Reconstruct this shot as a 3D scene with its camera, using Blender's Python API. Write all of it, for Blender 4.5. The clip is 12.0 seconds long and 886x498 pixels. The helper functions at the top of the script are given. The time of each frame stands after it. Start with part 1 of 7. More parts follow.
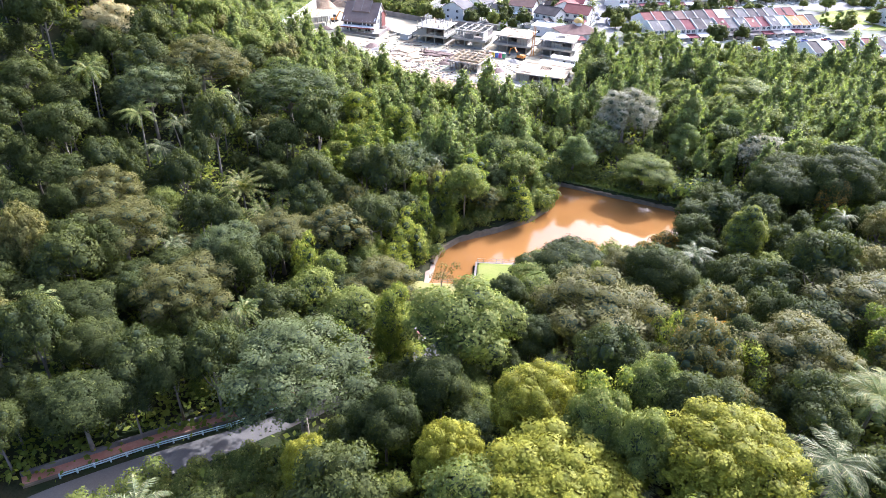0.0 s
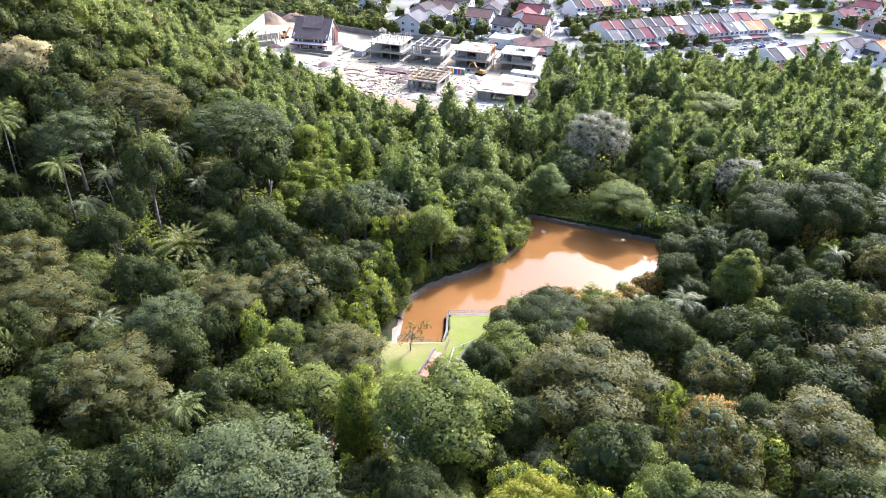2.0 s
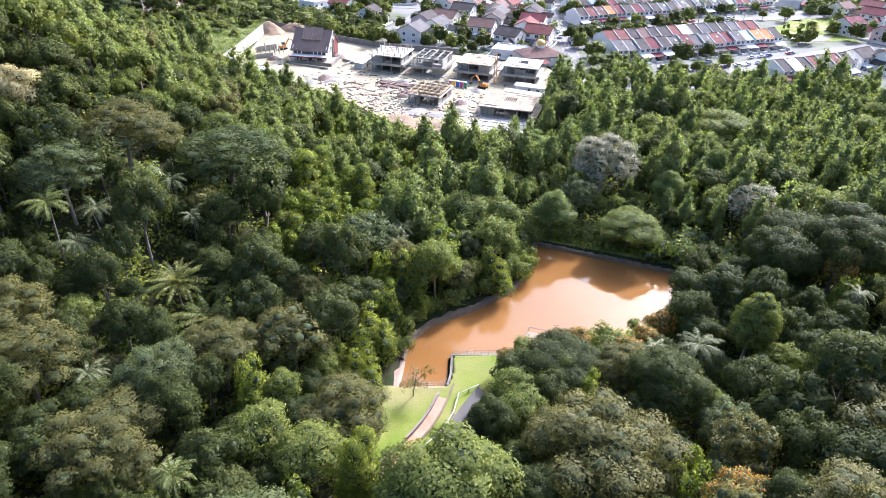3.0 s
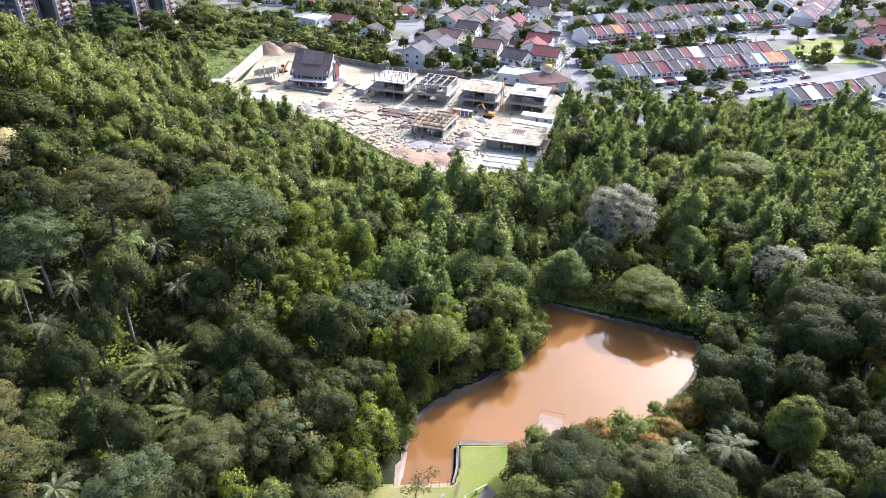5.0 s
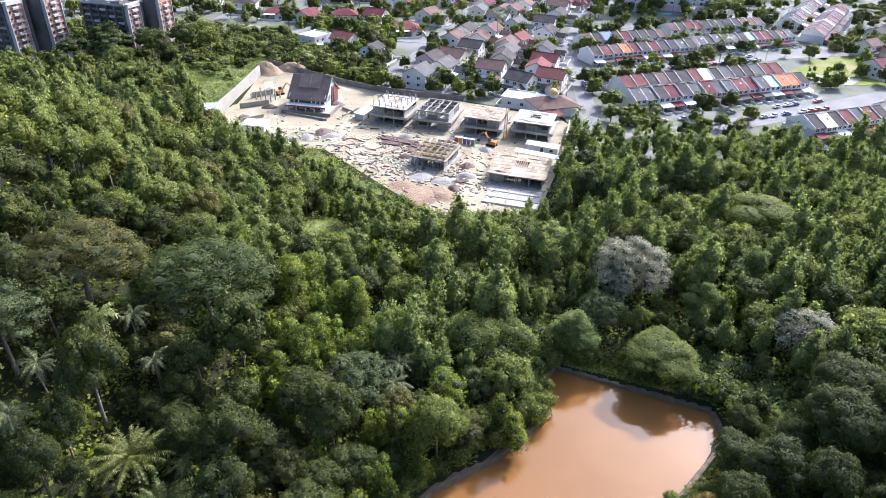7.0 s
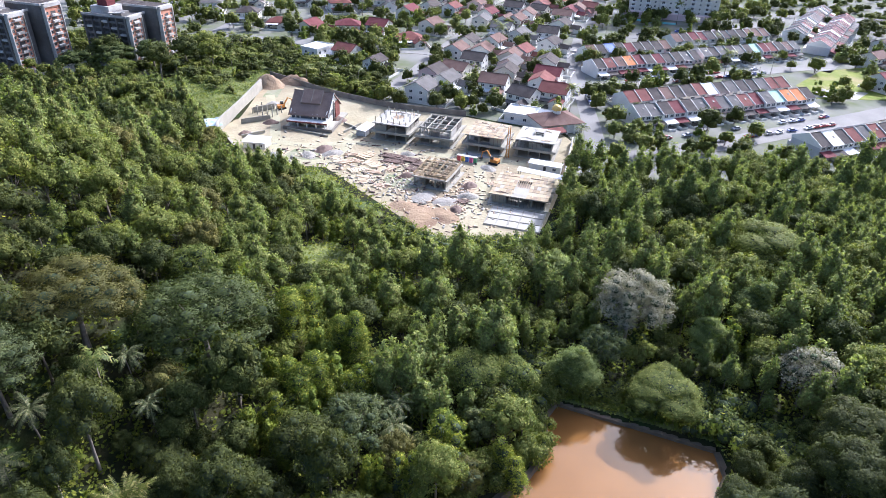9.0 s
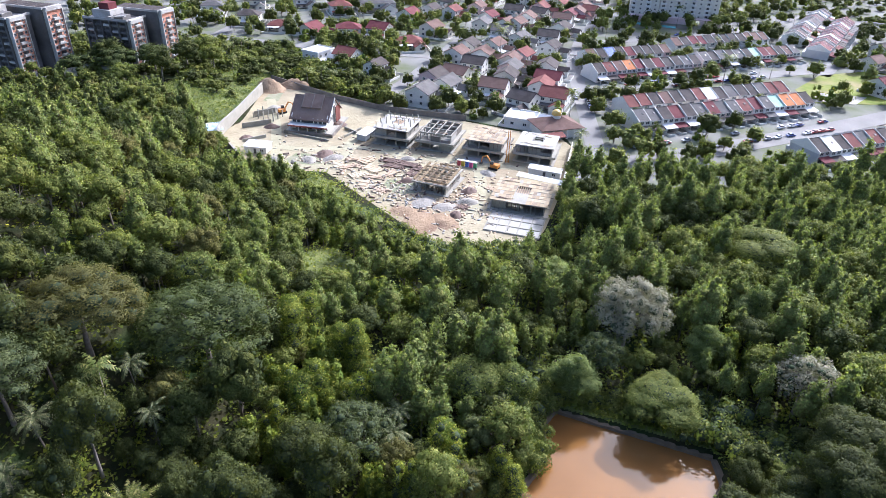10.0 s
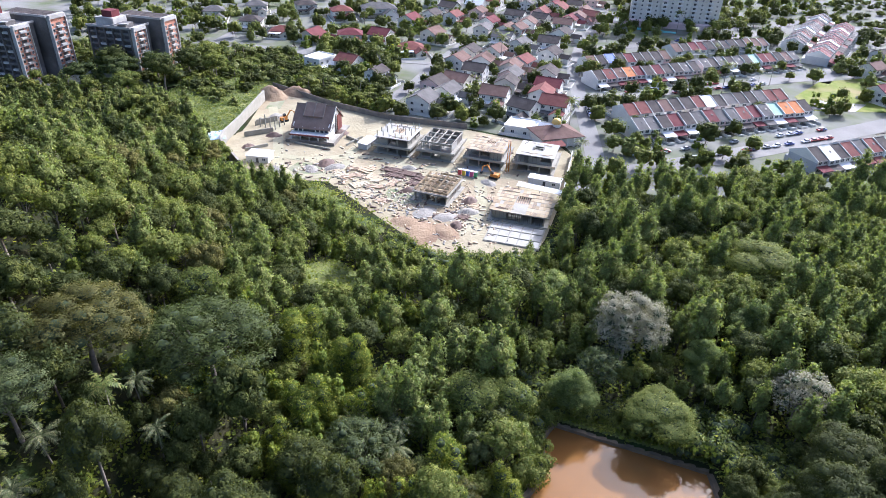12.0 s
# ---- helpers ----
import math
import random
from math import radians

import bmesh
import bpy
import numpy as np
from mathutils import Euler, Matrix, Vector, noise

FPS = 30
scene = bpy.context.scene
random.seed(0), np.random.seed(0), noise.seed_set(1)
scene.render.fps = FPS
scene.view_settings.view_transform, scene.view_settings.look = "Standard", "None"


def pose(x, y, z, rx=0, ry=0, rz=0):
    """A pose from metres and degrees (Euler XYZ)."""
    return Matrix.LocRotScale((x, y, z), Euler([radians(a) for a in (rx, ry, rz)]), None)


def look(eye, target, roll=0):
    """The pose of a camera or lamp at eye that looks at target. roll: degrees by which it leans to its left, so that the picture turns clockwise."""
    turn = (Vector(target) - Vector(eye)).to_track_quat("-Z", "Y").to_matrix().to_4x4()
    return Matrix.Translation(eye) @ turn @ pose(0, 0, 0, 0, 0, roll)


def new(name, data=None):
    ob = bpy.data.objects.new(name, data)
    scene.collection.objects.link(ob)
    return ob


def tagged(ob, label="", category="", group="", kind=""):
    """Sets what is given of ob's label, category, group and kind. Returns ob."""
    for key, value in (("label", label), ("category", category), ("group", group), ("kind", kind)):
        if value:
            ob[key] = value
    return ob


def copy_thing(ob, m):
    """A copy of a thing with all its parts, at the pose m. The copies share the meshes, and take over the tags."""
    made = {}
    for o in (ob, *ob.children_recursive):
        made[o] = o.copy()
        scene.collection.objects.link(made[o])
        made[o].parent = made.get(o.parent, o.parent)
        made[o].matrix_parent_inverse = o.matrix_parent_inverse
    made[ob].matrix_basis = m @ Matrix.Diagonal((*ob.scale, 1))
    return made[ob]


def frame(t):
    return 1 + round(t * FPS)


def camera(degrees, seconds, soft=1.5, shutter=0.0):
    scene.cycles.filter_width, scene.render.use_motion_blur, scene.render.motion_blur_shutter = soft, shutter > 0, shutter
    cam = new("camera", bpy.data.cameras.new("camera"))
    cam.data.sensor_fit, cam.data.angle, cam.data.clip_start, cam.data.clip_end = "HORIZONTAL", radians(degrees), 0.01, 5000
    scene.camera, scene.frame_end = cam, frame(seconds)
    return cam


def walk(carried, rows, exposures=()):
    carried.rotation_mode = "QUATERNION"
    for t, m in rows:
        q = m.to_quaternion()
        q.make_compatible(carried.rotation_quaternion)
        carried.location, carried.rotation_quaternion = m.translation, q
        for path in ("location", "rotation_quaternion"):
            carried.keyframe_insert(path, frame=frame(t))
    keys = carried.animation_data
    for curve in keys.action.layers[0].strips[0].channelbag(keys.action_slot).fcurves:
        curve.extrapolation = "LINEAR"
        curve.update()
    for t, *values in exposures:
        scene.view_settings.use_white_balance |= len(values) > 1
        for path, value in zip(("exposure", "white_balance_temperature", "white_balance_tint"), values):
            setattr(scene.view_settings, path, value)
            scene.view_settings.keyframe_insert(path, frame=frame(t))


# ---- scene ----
cam = camera(69.4, 12.0, soft=0.62)
PATH = [
    (0, (1.191, -1.318, 73.093), (1.183, 0.383, 72.041), 2.5),
    (0.5, (1.228, 2.416, 73.529), (1.306, 4.119, 72.482), 2.2),
    (1, (0.769, 5.913, 74.017), (0.879, 7.615, 72.972), 2.1),
    (1.5, (0.596, 9.678, 74.417), (0.702, 11.381, 73.374), 2.0),
    (2, (0.473, 13.239, 75.24), (0.577, 14.943, 74.197), 2.0),
    (2.5, (0.346, 17.357, 76.786), (0.448, 19.061, 75.744), 1.8),
    (3, (0.194, 21.179, 78.434), (0.295, 22.883, 77.391), 1.8),
    (5, (-0.058, 36.16, 85.059), (0.037, 37.865, 84.018), 2.0),
    (5.5, (0.098, 39.783, 86.671), (0.191, 41.488, 85.63), 2.1),
    (6, (0.362, 43.115, 87.995), (0.453, 44.822, 86.956), 2.1),
    (6.5, (0.623, 46.647, 89.295), (0.712, 48.355, 88.258), 2.2),
    (7, (0.846, 49.966, 90.496), (0.934, 51.675, 89.461), 2.2),
    (9, (1.3, 55.124, 95.392), (1.379, 56.834, 94.359), 2.3),
    (9.5, (1.328, 54.955, 96.522), (1.407, 56.666, 95.49), 2.4),
    (10, (1.265, 55.057, 97.394), (1.344, 56.768, 96.361), 2.4),
    (10.5, (1.177, 55.035, 98.444), (1.255, 56.745, 97.411), 2.5),
    (11, (1.182, 55.153, 99.365), (1.26, 56.863, 98.332), 2.4),
    (11.5, (1.115, 55.202, 100.415), (1.193, 56.912, 99.38), 2.5),
    (12, (1.255, 55.18, 101.214), (1.331, 56.891, 100.181), 2.4),
]
walk(cam, [(t, look(eye, target, roll)) for t, eye, target, roll in PATH], [(0.0, 1.92, 5280, 21), (3.0, 1.60, 5280, 20), (6.5, 1.28, 5260, 19), (9.0, 1.18, 5230, 18), (12.0, 1.13, 5230, 18)])

# ---- world and light ----
SUN = Vector((0.55, 0.64, 0.62)).normalized()      # the way to the sun
world = bpy.data.worlds.new("sky")
world.use_nodes = True
scene.world = world
sky = world.node_tree.nodes.new("ShaderNodeTexSky")
sky.sky_type, sky.sun_disc = "NISHITA", False
sky.sun_elevation = math.asin(SUN.z)
sky.sun_rotation = math.atan2(SUN.x, SUN.y)
sky.air_density, sky.dust_density, sky.ozone_density = 1.0, 5.5, 1.0
world.node_tree.links.new(sky.outputs[0], world.node_tree.nodes["Background"].inputs[0])
world.node_tree.nodes["Background"].inputs[1].default_value = 0.15
sun_data = bpy.data.lights.new("sun", "SUN")
sun_data.energy, sun_data.angle, sun_data.color = 3.4, radians(0.6), (1.0, 0.965, 0.91)
sun = new("sun", sun_data)
sun.matrix_world = look(SUN * 300, (0, 0, 0))

# ---- materials ----
def nodes_of(name):
    m = bpy.data.materials.new(name)
    m.use_nodes = True
    nt = m.node_tree
    return m, nt, nt.nodes["Principled BSDF"]


def ramp_mix(nt, fac, a, b):
    n = nt.nodes.new("ShaderNodeMix")
    n.data_type = "RGBA"
    nt.links.new(fac, n.inputs[0])
    for sock, v in ((n.inputs[6], a), (n.inputs[7], b)):
        if isinstance(v, tuple):
            sock.default_value = (*v, 1)
        else:
            nt.links.new(v, sock)
    return n.outputs[2]


def noise_fac(nt, scale, detail=4.0, lo=0.35, hi=0.65):
    g = nt.nodes.new("ShaderNodeNewGeometry")
    n = nt.nodes.new("ShaderNodeTexNoise")
    n.inputs["Scale"].default_value, n.inputs["Detail"].default_value = scale, detail
    nt.links.new(g.outputs["Position"], n.inputs["Vector"])
    r = nt.nodes.new("ShaderNodeMapRange")
    r.inputs[1].default_value, r.inputs[2].default_value = lo, hi
    nt.links.new(n.outputs["Fac"], r.inputs[0])
    return r.outputs[0]


def surface(name, a, b, scale, rough=0.8, fine=None, bump=0.0, metal=0.0, spec=0.4, third=None):
    """A two-scale surface: a and b by coarse stains, then a fine grain of brightness and relief."""
    m, nt, p = nodes_of(name)
    col = ramp_mix(nt, noise_fac(nt, scale), a, b)
    if third:
        col = ramp_mix(nt, noise_fac(nt, scale * 0.31, 3.0, 0.48, 0.68), col, third)
    fine = fine or scale * 9
    f = noise_fac(nt, fine, 3.0, 0.25, 0.75)
    dark = tuple(c * 0.68 for c in a)
    n = nt.nodes.new("ShaderNodeMath")
    n.operation, n.inputs[1].default_value = "MULTIPLY", 0.45
    nt.links.new(f, n.inputs[0])
    col = ramp_mix(nt, n.outputs[0], col, dark)
    nt.links.new(col, p.inputs["Base Color"])
    p.inputs["Roughness"].default_value, p.inputs["Metallic"].default_value = rough, metal
    p.inputs["Specular IOR Level"].default_value = spec
    if bump:
        bp = nt.nodes.new("ShaderNodeBump")
        bp.inputs["Strength"].default_value, bp.inputs["Distance"].default_value = 0.6, bump
        nt.links.new(f, bp.inputs["Height"])
        nt.links.new(bp.outputs[0], p.inputs["Normal"])
    return m


def leaf(name, a, b, young, through_col, glow=0.34, rough=0.7, young_share=0.25):
    """Foliage: hue drifts from tree to tree and twig to twig; thin blades let light through."""
    m, nt, p = nodes_of(name)
    g = nt.nodes.new("ShaderNodeNewGeometry")
    flat = nt.nodes.new("ShaderNodeVectorMath")
    flat.operation, flat.inputs[1].default_value = "MULTIPLY", (0.14, 0.14, 0.0)
    nt.links.new(g.outputs["Position"], flat.inputs[0])
    cells = nt.nodes.new("ShaderNodeTexVoronoi")
    cells.inputs["Scale"].default_value = 1.0
    nt.links.new(flat.outputs[0], cells.inputs["Vector"])
    sep = nt.nodes.new("ShaderNodeSeparateColor")
    nt.links.new(cells.outputs["Color"], sep.inputs[0])
    oi = nt.nodes.new("ShaderNodeObjectInfo")
    mean = nt.nodes.new("ShaderNodeMath")
    mean.operation = "ADD"
    nt.links.new(sep.outputs[0], mean.inputs[0]); nt.links.new(oi.outputs["Random"], mean.inputs[1])
    half = nt.nodes.new("ShaderNodeMath")
    half.operation, half.inputs[1].default_value = "MULTIPLY", 0.5
    nt.links.new(mean.outputs[0], half.inputs[0])
    col = ramp_mix(nt, half.outputs[0], a, b)
    edge = nt.nodes.new("ShaderNodeMapRange")
    edge.inputs[1].default_value, edge.inputs[2].default_value = 1.0 - young_share, 1.0
    nt.links.new(g.outputs["Random Per Island"], edge.inputs[0])
    col = ramp_mix(nt, edge.outputs[0], col, young)
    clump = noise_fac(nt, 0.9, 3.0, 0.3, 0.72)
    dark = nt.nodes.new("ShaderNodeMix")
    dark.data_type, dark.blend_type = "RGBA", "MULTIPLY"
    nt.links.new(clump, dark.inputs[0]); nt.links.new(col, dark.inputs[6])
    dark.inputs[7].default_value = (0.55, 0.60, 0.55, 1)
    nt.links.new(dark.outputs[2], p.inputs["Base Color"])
    p.inputs["Roughness"].default_value = rough
    p.inputs["Specular IOR Level"].default_value = 0.12
    tr = nt.nodes.new("ShaderNodeBsdfTranslucent")
    tcol = nt.nodes.new("ShaderNodeMix")
    tcol.data_type, tcol.blend_type, tcol.inputs[0].default_value = "RGBA", "MULTIPLY", 1.0
    nt.links.new(dark.outputs[2], tcol.inputs[6]); tcol.inputs[7].default_value = (*through_col, 1)
    nt.links.new(tcol.outputs[2], tr.inputs[0])
    mx = nt.nodes.new("ShaderNodeMixShader")
    mx.inputs[0].default_value = glow
    nt.links.new(p.outputs[0], mx.inputs[1]); nt.links.new(tr.outputs[0], mx.inputs[2])
    nt.links.new(mx.outputs[0], nt.nodes["Material Output"].inputs[0])
    return m


def leaf_mass(name, a, b):
    """Leaves too small and dense to part: rough, mottled with shade painted in the gaps, for the bulk of far crowns."""
    m, nt, p = nodes_of(name)
    col = ramp_mix(nt, noise_fac(nt, 0.11, 2.0, 0.3, 0.7), a, b)
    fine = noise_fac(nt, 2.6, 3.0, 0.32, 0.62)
    # shade of the gaps in the colour: darker where the bump sinks
    gap_shade = nt.nodes.new("ShaderNodeMix")
    gap_shade.data_type, gap_shade.blend_type = "RGBA", "MULTIPLY"
    nt.links.new(fine, gap_shade.inputs[0]); nt.links.new(col, gap_shade.inputs[6])
    gap_shade.inputs[7].default_value = (0.55, 0.60, 0.55, 1)
    nt.links.new(gap_shade.outputs[2], p.inputs["Base Color"])
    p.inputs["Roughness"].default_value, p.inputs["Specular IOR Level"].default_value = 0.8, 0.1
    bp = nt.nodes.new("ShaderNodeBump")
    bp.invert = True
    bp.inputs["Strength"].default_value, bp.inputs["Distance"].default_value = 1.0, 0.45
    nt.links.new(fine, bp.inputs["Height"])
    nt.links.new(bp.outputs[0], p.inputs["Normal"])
    return m


GLOW = (1.9, 1.95, 0.85)
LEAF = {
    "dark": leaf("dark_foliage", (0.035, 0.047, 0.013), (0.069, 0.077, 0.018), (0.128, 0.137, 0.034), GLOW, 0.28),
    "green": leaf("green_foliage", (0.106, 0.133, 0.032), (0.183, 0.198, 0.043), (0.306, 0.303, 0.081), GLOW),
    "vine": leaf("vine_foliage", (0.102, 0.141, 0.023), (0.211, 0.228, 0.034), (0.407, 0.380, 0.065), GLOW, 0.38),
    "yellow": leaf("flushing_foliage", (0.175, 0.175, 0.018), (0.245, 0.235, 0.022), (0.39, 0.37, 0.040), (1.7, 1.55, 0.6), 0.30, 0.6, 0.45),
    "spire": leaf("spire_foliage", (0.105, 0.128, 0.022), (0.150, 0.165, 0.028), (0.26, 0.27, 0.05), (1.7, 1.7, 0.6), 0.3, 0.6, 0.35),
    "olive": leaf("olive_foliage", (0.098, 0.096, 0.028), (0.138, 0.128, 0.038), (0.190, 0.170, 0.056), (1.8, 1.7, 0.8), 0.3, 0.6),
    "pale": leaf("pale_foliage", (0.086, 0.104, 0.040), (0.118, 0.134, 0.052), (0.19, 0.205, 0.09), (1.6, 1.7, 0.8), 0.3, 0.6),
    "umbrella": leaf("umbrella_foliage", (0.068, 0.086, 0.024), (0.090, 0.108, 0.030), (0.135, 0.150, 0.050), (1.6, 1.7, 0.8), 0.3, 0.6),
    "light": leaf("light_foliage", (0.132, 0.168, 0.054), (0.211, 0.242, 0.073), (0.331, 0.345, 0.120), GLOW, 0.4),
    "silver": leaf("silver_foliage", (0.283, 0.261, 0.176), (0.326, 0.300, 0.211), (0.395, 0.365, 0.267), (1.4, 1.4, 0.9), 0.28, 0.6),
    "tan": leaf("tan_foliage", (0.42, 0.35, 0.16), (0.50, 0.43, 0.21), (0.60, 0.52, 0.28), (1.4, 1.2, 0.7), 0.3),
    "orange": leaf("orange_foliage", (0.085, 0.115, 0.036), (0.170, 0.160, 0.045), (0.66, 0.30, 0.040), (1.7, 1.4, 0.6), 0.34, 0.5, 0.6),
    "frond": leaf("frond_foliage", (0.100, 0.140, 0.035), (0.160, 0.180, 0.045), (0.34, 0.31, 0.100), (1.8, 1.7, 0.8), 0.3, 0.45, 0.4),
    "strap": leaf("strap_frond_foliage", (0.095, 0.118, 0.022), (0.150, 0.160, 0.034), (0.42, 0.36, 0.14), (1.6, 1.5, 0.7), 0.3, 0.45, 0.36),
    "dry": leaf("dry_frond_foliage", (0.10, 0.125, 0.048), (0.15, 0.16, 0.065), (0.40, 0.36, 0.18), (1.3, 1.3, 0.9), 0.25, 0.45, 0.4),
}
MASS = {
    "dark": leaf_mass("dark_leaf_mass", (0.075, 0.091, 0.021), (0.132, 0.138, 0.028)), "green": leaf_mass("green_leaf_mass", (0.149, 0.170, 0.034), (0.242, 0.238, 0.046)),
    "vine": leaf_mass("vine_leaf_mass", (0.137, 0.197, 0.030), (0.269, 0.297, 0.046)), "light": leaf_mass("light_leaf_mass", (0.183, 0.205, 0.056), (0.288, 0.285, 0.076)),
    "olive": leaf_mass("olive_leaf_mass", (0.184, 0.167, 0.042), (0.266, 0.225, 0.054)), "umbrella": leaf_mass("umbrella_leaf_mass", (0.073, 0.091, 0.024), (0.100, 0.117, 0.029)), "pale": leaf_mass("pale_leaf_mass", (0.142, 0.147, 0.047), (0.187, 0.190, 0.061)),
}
# dark green of the balls inside crowns, painted as their inner shade
CORE_SHADE = surface("crown_core_shade", (0.042, 0.060, 0.022), (0.060, 0.078, 0.028), 1.0, 0.95)
BARK = surface("bark", (0.16, 0.13, 0.10), (0.26, 0.22, 0.17), 1.2, 0.9, bump=0.03)
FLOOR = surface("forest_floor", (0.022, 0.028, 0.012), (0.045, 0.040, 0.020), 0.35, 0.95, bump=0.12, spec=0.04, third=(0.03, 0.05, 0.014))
LAWN = surface("lawn_grass", (0.145, 0.190, 0.026), (0.23, 0.235, 0.055), 0.20, 0.95, 4.0, 0.05, spec=0.1, third=(0.30, 0.24, 0.12))
WILD = surface("wild_grass", (0.115, 0.135, 0.024), (0.175, 0.185, 0.040), 0.25, 0.9, 1.6, 0.35, third=(0.06, 0.085, 0.018))
ASPHALT = surface("asphalt", (0.115, 0.105, 0.09), (0.155, 0.142, 0.125), 0.12, 0.95, 5.0, spec=0.08)
TOWNROAD = surface("town_road", (0.20, 0.188, 0.168), (0.26, 0.245, 0.22), 0.06, 0.9, 2.0, spec=0.1)
CONCRETE = surface("concrete", (0.28, 0.26, 0.205), (0.36, 0.335, 0.27), 0.25, 0.85, 3.0, 0.02)
CONC_DARK = surface("weathered_concrete", (0.15, 0.13, 0.11), (0.24, 0.21, 0.17), 0.3, 0.9, 4.0, 0.03)
MUDSTONE = surface("silt_stained_stone", (0.20, 0.145, 0.085), (0.12, 0.095, 0.062), 0.5, 0.9, 3.0, 0.06)
REDWASH = surface("red_silt", (0.42, 0.17, 0.10), (0.50, 0.25, 0.16), 0.6, 0.8, 4.0)
SAND = surface("site_earth", (0.30, 0.25, 0.145), (0.40, 0.345, 0.215), 0.10, 0.95, 0.8, 0.25, third=(0.26, 0.195, 0.115))
WHITE = surface("white_paint", (0.66, 0.63, 0.56), (0.75, 0.72, 0.65), 0.2, 0.7, 2.0)
PLY = surface("formwork_timber", (0.46, 0.37, 0.23), (0.54, 0.45, 0.30), 0.3, 0.8, 2.5, third=(0.42, 0.30, 0.18))
GLASS = surface("window_glass", (0.03, 0.035, 0.04), (0.05, 0.055, 0.06), 0.5, 0.12, spec=0.6)


def water_material():
    m, nt, p = nodes_of("silty_water")
    col = ramp_mix(nt, noise_fac(nt, 0.05, 3.0), (0.195, 0.092, 0.026), (0.230, 0.110, 0.033))
    nt.links.new(col, p.inputs["Base Color"])
    p.inputs["Roughness"].default_value, p.inputs["IOR"].default_value = 0.03, 1.37
    p.inputs["Specular IOR Level"].default_value = 0.5
    bp = nt.nodes.new("ShaderNodeBump")
    bp.inputs["Strength"].default_value, bp.inputs["Distance"].default_value = 0.10, 0.02
    nt.links.new(noise_fac(nt, 1.3, 2.0, 0.0, 1.0), bp.inputs["Height"])
    nt.links.new(bp.outputs[0], p.inputs["Normal"])
    return m


WATER = water_material()

# ---- mesh tools ----
class Shape:
    """Gathers faces for one mesh."""
    def __init__(self):
        self.v, self.f = [], []

    def face(self, *pts):
        n = len(self.v)
        self.v += [tuple(p) for p in pts]
        self.f.append(tuple(range(n, n + len(pts))))
        return self

    def prism(self, ring, z0, z1):
        """An upright prism over a ring of (x, y); z1 may be a list of heights, one a corner."""
        n, k = len(self.v), len(ring)
        tops = z1 if isinstance(z1, (list, tuple)) else [z1] * k
        self.v += [(x, y, z0) for x, y in ring] + [(x, y, z) for (x, y), z in zip(ring, tops)]
        self.f.append(tuple(range(n + k - 1, n - 1, -1)))
        self.f.append(tuple(range(n + k, n + 2 * k)))
        for i in range(k):
            j = (i + 1) % k
            self.f.append((n + i, n + j, n + k + j, n + k + i))
        return self

    def box(self, x0, y0, z0, x1, y1, z1):
        return self.prism([(x0, y0), (x1, y0), (x1, y1), (x0, y1)], z0, z1)

    def slab(self, a, b, c, d, thick):
        """A plate with the upper corners a b c d, that thick downwards."""
        n = len(self.v)
        self.v += [tuple(p) for p in (a, b, c, d)] + [(p[0], p[1], p[2] - thick) for p in (a, b, c, d)]
        self.f += [(n, n + 1, n + 2, n + 3), (n + 7, n + 6, n + 5, n + 4)]
        for i in range(4):
            j = (i + 1) % 4
            self.f.append((n + i, n + 4 + i, n + 4 + j, n + j))
        return self

    def tube(self, pts, radii, sides=6):
        n = len(self.v)
        for i, p in enumerate(pts):
            p = Vector(p)
            way = (Vector(pts[min(i + 1, len(pts) - 1)]) - Vector(pts[max(i - 1, 0)])).normalized()
            u = way.orthogonal().normalized()
            w = way.cross(u)
            for s in range(sides):
                a = 2 * math.pi * s / sides
                self.v.append(tuple(p + (u * math.cos(a) + w * math.sin(a)) * radii[i]))
        for i in range(len(pts) - 1):
            for s in range(sides):
                t = (s + 1) % sides
                self.f.append((n + i * sides + s, n + i * sides + t, n + (i + 1) * sides + t, n + (i + 1) * sides + s))
        return self

    def mesh(self, name, mat, smooth=False):
        me = bpy.data.meshes.new(name)
        me.from_pydata(self.v, [], self.f)
        me.materials.append(mat)
        if smooth:
            me.polygons.foreach_set("use_smooth", [True] * len(me.polygons))
        me.update()
        return me


def part(name, shape, mat, parent, label=""):
    me = shape if isinstance(shape, bpy.types.Mesh) else shape.mesh(name, mat)
    ob = new(name, me)
    ob.parent = parent
    if label:
        ob["label"] = label
    return ob


def thing(name, x, y, z, turn, label, category, group=""):
    e = new(name)
    e.matrix_basis = pose(x, y, z, 0, 0, turn)
    e.empty_display_size = 0.5
    return tagged(e, label, category, group)


def quads(name, verts, faces, mats, index=None, normals=None):
    """A mesh from arrays of vertices and faces that all have three or all four corners."""
    me = bpy.data.meshes.new(name)
    verts, faces = np.asarray(verts, np.float32), np.asarray(faces, np.int32)
    me.vertices.add(len(verts)); me.vertices.foreach_set("co", verts.ravel())
    me.loops.add(faces.size); me.loops.foreach_set("vertex_index", faces.ravel())
    me.polygons.add(len(faces))
    me.polygons.foreach_set("loop_start", np.arange(0, faces.size, faces.shape[1], dtype=np.int32))
    for m in mats:
        me.materials.append(m)
    if index is not None:
        me.polygons.foreach_set("material_index", np.asarray(index, np.int32))
    me.update(calc_edges=True)
    if normals is not None:
        me.polygons.foreach_set("use_smooth", np.ones(len(faces), bool))
        me.normals_split_custom_set_from_vertices(np.asarray(normals, np.float32))
    return me


# ---- the lie of the land ----
def rise(v, a, b):
    t = np.clip((v - a) / (b - a), 0, 1)
    return t * t * (3 - 2 * t)


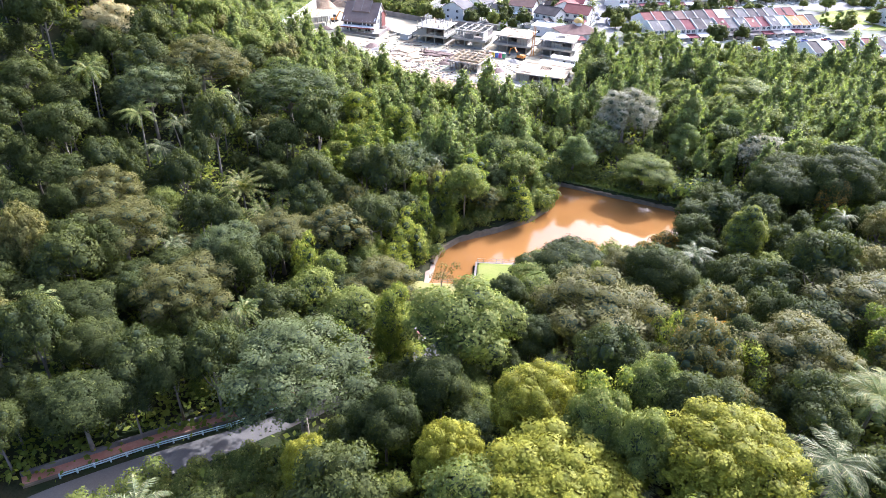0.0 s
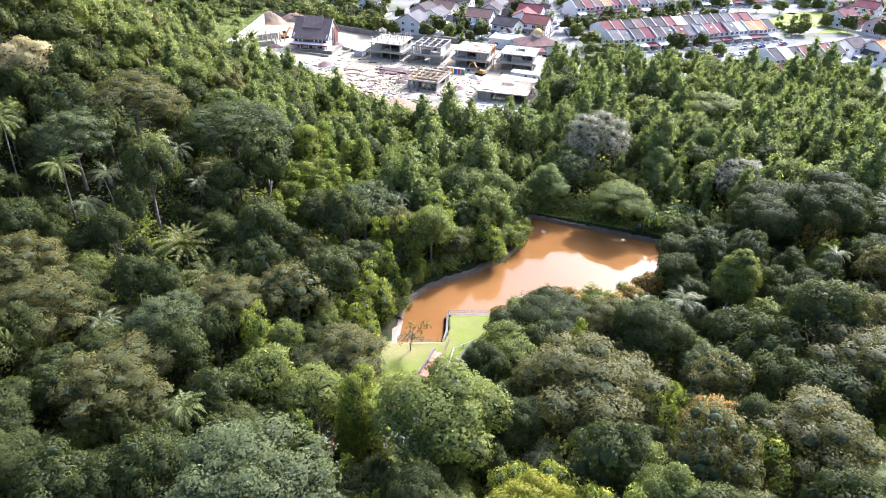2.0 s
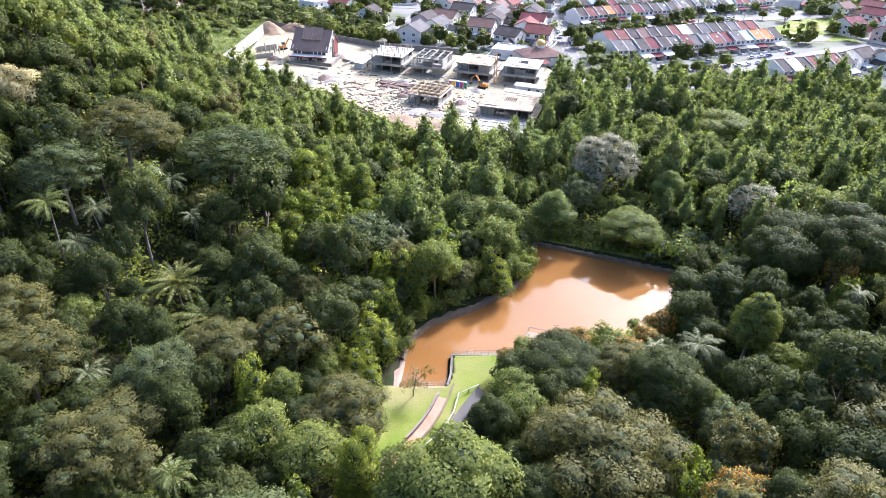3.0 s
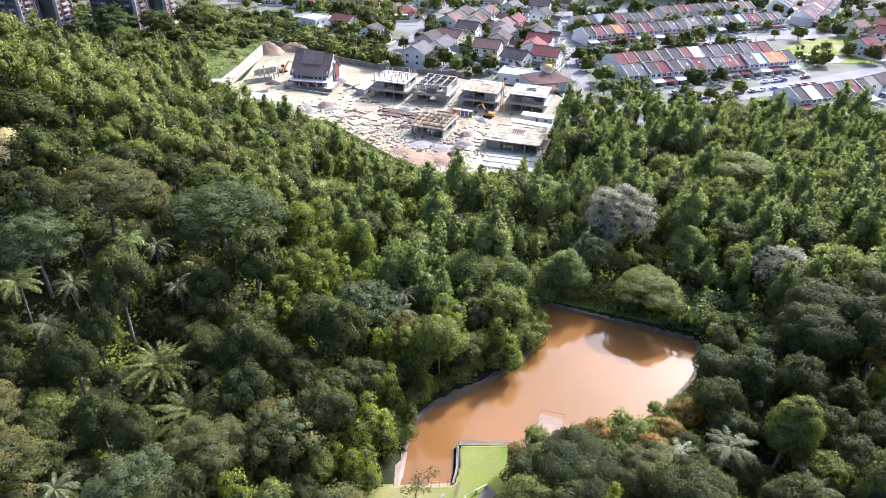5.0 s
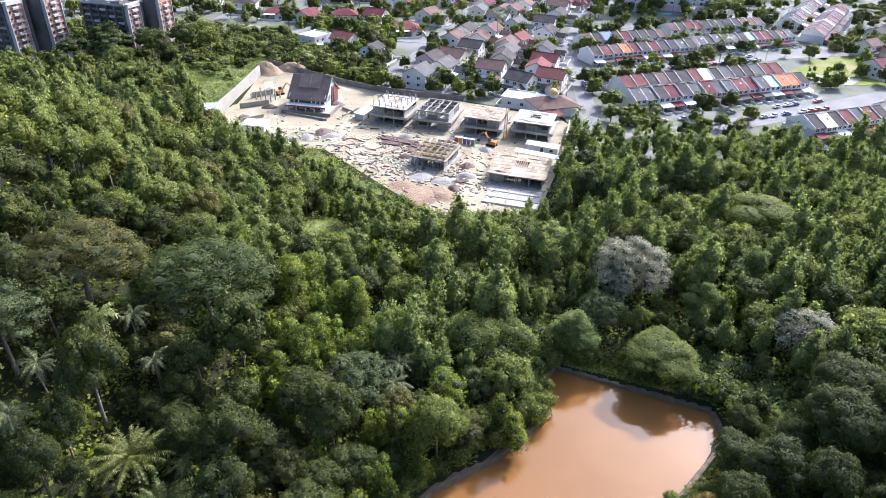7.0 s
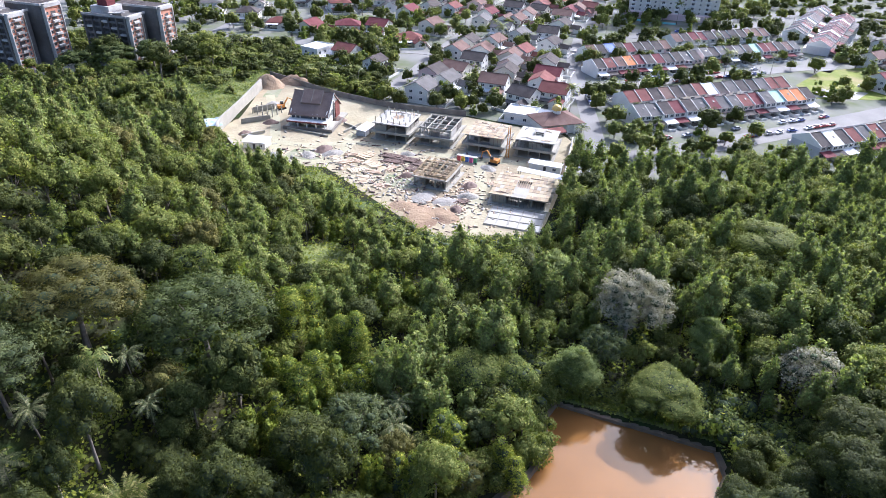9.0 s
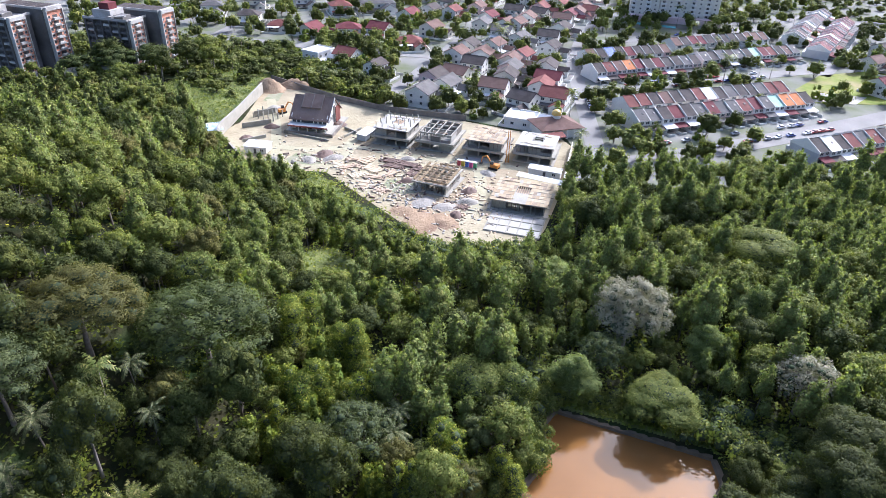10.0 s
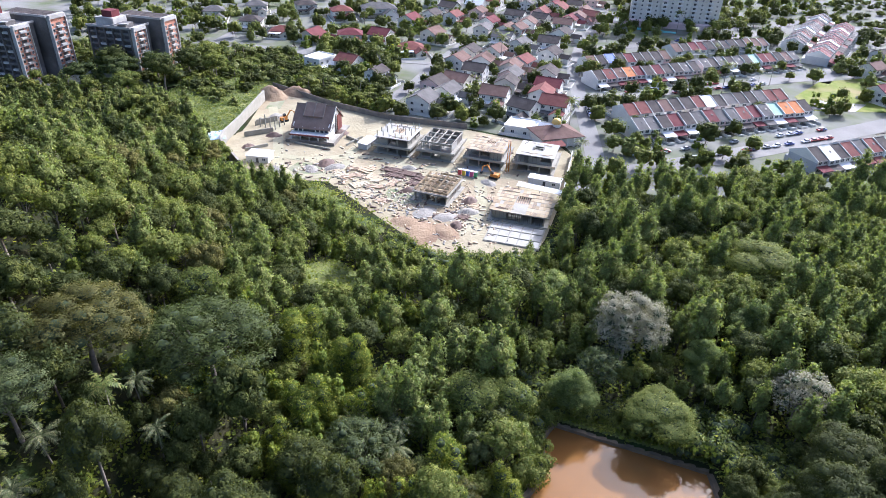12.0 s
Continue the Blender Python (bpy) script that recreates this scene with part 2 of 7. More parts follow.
POND = [(-2.2, 103.0), (-1.2, 110), (0.0, 115.5), (4.0, 120.3), (12.6, 125.2), (20.5, 130.8), (25.6, 137.0), (27.2, 142.0),
        (27.4, 147.0), (30.4, 151.0), (41, 146.4), (50, 142.6), (59.0, 138.6), (58.5, 133), (54.0, 127.0), (46, 119.5), (38, 114.5), (29, 111.5),
        (17.5, 111.2), (7.6, 111.2), (7.2, 106.4), (6.4, 103.2)]
YARD = [(-81.5, 303), (-78.5, 327), (-76, 364), (-76, 386), (-40, 357), (-13, 341), (20, 332), (62, 312), (66, 300), (55, 268), (42, 233), (36, 222), (8, 221), (0, 230), (-17, 252),
        (-33, 273), (-52, 275), (-66, 277)]
CLEAR = [(-12.5, 94), (-9, 88), (-4, 83), (0, 80.5), (9, 88), (13, 100), (19, 103), (19, 111.5), (7.4, 111.5), (7, 103), (-4, 103), (-11, 100)]


def edge_distance(poly, x, y):
    """Distance to a polygon's edge, negative inside; x, y arrays."""
    x, y = np.asarray(x, float), np.asarray(y, float)
    best, inside = np.full(x.shape, 1e9), np.zeros(x.shape, bool)
    for (ax, ay), (bx, by) in zip(poly, poly[1:] + poly[:1]):
        dx, dy = bx - ax, by - ay
        t = np.clip(((x - ax) * dx + (y - ay) * dy) / (dx * dx + dy * dy), 0, 1)
        best = np.minimum(best, np.hypot(x - ax - t * dx, y - ay - t * dy))
        cross = ((ay > y) != (by > y)) & (x < dx * (y - ay) / ((by - ay) or 1e-9) + ax)
        inside ^= cross
    return np.where(inside, -best, best)


def hump(x, y, cx, cy, sx, sy, h):
    return h * np.exp(-((x - cx) / sx) ** 2 - ((y - cy) / sy) ** 2)


def land(x, y):
    x, y = np.asarray(x, float), np.asarray(y, float)
    g = 1.0 - 3.0 * rise(y, 180, 228)
    g = g + hump(x, y, -110, 170, 55, 71, 45) - hump(x, y, -170, 320, 60, 60, 4) + hump(x, y, -106, 340, 24, 48, 7)
    g = g + hump(x, y, 35, 42, 40, 33, 14) + hump(x, y, 95, 85, 38, 45, 12) + hump(x, y, -60, 40, 30, 25, 4)
    g = g + 0.5 * np.sin(x * 0.13 + 1.1) * np.sin(y * 0.11) * rise(240 - y, 0, 30)
    k = rise(-edge_distance(CLEAR, x, y), -5, 0.5)
    g = g * (1 - k) + 0.85 * k
    k = rise(-edge_distance(YARD, x, y), np.where(x < -70, -2.5, -9.0), 0)
    g = g * (1 - k) - 2.0 * k
    d = edge_distance(POND, x, y)
    bank = np.clip(0.75 + 0.35 * np.maximum(d, 0), 0, None)
    g = np.where(d < 14, np.minimum(g, bank), g)
    return np.where(d < 0.4, -1.3, g)


def land_at(x, y):
    return float(land(np.array([x]), np.array([y]))[0])


def spread(lo, hi, fine_lo, fine_hi, step, fine):
    v = list(np.arange(lo, fine_lo, step)) + list(np.arange(fine_lo, fine_hi, fine)) + list(np.arange(fine_hi, hi + 0.1, step))
    far = [60, 150, 300, 600, 1100, 2000, 3500]
    return np.array([lo - d for d in far[::-1]] + v + [hi + d for d in far])


def make_ground():
    xs, ys = spread(-260, 160, -15, 66, 4.0, 1.0), spread(-80, 400, 78, 158, 4.0, 1.0)
    gx, gy = np.meshgrid(xs, ys)
    gz = land(gx.ravel(), gy.ravel())
    v = np.stack([gx.ravel(), gy.ravel(), gz], 1)
    n = len(xs)
    i = (np.arange(len(ys) - 1)[:, None] * n + np.arange(n - 1)[None, :]).ravel()
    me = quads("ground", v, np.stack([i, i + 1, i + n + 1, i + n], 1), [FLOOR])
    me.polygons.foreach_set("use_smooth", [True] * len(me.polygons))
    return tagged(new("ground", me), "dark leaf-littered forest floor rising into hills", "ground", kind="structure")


make_ground()


def sheet(name, ring, z, mat, label, category, thick=0.4):
    """A level plate over a ring of (x, y), standing proud of the ground."""
    ob = new(name, Shape().prism(ring, z - thick, z).mesh(name, mat))
    return tagged(ob, label, category, kind="structure")


def draped(name, ring, step, lift, mat, label, category):
    """A fine sheet that follows the ground inside a ring."""
    xs = [p[0] for p in ring]; ys = [p[1] for p in ring]
    ax, ay = np.arange(min(xs), max(xs) + step, step), np.arange(min(ys), max(ys) + step, step)
    gx, gy = np.meshgrid(ax, ay)
    gz = land(gx.ravel(), gy.ravel()) + lift
    keep = edge_distance(ring, gx.ravel(), gy.ravel()) < 0.0
    n = len(ax)
    i = (np.arange(len(ay) - 1)[:, None] * n + np.arange(n - 1)[None, :]).ravel()
    f = np.stack([i, i + 1, i + n + 1, i + n], 1)
    f = f[keep[f].sum(1) >= 3]
    me = quads(name, np.stack([gx.ravel(), gy.ravel(), gz], 1), f, [mat])
    return tagged(new(name, me), label, category, kind="structure")


def strip(name, line, width, lift, mat, label, category, z=None, thick=0.25, kind="structure"):
    """A road or wall foot along a line of (x, y): smooth, with sides."""
    pts = [Vector(p) for p in line]
    fine = []
    for a, b in zip(pts, pts[1:]):
        k = max(1, int((b - a).length / 2.5))
        fine += [a.lerp(b, i / k) for i in range(k)]
    fine.append(pts[-1])
    for _ in range(6 if len(pts) > 2 else 0):
        fine = [fine[0]] + [(fine[i - 1] + fine[i] * 2 + fine[i + 1]) / 4 for i in range(1, len(fine) - 1)] + [fine[-1]]
    v, f = [], []
    for i, p in enumerate(fine):
        way = (fine[min(i + 1, len(fine) - 1)] - fine[max(i - 1, 0)]).normalized()
        side = Vector((way.y, -way.x)) * width / 2
        h = (land_at(p.x, p.y) if z is None else z) + lift
        l, r = p - side, p + side
        v += [(l.x, l.y, h - thick), (l.x, l.y, h), (r.x, r.y, h), (r.x, r.y, h - thick)]
        if i:
            b = 4 * i
            f += [(b - 4, b, b + 1, b - 3)[::-1], (b - 3, b + 1, b + 2, b - 2)[::-1], (b - 2, b + 2, b + 3, b - 1)[::-1]]
    me = bpy.data.meshes.new(name)
    me.from_pydata(v, [], f)
    me.materials.append(mat)
    return tagged(new(name, me), label, category, kind=kind)


water_ring = [(26 + (x - 26) * 1.025, 127 + (y - 127) * 1.025) for x, y in POND]
pond = new("pond_water", Shape().face(*[(x, y, 0.0) for x, y in water_ring]).mesh("pond_water", WATER))
tagged(pond, "still orange-brown silty pond water", "water", kind="structure")

# ---- trees ----
def unit(v):
    return v / np.maximum(np.linalg.norm(v, axis=-1, keepdims=True), 1e-9)


def cube_ball(k=2):
    """A ball of four-cornered faces, 6 k k of them."""
    vs, fs = [], []
    g = np.linspace(-1, 1, k + 1)
    for axis in range(3):
        for s in (-1, 1):
            b = len(vs)
            for i in g:
                for j in g:
                    p = [0, 0, 0]
                    p[axis], p[(axis + 1) % 3], p[(axis + 2) % 3] = s, i, j * s
                    vs.append(p)
            for i in range(k):
                for j in range(k):
                    q = b + i * (k + 1) + j
                    fs.append((q, q + k + 1, q + k + 2, q + 1))
    return unit(np.array(vs, float)), np.array(fs)


BALL_V, BALL_F = cube_ball(2)
CHUNK_V, CHUNK_F = cube_ball(1)


LEAVES = {}                                       # how many of a crown's faces are leaves


def crown(rng, lumps, count, size, ragged=0.12, droop=0.0, core=0.56, under=-0.45, tuft=10, coarse=0):
    """Leafy twigs in tufts over lumps (cx, cy, cz, rx, ry, rz), with a ball in each that stands in for the shaded
    inside.
    Returns vertices, faces, the way each vertex faces, and 1 for faces of the heart."""
    lumps = np.array(lumps, float)
    area = lumps[:, 3] * lumps[:, 5]
    tufts = max(8, count // tuft)
    share = rng.choice(len(lumps), tufts * 4, p=area / area.sum())
    d = unit(rng.normal(size=(tufts * 4, 3)))
    d[:, 2] = np.where(d[:, 2] < under, -d[:, 2], d[:, 2])
    p = lumps[share, :3] + d * lumps[share, 3:] * (0.96 + ragged * rng.normal(size=tufts * 4))[:, None]
    rel = (p[:, None, :] - lumps[None, :, :3]) / lumps[None, :, 3:]
    r = np.linalg.norm(rel, axis=2)
    r[np.arange(len(p)), share] = 9
    ok = np.where(r.min(1) > 0.84)[0][:tufts]
    c, d = p[ok], unit(d[ok] / lumps[share[ok], 3:])
    k = max(1, round(count / max(1, len(c))))
    c, d = np.repeat(c, k, 0), np.repeat(d, k, 0)
    wide = size * 1.7
    off = rng.normal(size=c.shape) * wide * 0.62
    off -= d * (off * d).sum(1, keepdims=True) * 0.5
    p = c + off + d * (wide * 0.45 - (off ** 2).sum(1, keepdims=True) / (wide * 2.2))
    n = unit(d + off / wide * 0.6 + rng.normal(size=p.shape) * 0.45 + np.array([0, 0, 0.3]))
    u = unit(np.cross(n, rng.normal(size=p.shape)))
    if droop:
        u = unit(u + np.array([0, 0, -droop]))
        n = unit(np.cross(u, np.cross(n, u)))
    w = np.cross(n, u)
    s = size * rng.uniform(0.6, 1.35, len(p))[:, None]
    lift = n * s * 0.22
    q = np.stack([p - u * s * 0.6, p - w * s * 0.52 + lift, p + u * s * 0.6, p + w * s * 0.52 + lift], 1).reshape(-1, 3)
    face = unit(d * 0.55 + unit(d + off / wide) * 0.35 + n * 0.55)
    nn = np.repeat(face, 4, 0)
    f = np.arange(len(q)).reshape(-1, 4)
    m, leaves = np.zeros(len(f), int), len(f)
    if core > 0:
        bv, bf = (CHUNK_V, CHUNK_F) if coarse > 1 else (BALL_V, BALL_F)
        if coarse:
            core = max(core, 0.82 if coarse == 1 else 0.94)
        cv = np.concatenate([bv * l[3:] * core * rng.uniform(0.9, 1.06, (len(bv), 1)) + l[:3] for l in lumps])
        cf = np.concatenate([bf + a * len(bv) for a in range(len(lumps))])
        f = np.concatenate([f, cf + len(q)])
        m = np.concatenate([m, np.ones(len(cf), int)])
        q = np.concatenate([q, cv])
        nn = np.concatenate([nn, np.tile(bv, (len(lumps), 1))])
    LEAVES[id(q)] = leaves
    return q, f, nn, m


def limbs(rng, height, radius, tips, lean=0.0, sides=6):
    """A tapered, slightly bent trunk with limbs that reach for the tips. Returns vertices and faces."""
    s = Shape()
    top = height
    bend = rng.normal(size=2) * 0.03 * height + np.array([lean, 0])
    axis = [Vector((bend[0] * (t ** 1.5), bend[1] * t * t, top * t - 0.6 * (t == 0))) for t in (0, 0.25, 0.5, 0.75, 1.0)]
    s.tube(axis, [radius * 1.35, radius, radius * 0.82, radius * 0.62, radius * 0.35], sides)
    for t in tips:
        t = Vector(t)
        k = rng.uniform(0.45, 0.8)
        a = axis[0].lerp(axis[-1], k)
        m = a.lerp(t, 0.5) + Vector((0, 0, -0.08 * (t - a).length))
        s.tube([a, m, t], [radius * 0.5, radius * 0.34, radius * 0.12], 4)
    return np.array(s.v), np.array([f if len(f) == 4 else (*f, f[-1]) for f in s.f])


def dome(rng, R, H, n, flat=0.75, lump=0.42, low=-0.1, uneven=0.2):
    """Lumps over a dome of radius R with its top at H."""
    c = H - R * flat
    out = [(0, 0, c, R * 0.62, R * 0.62, R * 0.6 * flat)]
    for i in range(n):
        a = i * 2.39996 + rng.uniform(-0.4, 0.4)
        z = low + (1 - low) * ((i + 0.5) / n)
        k = math.sqrt(max(0.0, 1 - z * z)) if z > 0 else 1.0
        r = R * lump * rng.uniform(0.75, 1.25)
        q = (R - r * 0.85) * rng.uniform(0.94 - uneven, 0.94 + uneven)
        out.append((q * k * math.cos(a), q * k * math.sin(a), c + q * z * flat, r, r, r * rng.uniform(0.7, 0.95)))
    return out


def shape_of(kind, rng, lod):
    """Crown and trunk arrays of a tree of about 10 m crown width at scale 1; lod 0 is the most detailed."""
    size = (0.34, 0.38, 0.58, 0.66, 0.27)[lod]
    many = (7200, 5600, 950, 260, 18000)[lod]
    fine = lod in (0, 1, 4)
    far = {2: 1, 3: 2}.get(lod, 0)
    if kind in ("dark", "green", "orange"):
        H, R = 14.0, 5.0
        L = dome(rng, R, H, 16 if fine else 10, rng.uniform(0.75, 1.05), 0.36 if fine else 0.42, -0.35)
        c = crown(rng, L, many, size, 0.10, 0.15, 0.56, coarse=far)
        t = limbs(rng, H * 0.7, 0.26, [l[:3] for l in L[1::4]])
    elif kind == "yellow":
        H, R = 14.0, 5.5
        L = dome(rng, R, H, 64 if lod in (0, 4) else 28, 0.85, 0.18 if lod in (0, 4) else 0.26, -0.5, 0.08)
        L[0] = (0, 0, H - R * 0.85, R * 0.84, R * 0.84, R * 0.70)
        c = crown(rng, L, int(many * 1.3), size * 0.8, 0.06, 0.0, 0.66, coarse=far)
        c[3][:] = 0
        t = limbs(rng, H * 0.66, 0.3, [l[:3] for l in L[1:16:4]])
    elif kind == "olive":
        H, R = 14.0, 5.2
        L = dome(rng, R, H, 34 if fine else 14, 0.85, 0.25 if fine else 0.36, -0.5)
        c = crown(rng, L, int(many * 1.2), size * 0.78, 0.14, 0.1, 0.56, coarse=far)
        t = limbs(rng, H * 0.66, 0.28, [l[:3] for l in L[1:20:4]])
    elif kind in ("pale", "silver", "umbrella"):
        H, R = 15.0, 5.2
        L = dome(rng, R, H, 44 if fine else 16, 0.95, 0.22 if fine else 0.33, -0.45)
        L[0] = (0, 0, H - R * 0.9, R * 0.55, R * 0.55, R * 0.4)
        c = crown(rng, L, int(many * 1.1), size * 0.8, 0.20, 0.1, 0.48, tuft=7, coarse=far)
        t = limbs(rng, H * 0.8, 0.25, [l[:3] for l in L[::3]])
    elif kind == "vine":
        H = 13.0
        L = []
        for k in range(6):
            a, q = rng.uniform(0, 6.28), rng.uniform(0.3, 2.9)
            top = H * rng.uniform(0.55, 1.0)
            for j in range(4):
                r = (1.15 + 0.3 * j) * rng.uniform(0.8, 1.25)
                z = max(r * 0.8, top * (1 - j * 0.23) - r)
                L.append((q * math.cos(a) * (1 + j * 0.12), q * math.sin(a) * (1 + j * 0.12), z, r, r, r * 1.2))
        c = crown(rng, L, int(many * 1.15), size * 0.9, 0.10, 0.5, 0.56, coarse=far)
        t = limbs(rng, H * 0.6, 0.22, [])
    elif kind == "light":
        H = 14.0
        L, base = [], H * 0.36
        for j in range(13):
            k = j / 12
            girth = 1.0 - 0.75 * abs(k - 0.42) ** 1.4 * 1.9
            r = 1.45 * girth * rng.uniform(0.7, 1.25)
            q = 1.75 * girth * rng.uniform(0.15, 1.0)
            a = j * 2.4 + rng.uniform(-0.5, 0.5)
            L.append((q * math.cos(a), q * math.sin(a), base + (H - base - r) * k, r, r, r * rng.uniform(0.9, 1.4)))
        c = crown(rng, L, int(many * 0.85), size * 0.82, 0.20, 0.3, 0.46, tuft=8, coarse=far)
        t = limbs(rng, H * 0.9, 0.17, [l[:3] for l in L[2::4]])
    elif kind == "spire":
        H = 20.0
        L = []
        for j in range(30):
            k = j / 29
            girth = math.sin(math.pi * (0.12 + 0.84 * k)) ** 0.7 * (1.05 - 0.35 * k)
            a, q = j * 2.39996, 2.3 * girth
            L.append((q * math.cos(a) + 0.5, q * math.sin(a), 9.6 + 9.2 * k, *(1.35 * girth + 0.35,) * 3))
        c = crown(rng, L, int(many * 0.9), size * 0.85, 0.08, 0.2, 0.66)
        t = limbs(rng, H * 0.82, 0.24, [l[:3] for l in L[4::6]], lean=0.5)
    elif kind == "tan":
        H, R = 12.0, 4.0
        L = dome(rng, R, H, 13, 1.1, 0.36, -0.6)
        c = crown(rng, L, many, size * 0.9, 0.16)
        t = limbs(rng, H * 0.7, 0.2, [])
    elif kind == "sapling":
        L = [(rng.normal() * 1.0, rng.normal() * 1.0, 2.6 + 0.24 * j, *(rng.uniform(0.45, 0.8),) * 2, rng.uniform(0.3, 0.5)) for j in range(13)]
        c = crown(rng, L, 620, 0.26, 0.3, 0.2, 0.0, tuft=6)
        t = limbs(rng, 4.6, 0.09, [l[:3] for l in L[::2]], lean=0.5, sides=5)
    elif kind == "bush":
        L = [(rng.normal() * 1.2, rng.normal() * 1.2, rng.uniform(0.5, 1.6), *(rng.uniform(0.9, 1.5),) * 2, rng.uniform(0.8, 1.3)) for _ in range(6)]
        c = crown(rng, L, int(many * 0.35), size * 0.9, 0.18, coarse=far)
        t = limbs(rng, 1.6, 0.08, [l[:3] for l in L[:3]], sides=4)
    return c, t


def palm_arrays(rng, height, fronds, length, lod, crown_up=0.5, broad=0.24):
    """A feather palm: arching fronds of many leaflets on a slim trunk."""
    V, F = [], []
    pins = (26, 16, 8, 6, 30)[lod]
    for i in range(fronds):
        a = i * 2.39996 + rng.uniform(-0.2, 0.2)
        up = crown_up + 1.1 * (1 - i / fronds) - 0.5 + rng.uniform(-0.15, 0.15)
        ln = length * rng.uniform(0.8, 1.1)
        pts, p, e = [], np.array([0.0, 0.0, height]), up
        for k in range(pins + 1):
            pts.append(p.copy())
            p = p + np.array([math.cos(a) * math.cos(e), math.sin(a) * math.cos(e), math.sin(e)]) * ln / pins
            e -= (1.25 + 0.5 * rng.uniform()) / pins
        pts = np.array(pts)
        side = np.array([-math.sin(a), math.cos(a), 0.0])
        for k in range(1, pins):
            t = k / pins
            w = ln * broad * math.sin(math.pi * min(1, 0.12 + t * 0.86)) ** 0.7
            way = unit(pts[k + 1] - pts[k - 1])
            for s in (-1, 1):
                tip = pts[k] + side * s * w * 0.85 + way * w * 0.55 + np.array([0, 0, -w * (0.15 + 0.5 * rng.uniform())])
                half = way * ln / pins * 0.34
                b = len(V)
                V += [pts[k] - half, pts[k] + half, tip + half * 0.3, tip - half * 0.3]
                F.append((b, b + 1, b + 2, b + 3) if s > 0 else (b + 3, b + 2, b + 1, b))
        rib = Shape().tube([tuple(q) for q in pts[::max(1, pins // 4)]], [0.06 * (1 - 0.2 * j) for j in range(len(pts[::max(1, pins // 4)]))], 3)
        b = len(V)
        V += [np.array(q) for q in rib.v]
        F += [tuple(b + j for j in f) for f in rib.f]
    trunk = limbs(rng, height, 0.17, [], sides=6)
    V, F = np.array(V), np.array(F)
    up = unit(V - np.array([0, 0, height - length * 0.7]))
    return (V, F, up, np.zeros(len(F), int)), trunk


def leaves_cut(c):
    """A crown's arrays as triangles, one a leaf."""
    v, f, n, m = c
    k = LEAVES[id(v)]
    keep = np.ones(len(v), bool)
    keep[np.arange(k) * 4] = False
    index = np.cumsum(keep) - 1
    rest = index[f[k:]]
    faces = np.concatenate([index[f[:k][:, 1:]], rest[:, [0, 1, 2]], rest[:, [0, 2, 3]]])
    return v[keep], faces, n[keep], np.concatenate([m[:k], np.tile(m[k:], 2)])


TREE_LABEL = {
    "dark": "dense dark-green broadleaf forest tree", "green": "full green broadleaf forest tree",
    "yellow": "domed tree flushing with yellow-green young leaves", "olive": "broad olive-brown tree in dull bloom",
    "pale": "spreading grey-green tree with open pale crown", "silver": "silvery grey-leaved tree standing over the canopy", "spire": "slender tree with egg-shaped yellow-green crown on bare stem", "umbrella": "wide umbrella-crowned dark green tree over the slope",
    "vine": "tree wholly draped in bright green climbers", "light": "slender light-green tree with feathery upright crown",
    "tan": "tree with golden tan withered foliage", "orange": "small tree with orange young leaves beside the pond",
    "palm": "feather palm with arching green fronds", "dry_palm": "palm with pale silvery drooping fronds",
    "clump_palm": "stout palm with long pale yellow-green fronds", "bush": "low green shrub by the water", "sapling": "small sparse airy tree alone on the lawn",
}
MODELS = {}


def model(kind, variant, lod):
    """Shared crown and trunk meshes of a kind of tree."""
    key = (kind, variant, lod)
    if key not in MODELS:
        rng = np.random.default_rng(abs(hash((len(kind) * 31 + ord(kind[0]) * 7 + ord(kind[-1]), variant, lod))) % 100000)
        if kind == "palm":
            c, t = palm_arrays(rng, 11.0, 20, 4.2, lod, 0.5, 0.19)
        elif kind == "dry_palm":
            c, t = palm_arrays(rng, 9.0, 20, 4.0, lod, 0.35, 0.16)
        elif kind == "clump_palm":
            c, t = palm_arrays(rng, 5.2, 48, 6.4, lod, 1.0, 0.11)
        else:
            c, t = shape_of(kind, rng, lod)
        mat = LEAF[{"palm": "frond", "dry_palm": "dry", "clump_palm": "strap", "bush": "green", "sapling": "olive"}.get(kind, kind)]
        heart = MASS.get(kind, CORE_SHADE) if lod in (2, 3) else CORE_SHADE
        if "palm" in kind:
            crown_me = quads("crown", c[0], c[1], [mat, heart], c[3])
        else:
            cv, cf, cn, cm = leaves_cut(c)
            crown_me = quads("crown", cv, cf, [mat, heart], cm, cn)
        MODELS[key] = (crown_me, quads("trunk", *t, [BARK]), c, t)
    return MODELS[key]


def tree(kind, x, y, scale, variant=0, lod=0, turn=0.0, stretch=1.0, group="forest trees", z=None):
    crown_me, trunk_me, _, _ = model(kind, variant, lod)
    name = "palm_tree" if "palm" in kind else "shrub" if kind == "bush" else "tree"
    e = thing(name, x, y, (land_at(x, y) if z is None else z) - 0.1, turn, TREE_LABEL[kind], "palm" if "palm" in kind else "shrub" if kind == "bush" else "tree", group)
    e.scale = (scale, scale, scale * stretch)
    part("trunk", trunk_me, BARK, e)
    part("crown", crown_me, None, e)
    return e


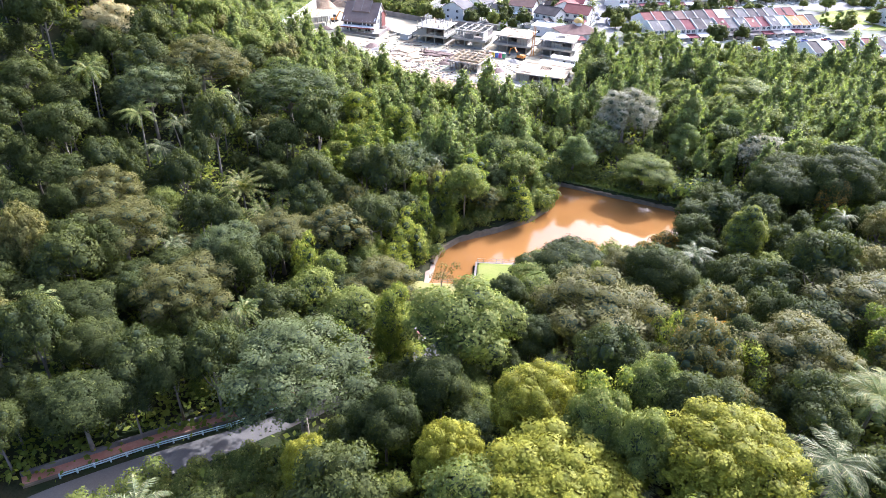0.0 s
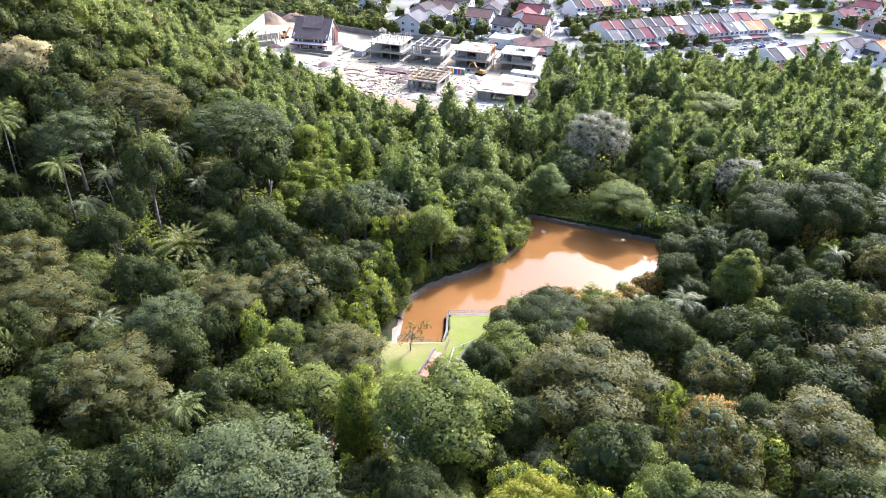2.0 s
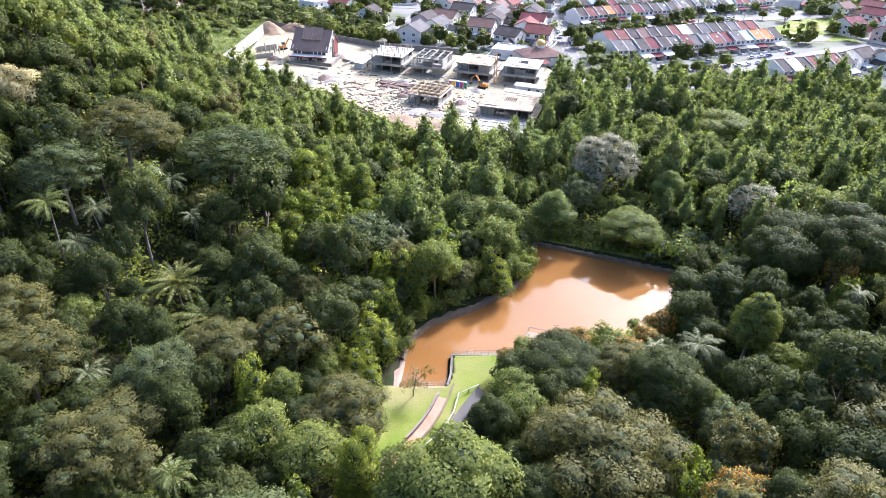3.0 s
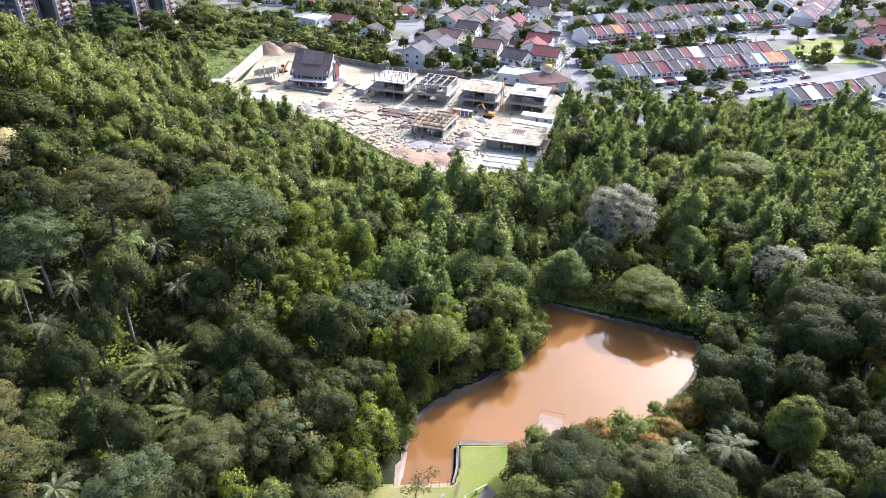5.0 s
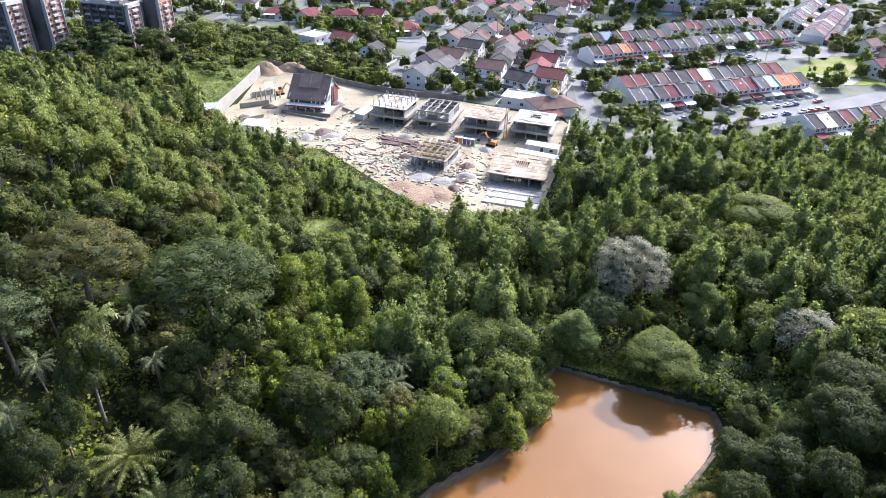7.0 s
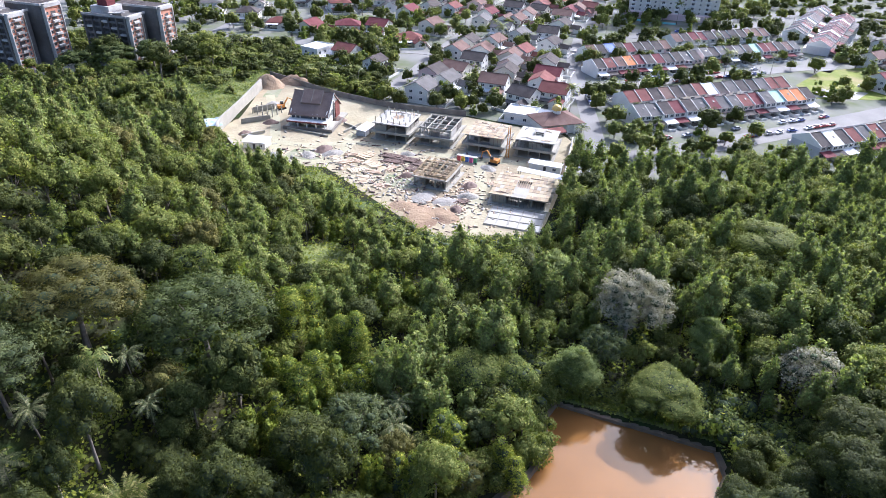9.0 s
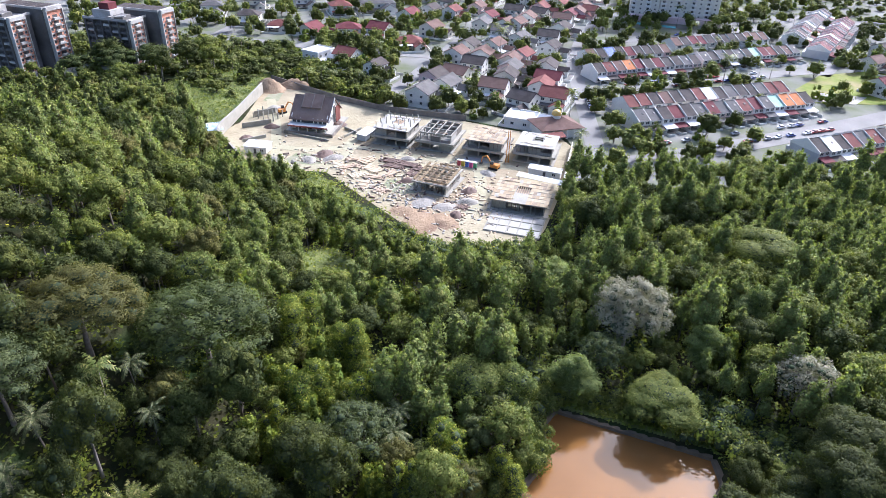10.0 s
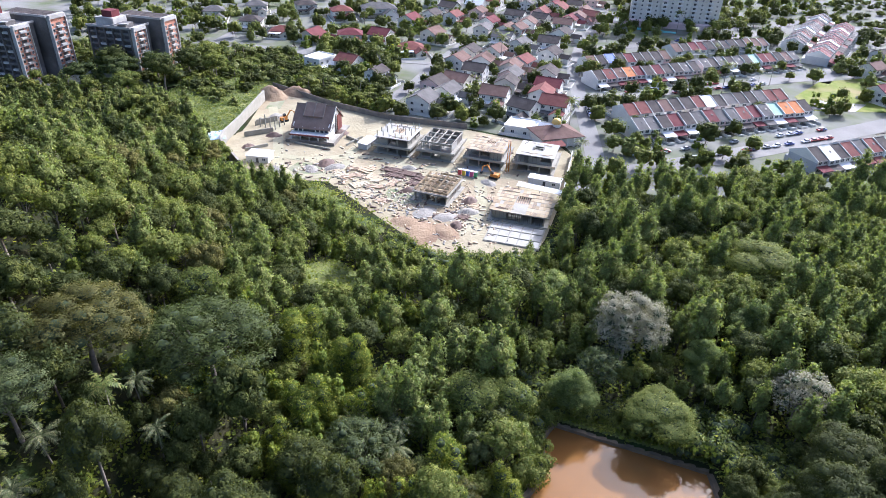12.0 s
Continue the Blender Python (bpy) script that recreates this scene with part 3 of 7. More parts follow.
def thirds(c, t, leafy):
    """A tree's arrays as triangles, trunk and all: vertices, faces, facing, material."""
    if leafy:
        v, f, n, m = leaves_cut(c)
    else:
        v, f, n, m = c
        f, m = np.concatenate([f[:, [0, 1, 2]], f[:, [0, 2, 3]]]), np.tile(m, 2)
    tv, tf = t
    bark = np.concatenate([tf[:, [0, 1, 2]], tf[:, [0, 2, 3]]]) + len(v)
    mats = np.concatenate([m, np.full(len(bark), 2)])
    return np.concatenate([v, tv]), np.concatenate([f, bark]), np.concatenate([n, unit((tv - tv.mean(0)) * np.array([1, 1, 0.02]))]), mats


THIRDS = {}


def woods(name, kind, places, label):
    """Woods of one kind, joined: places of (x, y, z, scale, stretch, turn, variant, lod)."""
    V, F, N, M, n = [], [], [], [], 0
    for x, y, z, s, st, turn, var, lod in places:
        key = (kind, var, lod)
        if key not in THIRDS:
            _, _, c, t = model(*key)
            THIRDS[key] = thirds(c, t, "palm" not in kind)
        v, f, nrm, m = THIRDS[key]
        ca, sa = math.cos(turn), math.sin(turn)
        spin = np.array([[ca, sa, 0], [-sa, ca, 0], [0, 0, 1]])
        V.append(v * np.array([s, s, s * st]) @ spin + np.array([x, y, z]))
        N.append(nrm @ spin)
        F.append(f + n); M.append(m); n += len(v)
    mat = LEAF[{"palm": "frond", "dry_palm": "dry", "bush": "green"}.get(kind, kind)]
    ob = new(name, quads(name, np.concatenate(V), np.concatenate(F), [mat, MASS.get(kind, CORE_SHADE), BARK], np.concatenate(M), np.concatenate(N)))
    return tagged(ob, label, "woods", kind="stuff")

# ---- the forest ----
LANE = [(13.5, 101), (10.5, 97), (6.8, 90), (2.0, 82.5), (-7, 73), (-18, 64), (-29, 57.5), (-39, 52), (-49, 44.5), (-58, 35.5), (-66, 26)]
RADIUS = {"dark": 5.0, "green": 5.0, "orange": 5.0, "yellow": 5.5, "olive": 5.2, "pale": 5.2, "silver": 5.2, "umbrella": 5.2, "spire": 3.6, "vine": 4.0, "light": 2.9, "tan": 4.0,
          "palm": 4.2, "dry_palm": 4.0, "clump_palm": 5.5, "bush": 2.2}
TALL = {"dark": 14.0, "green": 14.0, "orange": 14.0, "yellow": 14.0, "olive": 14.0, "pale": 15.0, "silver": 15.0, "umbrella": 15.0, "spire": 20.0, "vine": 13.0, "light": 14.0, "tan": 12.0,
        "palm": 12.0, "dry_palm": 10.0, "clump_palm": 12.0, "bush": 2.6}


SINGLE = []


def single(kind, places):
    """Trees that stand out of the canopy: x, y, crown radius, height."""
    SINGLE.extend((kind, *p) for p in places)


single("yellow", [(13.7, 40, 8.5, 13.6), (12.6, 51.7, 5.5, 14.2), (29.5, 41.3, 7, 13.6), (2.9, 45.7, 4.4, 14), (-13.4, 47.6, 3.2, 12)])
single("green", [(18.2, 46.6, 3.6, 14), (21.7, 43.1, 3.3, 14), (4.1, 69, 7.7, 17.5), (25.5, 51.8, 4, 13), (12.6, 149.4, 6, 13), (20.5, 149.1, 5.1, 12), (50.7, 148.1, 7.2, 9), (23.3, 96.7, 4.2, 10), (93.9, 199.3, 10.5, 16), (-46.8, 170.8, 5.2, 12)])
single("pale", [(-17.2, 60.9, 9.4, 17), (42.3, 79.9, 4.2, 12), (-36.6, 93, 6.1, 14), (-63.6, 130.8, 7, 16), (-9.1, 134.1, 6.1, 15), (40.5, 159, 4.8, 13)])
single("vine", [(-6.8, 75.1, 4.4, 14.5), (-21.9, 164.9, 6.8, 15), (-10.8, 159.3, 5.8, 14), (-21.4, 146.6, 5.4, 13), (-8.9, 148.3, 4.8, 12), (-23.3, 139.8, 4.1, 11), (-0.5, 125.2, 3.3, 12), (-4.2, 116.1, 2.9, 12), (8.1, 133.9, 5, 13), (17.3, 131.9, 4, 10)])
single("spire", [(54.6, 99.4, 3.7, 19)])
# first three are vine-draped trees, given dark foliage to stand in for shade
single("dark", [(-53.4, 75, 5.3, 12), (-48.1, 66.3, 4.5, 12), (-44, 55.3, 5.3, 12), (-4.9, 52.7, 4.1, 13), (1.5, 58.4, 3.9, 13), (36.6, 87.7, 6, 15), (24.3, 98.4, 6.6, 10.5), (11.3, 83.5, 3.6, 12), (13.9, 69, 3.6, 12), (39.6, 62.6, 3.5, 13), (-68.4, 139.2, 6.2, 15), (-17.6, 130.2, 4.8, 14), (70, 120.5, 6.4, 16), (80.5, 119, 6.8, 17), (76, 129, 6.6, 16), (87, 127, 7, 17), (57.9, 115.4, 5.2, 12), (17.6, 100.2, 3.9, 8)])
single("olive", [(24.1, 74.1, 9, 16), (45, 59.8, 7.1, 14), (62, 73, 8.5, 15), (-61.8, 101.6, 6.6, 13), (-55.4, 93.4, 7.5, 14), (-19.1, 103.9, 6.2, 13), (-29.4, 99.8, 6.1, 13), (-9, 88.5, 6.5, 13), (-39.5, 80.5, 7.6, 14), (-58.2, 146.8, 9.9, 17), (-17.8, 116.7, 3.3, 12), (33.9, 95.6, 5.2, 11)])
single("orange", [(35.6, 64.1, 3.8, 13), (29.6, 108.4, 2.4, 6.5), (45.5, 111.3, 2.6, 7), (41.6, 107.4, 2.6, 7), (16.9, 105.6, 1.8, 5.5), (37.1, 102.8, 2.9, 8), (78, 115, 3, 14)])
single("dry_palm", [(47.2, 100.2, 5.2, 9.5), (22.2, 53.8, 2.4, 9), (40.1, 41.6, 5.5, 10), (-57.2, 127.2, 4.2, 10), (-57.4, 118.3, 4.2, 10), (-46.6, 92.9, 3.8, 10), (-48, 140.6, 3.6, 11), (-42.4, 132.8, 3.4, 10), (-1.7, 140.5, 3.8, 10), (54.4, 91.2, 4.5, 9), (-2.6, 136, 4, 9)])
single("palm", [(50.2, 52.1, 6.1, 11), (-71.9, 123.9, 4.4, 16), (-62.5, 122, 5.1, 13)])
single("clump_palm", [(-41.6, 117.6, 6.2, 11), (-34.4, 109.6, 6.4, 11), (-46.8, 71.5, 4.6, 8), (-10.5, 142.6, 4.0, 11)])
single("umbrella", [(-39, 152.5, 11.9, 19)])
single("vine", [(-6.6, 108.6, 4.2, 12), (-7.8, 102.6, 3.4, 9)])
single("tan", [(-76.9, 146.6, 5.3, 13)])
single("silver", [(48.8, 168.5, 8.1, 20), (78.3, 147.8, 6.3, 15)])
single("light", [(33.5, 153.5, 5.3, 12), (35.3, 189.2, 5.8, 14), (82.2, 176.4, 5.1, 14), (64.1, 162.7, 4.5, 13)])


# tall spreading trees before the blocks of flats
single("umbrella", [(-168, 376, 9, 15), (-150, 380, 10, 17), (-134, 386, 9, 17)])
single("dark", [(-157, 388, 9, 19), (-118, 388, 8, 17), (-126, 372, 7, 17), (-171, 424, 11, 26)])
single("green", [(-112, 402, 7, 17), (-104, 384, 6, 15), (-142, 366, 7, 13)])


def mixture(rng, x, y):
    """Which trees grow where; in the west more dark ones stand in for shade."""
    if y > 168:
        w = {"light": 0.44, "green": 0.30, "dark": 0.14, "vine": 0.12}
        if x < -35:
            w = {"light": 0.24, "green": 0.46, "dark": 0.20, "olive": 0.10}
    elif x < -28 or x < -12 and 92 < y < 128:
        # mostly dark foliage here, in place of shade lying on the slope
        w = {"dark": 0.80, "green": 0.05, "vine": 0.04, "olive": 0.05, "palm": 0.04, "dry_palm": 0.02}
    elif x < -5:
        # near the lane the dark share is raised again to stand in for shade
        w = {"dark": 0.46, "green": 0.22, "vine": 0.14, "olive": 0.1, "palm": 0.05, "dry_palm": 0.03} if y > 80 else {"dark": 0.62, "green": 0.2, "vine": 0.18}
    elif y > 140:
        w = {"green": 0.3, "light": 0.4, "dark": 0.2, "vine": 0.1}
    elif x > 48 and y > 84:
        w = {"dark": 0.82, "green": 0.07, "olive": 0.04, "vine": 0.03, "dry_palm": 0.04}
    else:
        w = {"dark": 0.42, "green": 0.25, "olive": 0.15, "pale": 0.05, "vine": 0.08, "dry_palm": 0.05}
    ks = list(w)
    p = np.array([w[k] for k in ks])
    return ks[rng.choice(len(ks), p=p / p.sum())]


def lane_distances(x, y):
    best = np.full(x.shape, 1e9)
    for (ax, ay), (bx, by) in zip(LANE, LANE[1:]):
        dx, dy = bx - ax, by - ay
        t = np.clip(((x - ax) * dx + (y - ay) * dy) / (dx * dx + dy * dy), 0, 1)
        best = np.minimum(best, np.hypot(x - ax - t * dx, y - ay - t * dy))
    return best


def wooded(x, y):
    """Where forest stands at all."""
    edge = np.interp(x, [-70, -66, -52, -33, -17, 0, 8, 36, 44], [300, 280, 279, 276, 255, 233, 224, 224, 240])
    no = (y > edge) & (x > -66) & (x < 46 + (y - 235) * 0.3)
    no |= (y > 275) & (x > 0)
    no |= (x < -60) & (y > 285) & (x > -76 - (y - 285) * 0.75)
    no |= (x < -150) & (y > 378) | (x > 60) & (y > 264) | (y > 392)
    return ~no


GLADE = [(-31, 205), (-23, 213), (-15, 204), (-13, 191), (-17, 178), (-25, 184), (-29, 194)]


def plant():
    rng = np.random.default_rng(7)
    cells = {}

    def free(x, y, r):
        for i in range(-2, 3):
            for j in range(-2, 3):
                for ox, oy, orr in cells.get((int(x // 8) + i, int(y // 8) + j), ()):
                    if math.hypot(x - ox, y - oy) < (r + orr) * (0.60 if y < 140 else 0.64):
                        return False
        return True

    def take(x, y, r):
        cells.setdefault((int(x // 8), int(y // 8)), []).append((x, y, r))

    for i, (kind, x, y, r, h) in enumerate(SINGLE):
        s = r / RADIUS[kind]
        lod = 2 if y > 250 else 4 if (y < 100 or s > 1.25) and "palm" not in kind else 0 if "palm" in kind else 1
        tree(kind, x, y, s, i % 2, lod, (i * 67) % 360, h / TALL[kind] / s)
        take(x, y, r * (1.25 if kind == "clump_palm" else 1.0))
        if kind == "clump_palm":
            take(x, y - 6, 5.5)
    n = 40000
    ys = rng.uniform(26, 400, n)
    xs = rng.uniform(0, 1, n) * (73 + 1.01 * ys) - 34 - 0.46 * ys
    zs = land(xs, ys)
    pond_d, clear_d, yard_d, lane_d = edge_distance(POND, xs, ys), edge_distance(CLEAR, xs, ys), edge_distance(YARD, xs, ys), lane_distances(xs, ys)
    ok = wooded(xs, ys) & (edge_distance(GLADE, xs, ys) > 0.5)
    joined, count, palms = {}, 0, 0
    for i in np.where(ok)[0]:
        x, y, z = float(xs[i]), float(ys[i]), float(zs[i])
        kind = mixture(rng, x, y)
        s = rng.uniform(0.5, 1.05) if kind != "light" else rng.uniform(0.85, 1.45)
        if "palm" in kind:
            s = rng.uniform(0.8, 1.1)
        elif x < -100 and y > 320:
            s *= 0.75
        if x < -14 and y < np.interp(x, [-66, -58, -49, -39, -29, -18], [26, 35.5, 44.5, 52, 57.5, 64]) and lane_d[i] < 12.5:
            kind, s = "bush", rng.uniform(0.6, 1.2)
        elif -70 < x < 44 and 190 < y < 286 and yard_d[i] < 12:
            kind, s = "bush", rng.uniform(0.8, 1.5)
        elif -70 < x < 44 and 190 < y < 286 and yard_d[i] < 40:
            s *= 0.5 if yard_d[i] < 24 else 0.75
        if 24 < x < 72 and y > 132 and pond_d[i] < 27:
            kind, s = ("bush", rng.uniform(0.7, 1.5)) if pond_d[i] < 14 else (kind if "palm" not in kind else "green", s * 0.52)
        if 20 < x < 52 and 96 < y < 120 and pond_d[i] < 9:
            kind, s = "bush", rng.uniform(0.7, 1.4)
        if x < -28 and 95 < y < 170 and kind != "bush":
            s *= rng.uniform(0.7, 1.25)
        if -58 < x < -8 and y < 286 and yard_d[i] < 13:
            continue
        r = RADIUS[kind] * s
        if pond_d[i] < r * 0.4 + 1.3 or clear_d[i] < r * 0.8 or yard_d[i] < r * 0.7 or lane_d[i] < 3.0 + r * 0.75:
            continue
        if not free(x, y, r):
            continue
        take(x, y, r)
        st = rng.uniform(0.7, 1.5) if x < -28 and y < 170 else rng.uniform(0.8, 1.3) if y < 150 else rng.uniform(0.85, 1.2)
        var = int(rng.integers(0, 3))
        lod = 0 if y < 66 else 1 if y < 130 else 2 if y < 290 else 3
        turn = float(rng.uniform(0, 6.28))
        if y < 128 and abs(x) < 66 and count < 200:
            tree(kind, x, y, s, var, lod, math.degrees(turn), st, z=z)
            count += 1
        else:
            joined.setdefault(kind, []).append((x, y, z - 0.1, s, st, turn, var, lod))
    for kind, places in joined.items():
        woods("far_woods", kind, places, {"light": "far stand of slender light-green trees", "green": "far stand of full green trees",
              "dark": "far stand of dark broadleaf trees"}.get(kind, "scattered forest trees on the slope"))


def undergrowth():
    """Shrubs, saplings and creepers between the trees: leaves strewn in mounds over the forest floor."""
    rng = np.random.default_rng(11)
    n = 27000
    y = rng.uniform(26, 395, n)
    x = rng.uniform(0, 1, n) * (73 + 1.01 * y) - 34 - 0.46 * y
    keep = wooded(x, y) & (edge_distance(POND, x, y) > 1.6) & (edge_distance(CLEAR, x, y) > 0.6) & (edge_distance(YARD, x, y) > 0.5) & (lane_distances(x, y) > 4.2)
    x, y = x[keep], y[keep]
    k = 9
    h = np.abs(rng.normal(size=len(x))) * 1.6 + 0.2
    c = np.stack([x, y, land(x, y) + h * 0.6], 1)
    p = np.repeat(c, k, 0) + rng.normal(size=(len(c) * k, 3)) * np.array([0.8, 0.8, 0.5])
    nrm = unit(rng.normal(size=p.shape) * 0.6 + np.array([0, 0, 1.0]))
    u = unit(np.cross(nrm, rng.normal(size=p.shape)))
    w = np.cross(nrm, u)
    s = rng.uniform(0.35, 0.95, len(p))[:, None]
    q = np.stack([p - u * s * 0.6, p - w * s * 0.42, p + u * s * 0.6, p + w * s * 0.42], 1).reshape(-1, 3)
    tagged(new("undergrowth", quads("undergrowth", q, np.arange(len(q)).reshape(-1, 4), [LEAF["vine"]], None, np.repeat(unit(nrm + np.array([0, 0, 0.6])), 4, 0))), "tangled green undergrowth between the trees", "undergrowth", kind="stuff")


plant()
undergrowth()

# ---- the town ----
TOWN = -2.0
ROOF = {
    "red": surface("red_roof_tiles", (0.165, 0.062, 0.050), (0.22, 0.088, 0.070), 0.3, 0.85, 3.0, 0.03, spec=0.1),
    "maroon": surface("maroon_roof_tiles", (0.135, 0.038, 0.040), (0.18, 0.060, 0.058), 0.3, 0.85, 3.0, 0.03, spec=0.1),
    "dark": surface("dark_roof_tiles", (0.066, 0.054, 0.047), (0.105, 0.088, 0.076), 0.3, 0.85, 3.0, 0.03, spec=0.1),
    "grey": surface("grey_roof_tiles", (0.115, 0.105, 0.095), (0.165, 0.152, 0.138), 0.3, 0.85, 3.0, 0.03, spec=0.1),
    "brown": surface("brown_roof_tiles", (0.145, 0.088, 0.066), (0.20, 0.125, 0.098), 0.3, 0.85, 3.0, 0.03, spec=0.1),
    "orange": surface("orange_roof_tiles", (0.48, 0.17, 0.06), (0.55, 0.24, 0.10), 0.3, 0.85, 3.0, 0.03, spec=0.1),
    "white": surface("white_roof_sheet", (0.62, 0.61, 0.59), (0.72, 0.71, 0.69), 0.3, 0.6, 3.0),
    "blue": surface("blue_roof_tiles", (0.05, 0.09, 0.28), (0.08, 0.13, 0.36), 0.3, 0.7, 3.0),
    "green": surface("green_roof_tiles", (0.20, 0.34, 0.27), (0.26, 0.42, 0.34), 0.3, 0.7, 3.0),
}
WALLS = {
    "white": WHITE,
    "cream": surface("cream_render", (0.66, 0.60, 0.48), (0.72, 0.67, 0.56), 0.25, 0.8, 2.0),
    "grey": surface("grey_render", (0.42, 0.41, 0.40), (0.50, 0.49, 0.47), 0.25, 0.8, 2.0),
    "pink": surface("pink_render", (0.62, 0.44, 0.40), (0.68, 0.52, 0.47), 0.25, 0.8, 2.0),
    "ochre": surface("ochre_render", (0.62, 0.42, 0.16), (0.68, 0.50, 0.24), 0.25, 0.8, 2.0),
}
BRICK = surface("orange_brick", (0.48, 0.20, 0.12), (0.56, 0.29, 0.19), 0.5, 0.85, 4.0)
PAVED = surface("gardens_and_yards", (0.19, 0.18, 0.155), (0.11, 0.13, 0.05), 0.07, 0.95, 1.5, spec=0.1, third=(0.25, 0.24, 0.215))
# for doors and dark fittings, and for panels that stand in for shaded recesses
SHADE = surface("louvre_and_recess_shade", (0.06, 0.055, 0.05), (0.09, 0.08, 0.075), 0.5, 0.6)
TYRE = surface("tyre_rubber", (0.02, 0.02, 0.02), (0.03, 0.03, 0.03), 1.0, 0.9)


def gable_roof(w, d, eave, peak, over=0.6, thick=0.25):
    """Two slopes that fall to the front and back; the ridge runs along x."""
    s = Shape()
    x0, x1, y0, y1 = -w / 2 - over, w / 2 + over, -d / 2 - over, d / 2 + over
    drop = (peak - eave) * over / (d / 2)
    e = eave - drop
    s.slab((x0, y0, e), (x1, y0, e), (x1, 0, peak), (x0, 0, peak), thick)
    s.slab((x1, y1, e), (x0, y1, e), (x0, 0, peak), (x1, 0, peak), thick)
    s.tube([(x0 - 0.05, 0, peak + 0.02), (x1 + 0.05, 0, peak + 0.02)], [0.16, 0.16], 6)
    return s


def hip_roof(w, d, eave, peak, over=0.7):
    s = Shape()
    a, b = w / 2 + over, d / 2 + over
    r = max(0.3, a - b)
    s.face((-a, -b, eave), (a, -b, eave), (r, 0, peak), (-r, 0, peak))
    s.face((a, b, eave), (-a, b, eave), (-r, 0, peak), (r, 0, peak))
    s.face((a, -b, eave), (a, b, eave), (r, 0, peak))
    s.face((-a, b, eave), (-a, -b, eave), (-r, 0, peak))
    s.box(-a, -b, eave - 0.25, a, b, eave - 0.003)
    return s


def gabled_walls(w, d, eave, peak):
    """A body with pointed ends along x."""
    s = Shape()
    h, k = w / 2, d / 2
    s.face((-h, -k, 0), (h, -k, 0), (h, -k, eave), (-h, -k, eave))
    s.face((h, k, 0), (-h, k, 0), (-h, k, eave), (h, k, eave))
    s.face((h, -k, 0), (h, k, 0), (h, k, eave), (h, 0, peak), (h, -k, eave))
    s.face((-h, k, 0), (-h, -k, 0), (-h, -k, eave), (-h, 0, peak), (-h, k, eave))
    return s


def window_mesh(w, h):
    """A dark pane set in a thin frame that stands proud; it faces -y from the wall at y = 0."""
    return Shape().box(-w / 2, -0.04, 0, w / 2, 0.02, h)


def frame_mesh(w, h, t=0.12):
    s = Shape()
    s.box(-w / 2 - t, -0.10, -t, w / 2 + t, 0.02, 0).box(-w / 2 - t, -0.10, h, w / 2 + t, 0.02, h + t)
    s.box(-w / 2 - t, -0.10, 0, -w / 2, 0.02, h).box(w / 2, -0.10, 0, w / 2 + t, 0.02, h)
    return s.box(-0.05, -0.09, 0, 0.05, 0.02, h)


SHARED = {}


def add_window(parent, x, y, z, w, h, turn=0.0, frame_mat=None):
    key = (round(w, 1), round(h, 1), frame_mat.name if frame_mat else "")
    if key not in SHARED:
        SHARED[key] = (frame_mesh(w, h).mesh("window", frame_mat or WHITE), window_mesh(w, h).mesh("pane", GLASS))
    a = new("window", SHARED[key][0])
    a.parent = parent
    a.matrix_basis = pose(x, y, z, 0, 0, turn)
    b = new("pane", SHARED[key][1])
    b.parent = a
    return a


